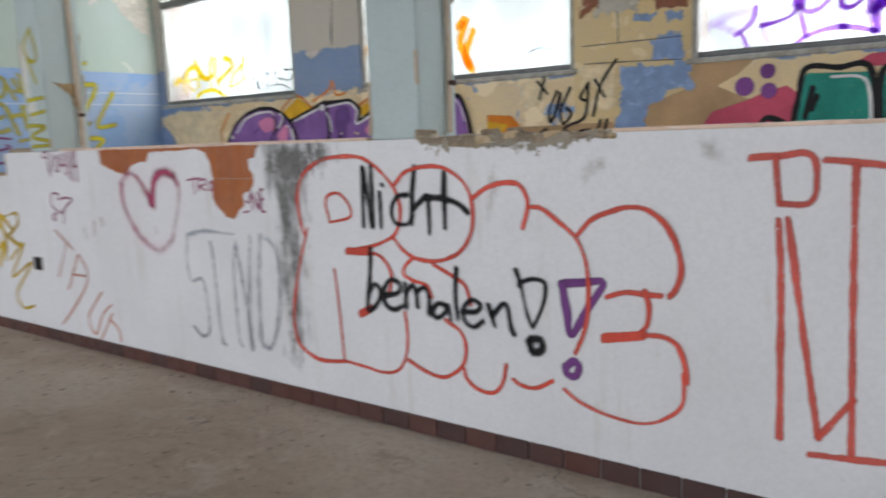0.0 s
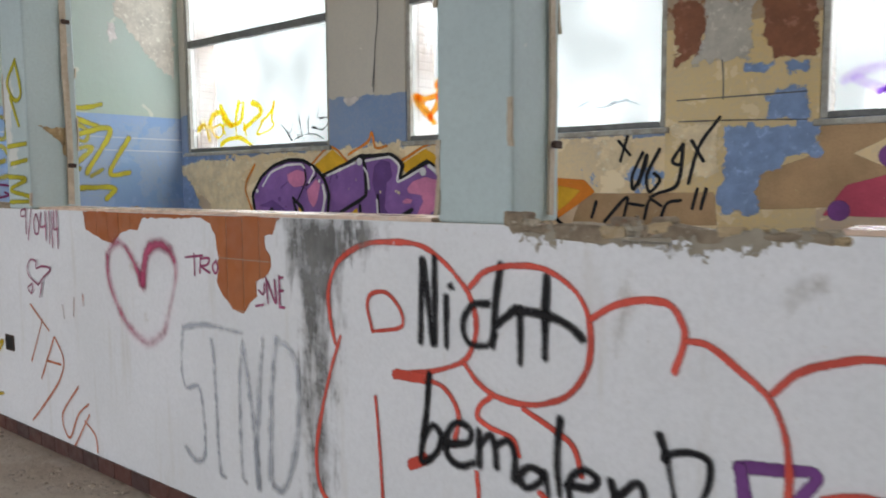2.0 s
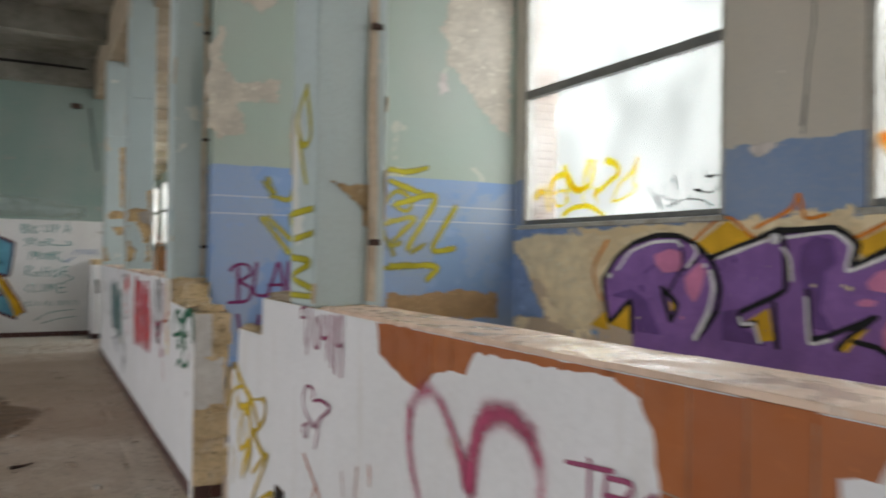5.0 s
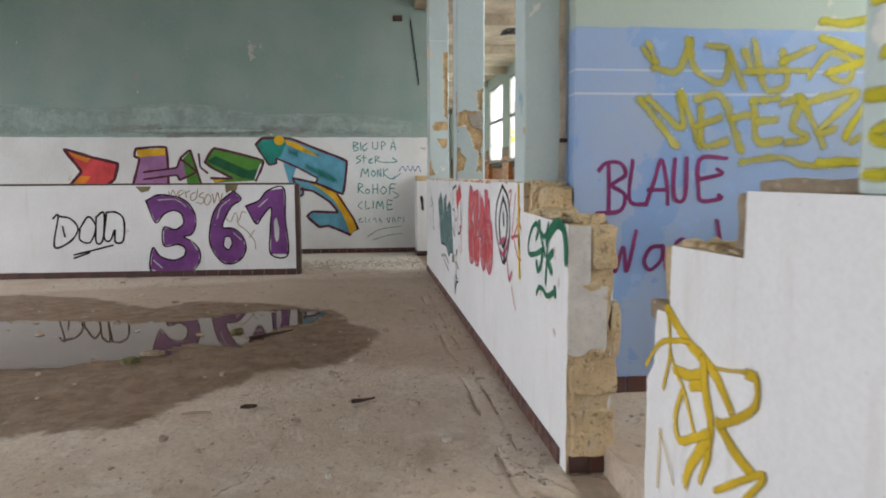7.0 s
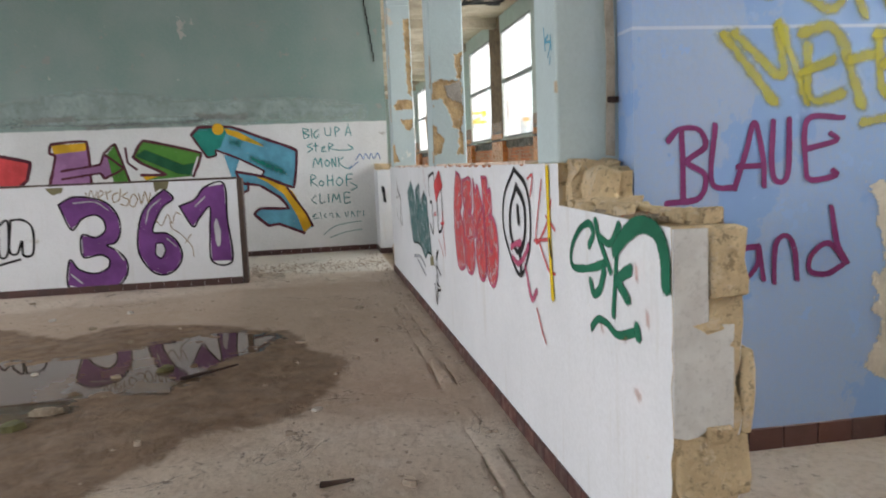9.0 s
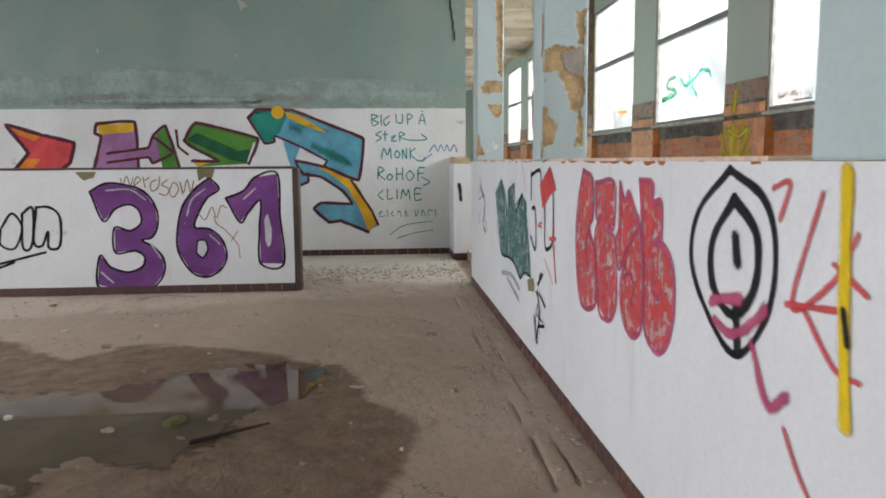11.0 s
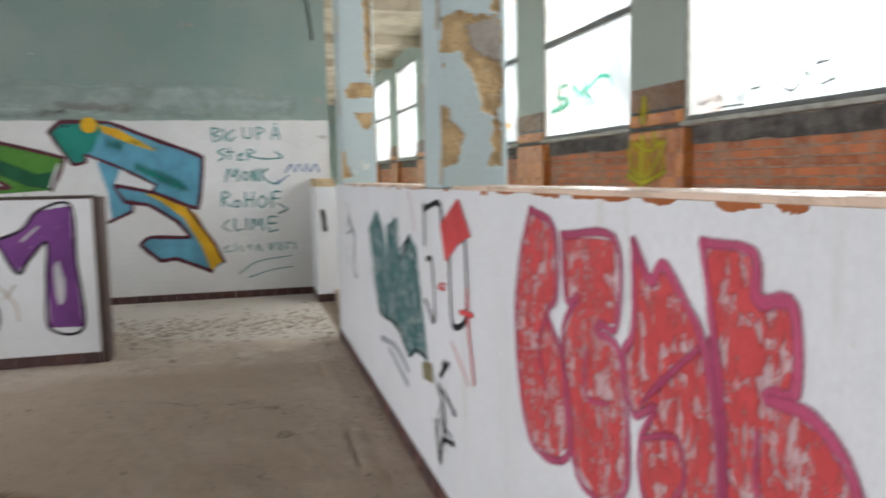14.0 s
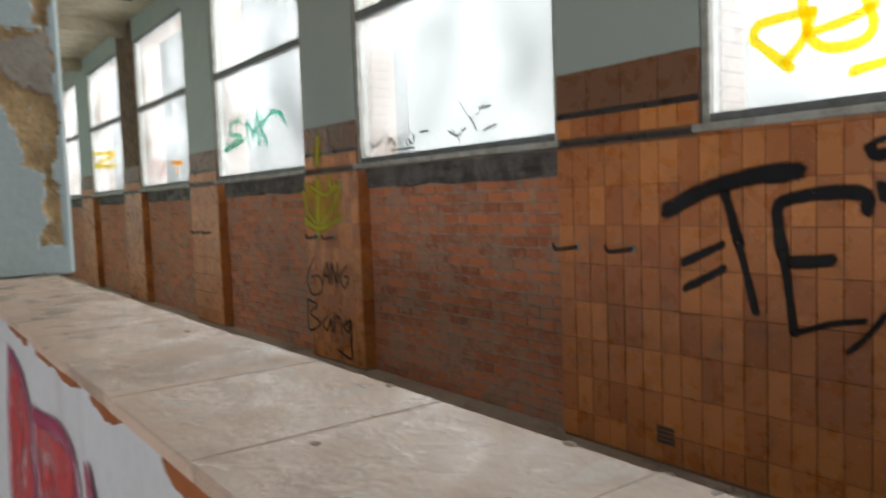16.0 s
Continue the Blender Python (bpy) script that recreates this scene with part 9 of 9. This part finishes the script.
def lay_wall_tiles():
    wall = bpy.data.objects["wall_north_brown"]
    step = 0.1175
    full = block_mesh("tile", step - 0.003, 0.016, 0.2235, 0.0015, ORANGE)
    low = block_mesh("tile", step - 0.004, 0.016, 0.055, 0.002, ORANGE)
    trim = block_mesh("tile", step - 0.004, 0.016, 0.115, 0.002, ORANGE)
    listel = block_mesh("listel_tile", 0.326, 0.017, 0.030, 0.002, BAND)
    brown = block_mesh("brown_tile", 0.240, 0.014, 0.232, 0.002, BROWN)
    bed = bmesh.new()
    x_left = WINDOWS_N[5] + WIN_W
    far = bmesh.new()

    def run(x0, x1, pier, single):
        n = round((x1 - x0) / step)
        w = (x1 - x0) / n
        for i in range(n):
            cx = x0 + (i + 0.5) * w
            for lo, hi in rows_of_tiles(FLOOR_N + 0.02, 1.9):
                if single:
                    piece("tile", full, wall, (cx, NORTH - 0.006, (lo + hi) / 2), (0, 0, 0), (w / step, 1, (hi - lo) / 0.226))
                else:
                    box(far, cx - w / 2 + 0.002, cx + w / 2 - 0.002, NORTH - 0.014, NORTH + 0.002, lo + 0.002, hi - 0.002)
            if not pier:
                if single:
                    piece("tile", low, wall, (cx, NORTH - 0.006, 1.925))
                continue
            if single:
                piece("tile", trim, wall, (cx, NORTH - 0.006, 2.016), (0, 0, 0), (w / step, 1, 1))
            else:
                box(far, cx - w / 2 + 0.002, cx + w / 2 - 0.002, NORTH - 0.014, NORTH + 0.002, 1.958, 2.073)
        if pier:
            for k in range(3):
                cx, s = x0 + (k + 0.5) * (x1 - x0) / 3, (x1 - x0) / 3 / 0.33
                piece("listel_tile", listel, wall, (cx, NORTH - 0.007, 1.925 + 0.002), (0, 0, 0), (s, 1, 1))
                piece("listel_tile", listel, wall, (cx, NORTH - 0.007, 2.090), (0, 0, 0), (s, 1, 1))
            for k in range(4):
                piece("brown_tile", brown, wall, (x0 + (k + 0.5) * (x1 - x0) / 4, NORTH - 0.005, 2.223), (0, 0, 0), ((x1 - x0) / 4 / 0.243, 1, 1))
        box(bed, x0, x1, NORTH - 0.004, NORTH + 0.001, FLOOR_N, 2.105 if pier else 1.945)

    run(x_left, WINDOWS_N[4], True, True)
    run(WINDOWS_N[4], WINDOWS_N[4] + 1.65, False, True)
    run(WINDOWS_N[4] + 1.65, -9.0, False, False)
    for k in range(5, 12):
        x1 = WINDOWS_N[k]
        run(x1 - BAY + WIN_W, x1, True, k == 5)
    # tiled returns on the pier sides
    for k in range(4, 13):
        x1 = WINDOWS_N[k]
        if k > 4:
            for lo, hi in rows_of_tiles(FLOOR_N + 0.02, 1.9):
                box(far, x1 - 0.002, x1 + 0.010, NORTH - 0.012, NORTH + 0.108, lo + 0.002, hi - 0.002)
    part("tile_far", far, ORANGE_J, wall)["kind"] = "stuff"
    part("grout_bed", bed, GROUT, wall)


def lay_bricks():
    rng = random.Random(8)
    me = block_mesh("brick", 0.235, 0.03, 0.064, 0.005, BRICK)
    half = block_mesh("brick", 0.113, 0.03, 0.064, 0.005, BRICK)
    y = NORTH + 0.112
    for k in range(5, 13):
        x0, x1 = WINDOWS_N[k] + 0.012, WINDOWS_N[k] + WIN_W
        bm = bmesh.new()
        box(bm, x0, x1, y - 0.009, y + 0.028, FLOOR_N - 0.1, 1.78)
        panel = setting("brick_panel_%d" % (k - 4), bm, MORTAR, "bare red brick panel below the window", "brick wall")
        joined = bmesh.new()
        z, row = FLOOR_N, 0
        while z < 1.74:
            x = x0 + 0.005
            heads = row % 2
            first = True
            while x < x1 - 0.05:
                short = (heads and first) or (x + 0.24 > x1)
                w = 0.113 if short else 0.235
                if x + w > x1 + 0.02:
                    break
                loc = (x + w / 2, y + rng.uniform(-0.004, 0.003), z + 0.034)
                if k < 7:
                    piece("brick", half if short else me, panel, loc, (rng.uniform(-0.01, 0.01), rng.uniform(-0.008, 0.008), rng.uniform(-0.01, 0.01)))
                else:
                    box(joined, x, x + w, loc[1] - 0.014, loc[1] + 0.01, z + 0.002, z + 0.066)
                first = False
                x += w + 0.011
            z += 0.0766
            row += 1
        if k < 7:
            joined.free()
        else:
            part("bricks_far", joined, BRICK_J, panel)["kind"] = "stuff"
        # rough band of dark mortar under the sill
        bm = bmesh.new()
        box(bm, x0, x1, NORTH + 0.085, NORTH + 0.138, 1.745, 1.912)
        rough_grid(bm, 0.035, 0.08, lambda c: c.y > NORTH + 0.12)
        part("mortar_band", bm, CONCRETE, panel, "dark crumbling mortar band")


def lay_plinths():
    lay_plinth(bpy.data.objects["partition_wall_1"], -6.83, 2.6, FACE, 0.0)
    lay_plinth(bpy.data.objects["partition_wall_2"], -16.15, -7.9, FACE, 0.0)
    lay_plinth(bpy.data.objects["wall_cross"], 3.12, 5.95, -8.75, FLOOR_N, h=0.10, along="y", side=1)
    lay_plinth(bpy.data.objects["partition_wall_2"], 2.85, 3.05, -7.88, 0.0, step=0.11, along="y", side=1)
    for name, a, b, x in (("baseboard_far", SOUTH, FACE, FAR), ("baseboard_island", SOUTH, 0.80, -15.89)):
        bm = bmesh.new()
        y = a
        while y < b - 0.05:
            box(bm, x - 0.005, x + 0.012, y + 0.002, min(y + 0.168, b), 0.0, 0.09)
            y += 0.17
        setting(name, bm, PLINTH_J, "dark red-brown tile baseboard", "baseboard")
    bm = bmesh.new()
    box(bm, FAR, -18.32, FACE - 0.012, FACE + 0.004, 0, 0.09)
    box(bm, -18.325, -18.308, FACE - 0.012, BACK + 0.05, 0, 0.09)
    setting("baseboard_stub", bm, PLINTH_J, "dark red-brown tile baseboard of the stub", "baseboard")


lay_caps()
lay_wall_tiles()
lay_bricks()
lay_plinths()
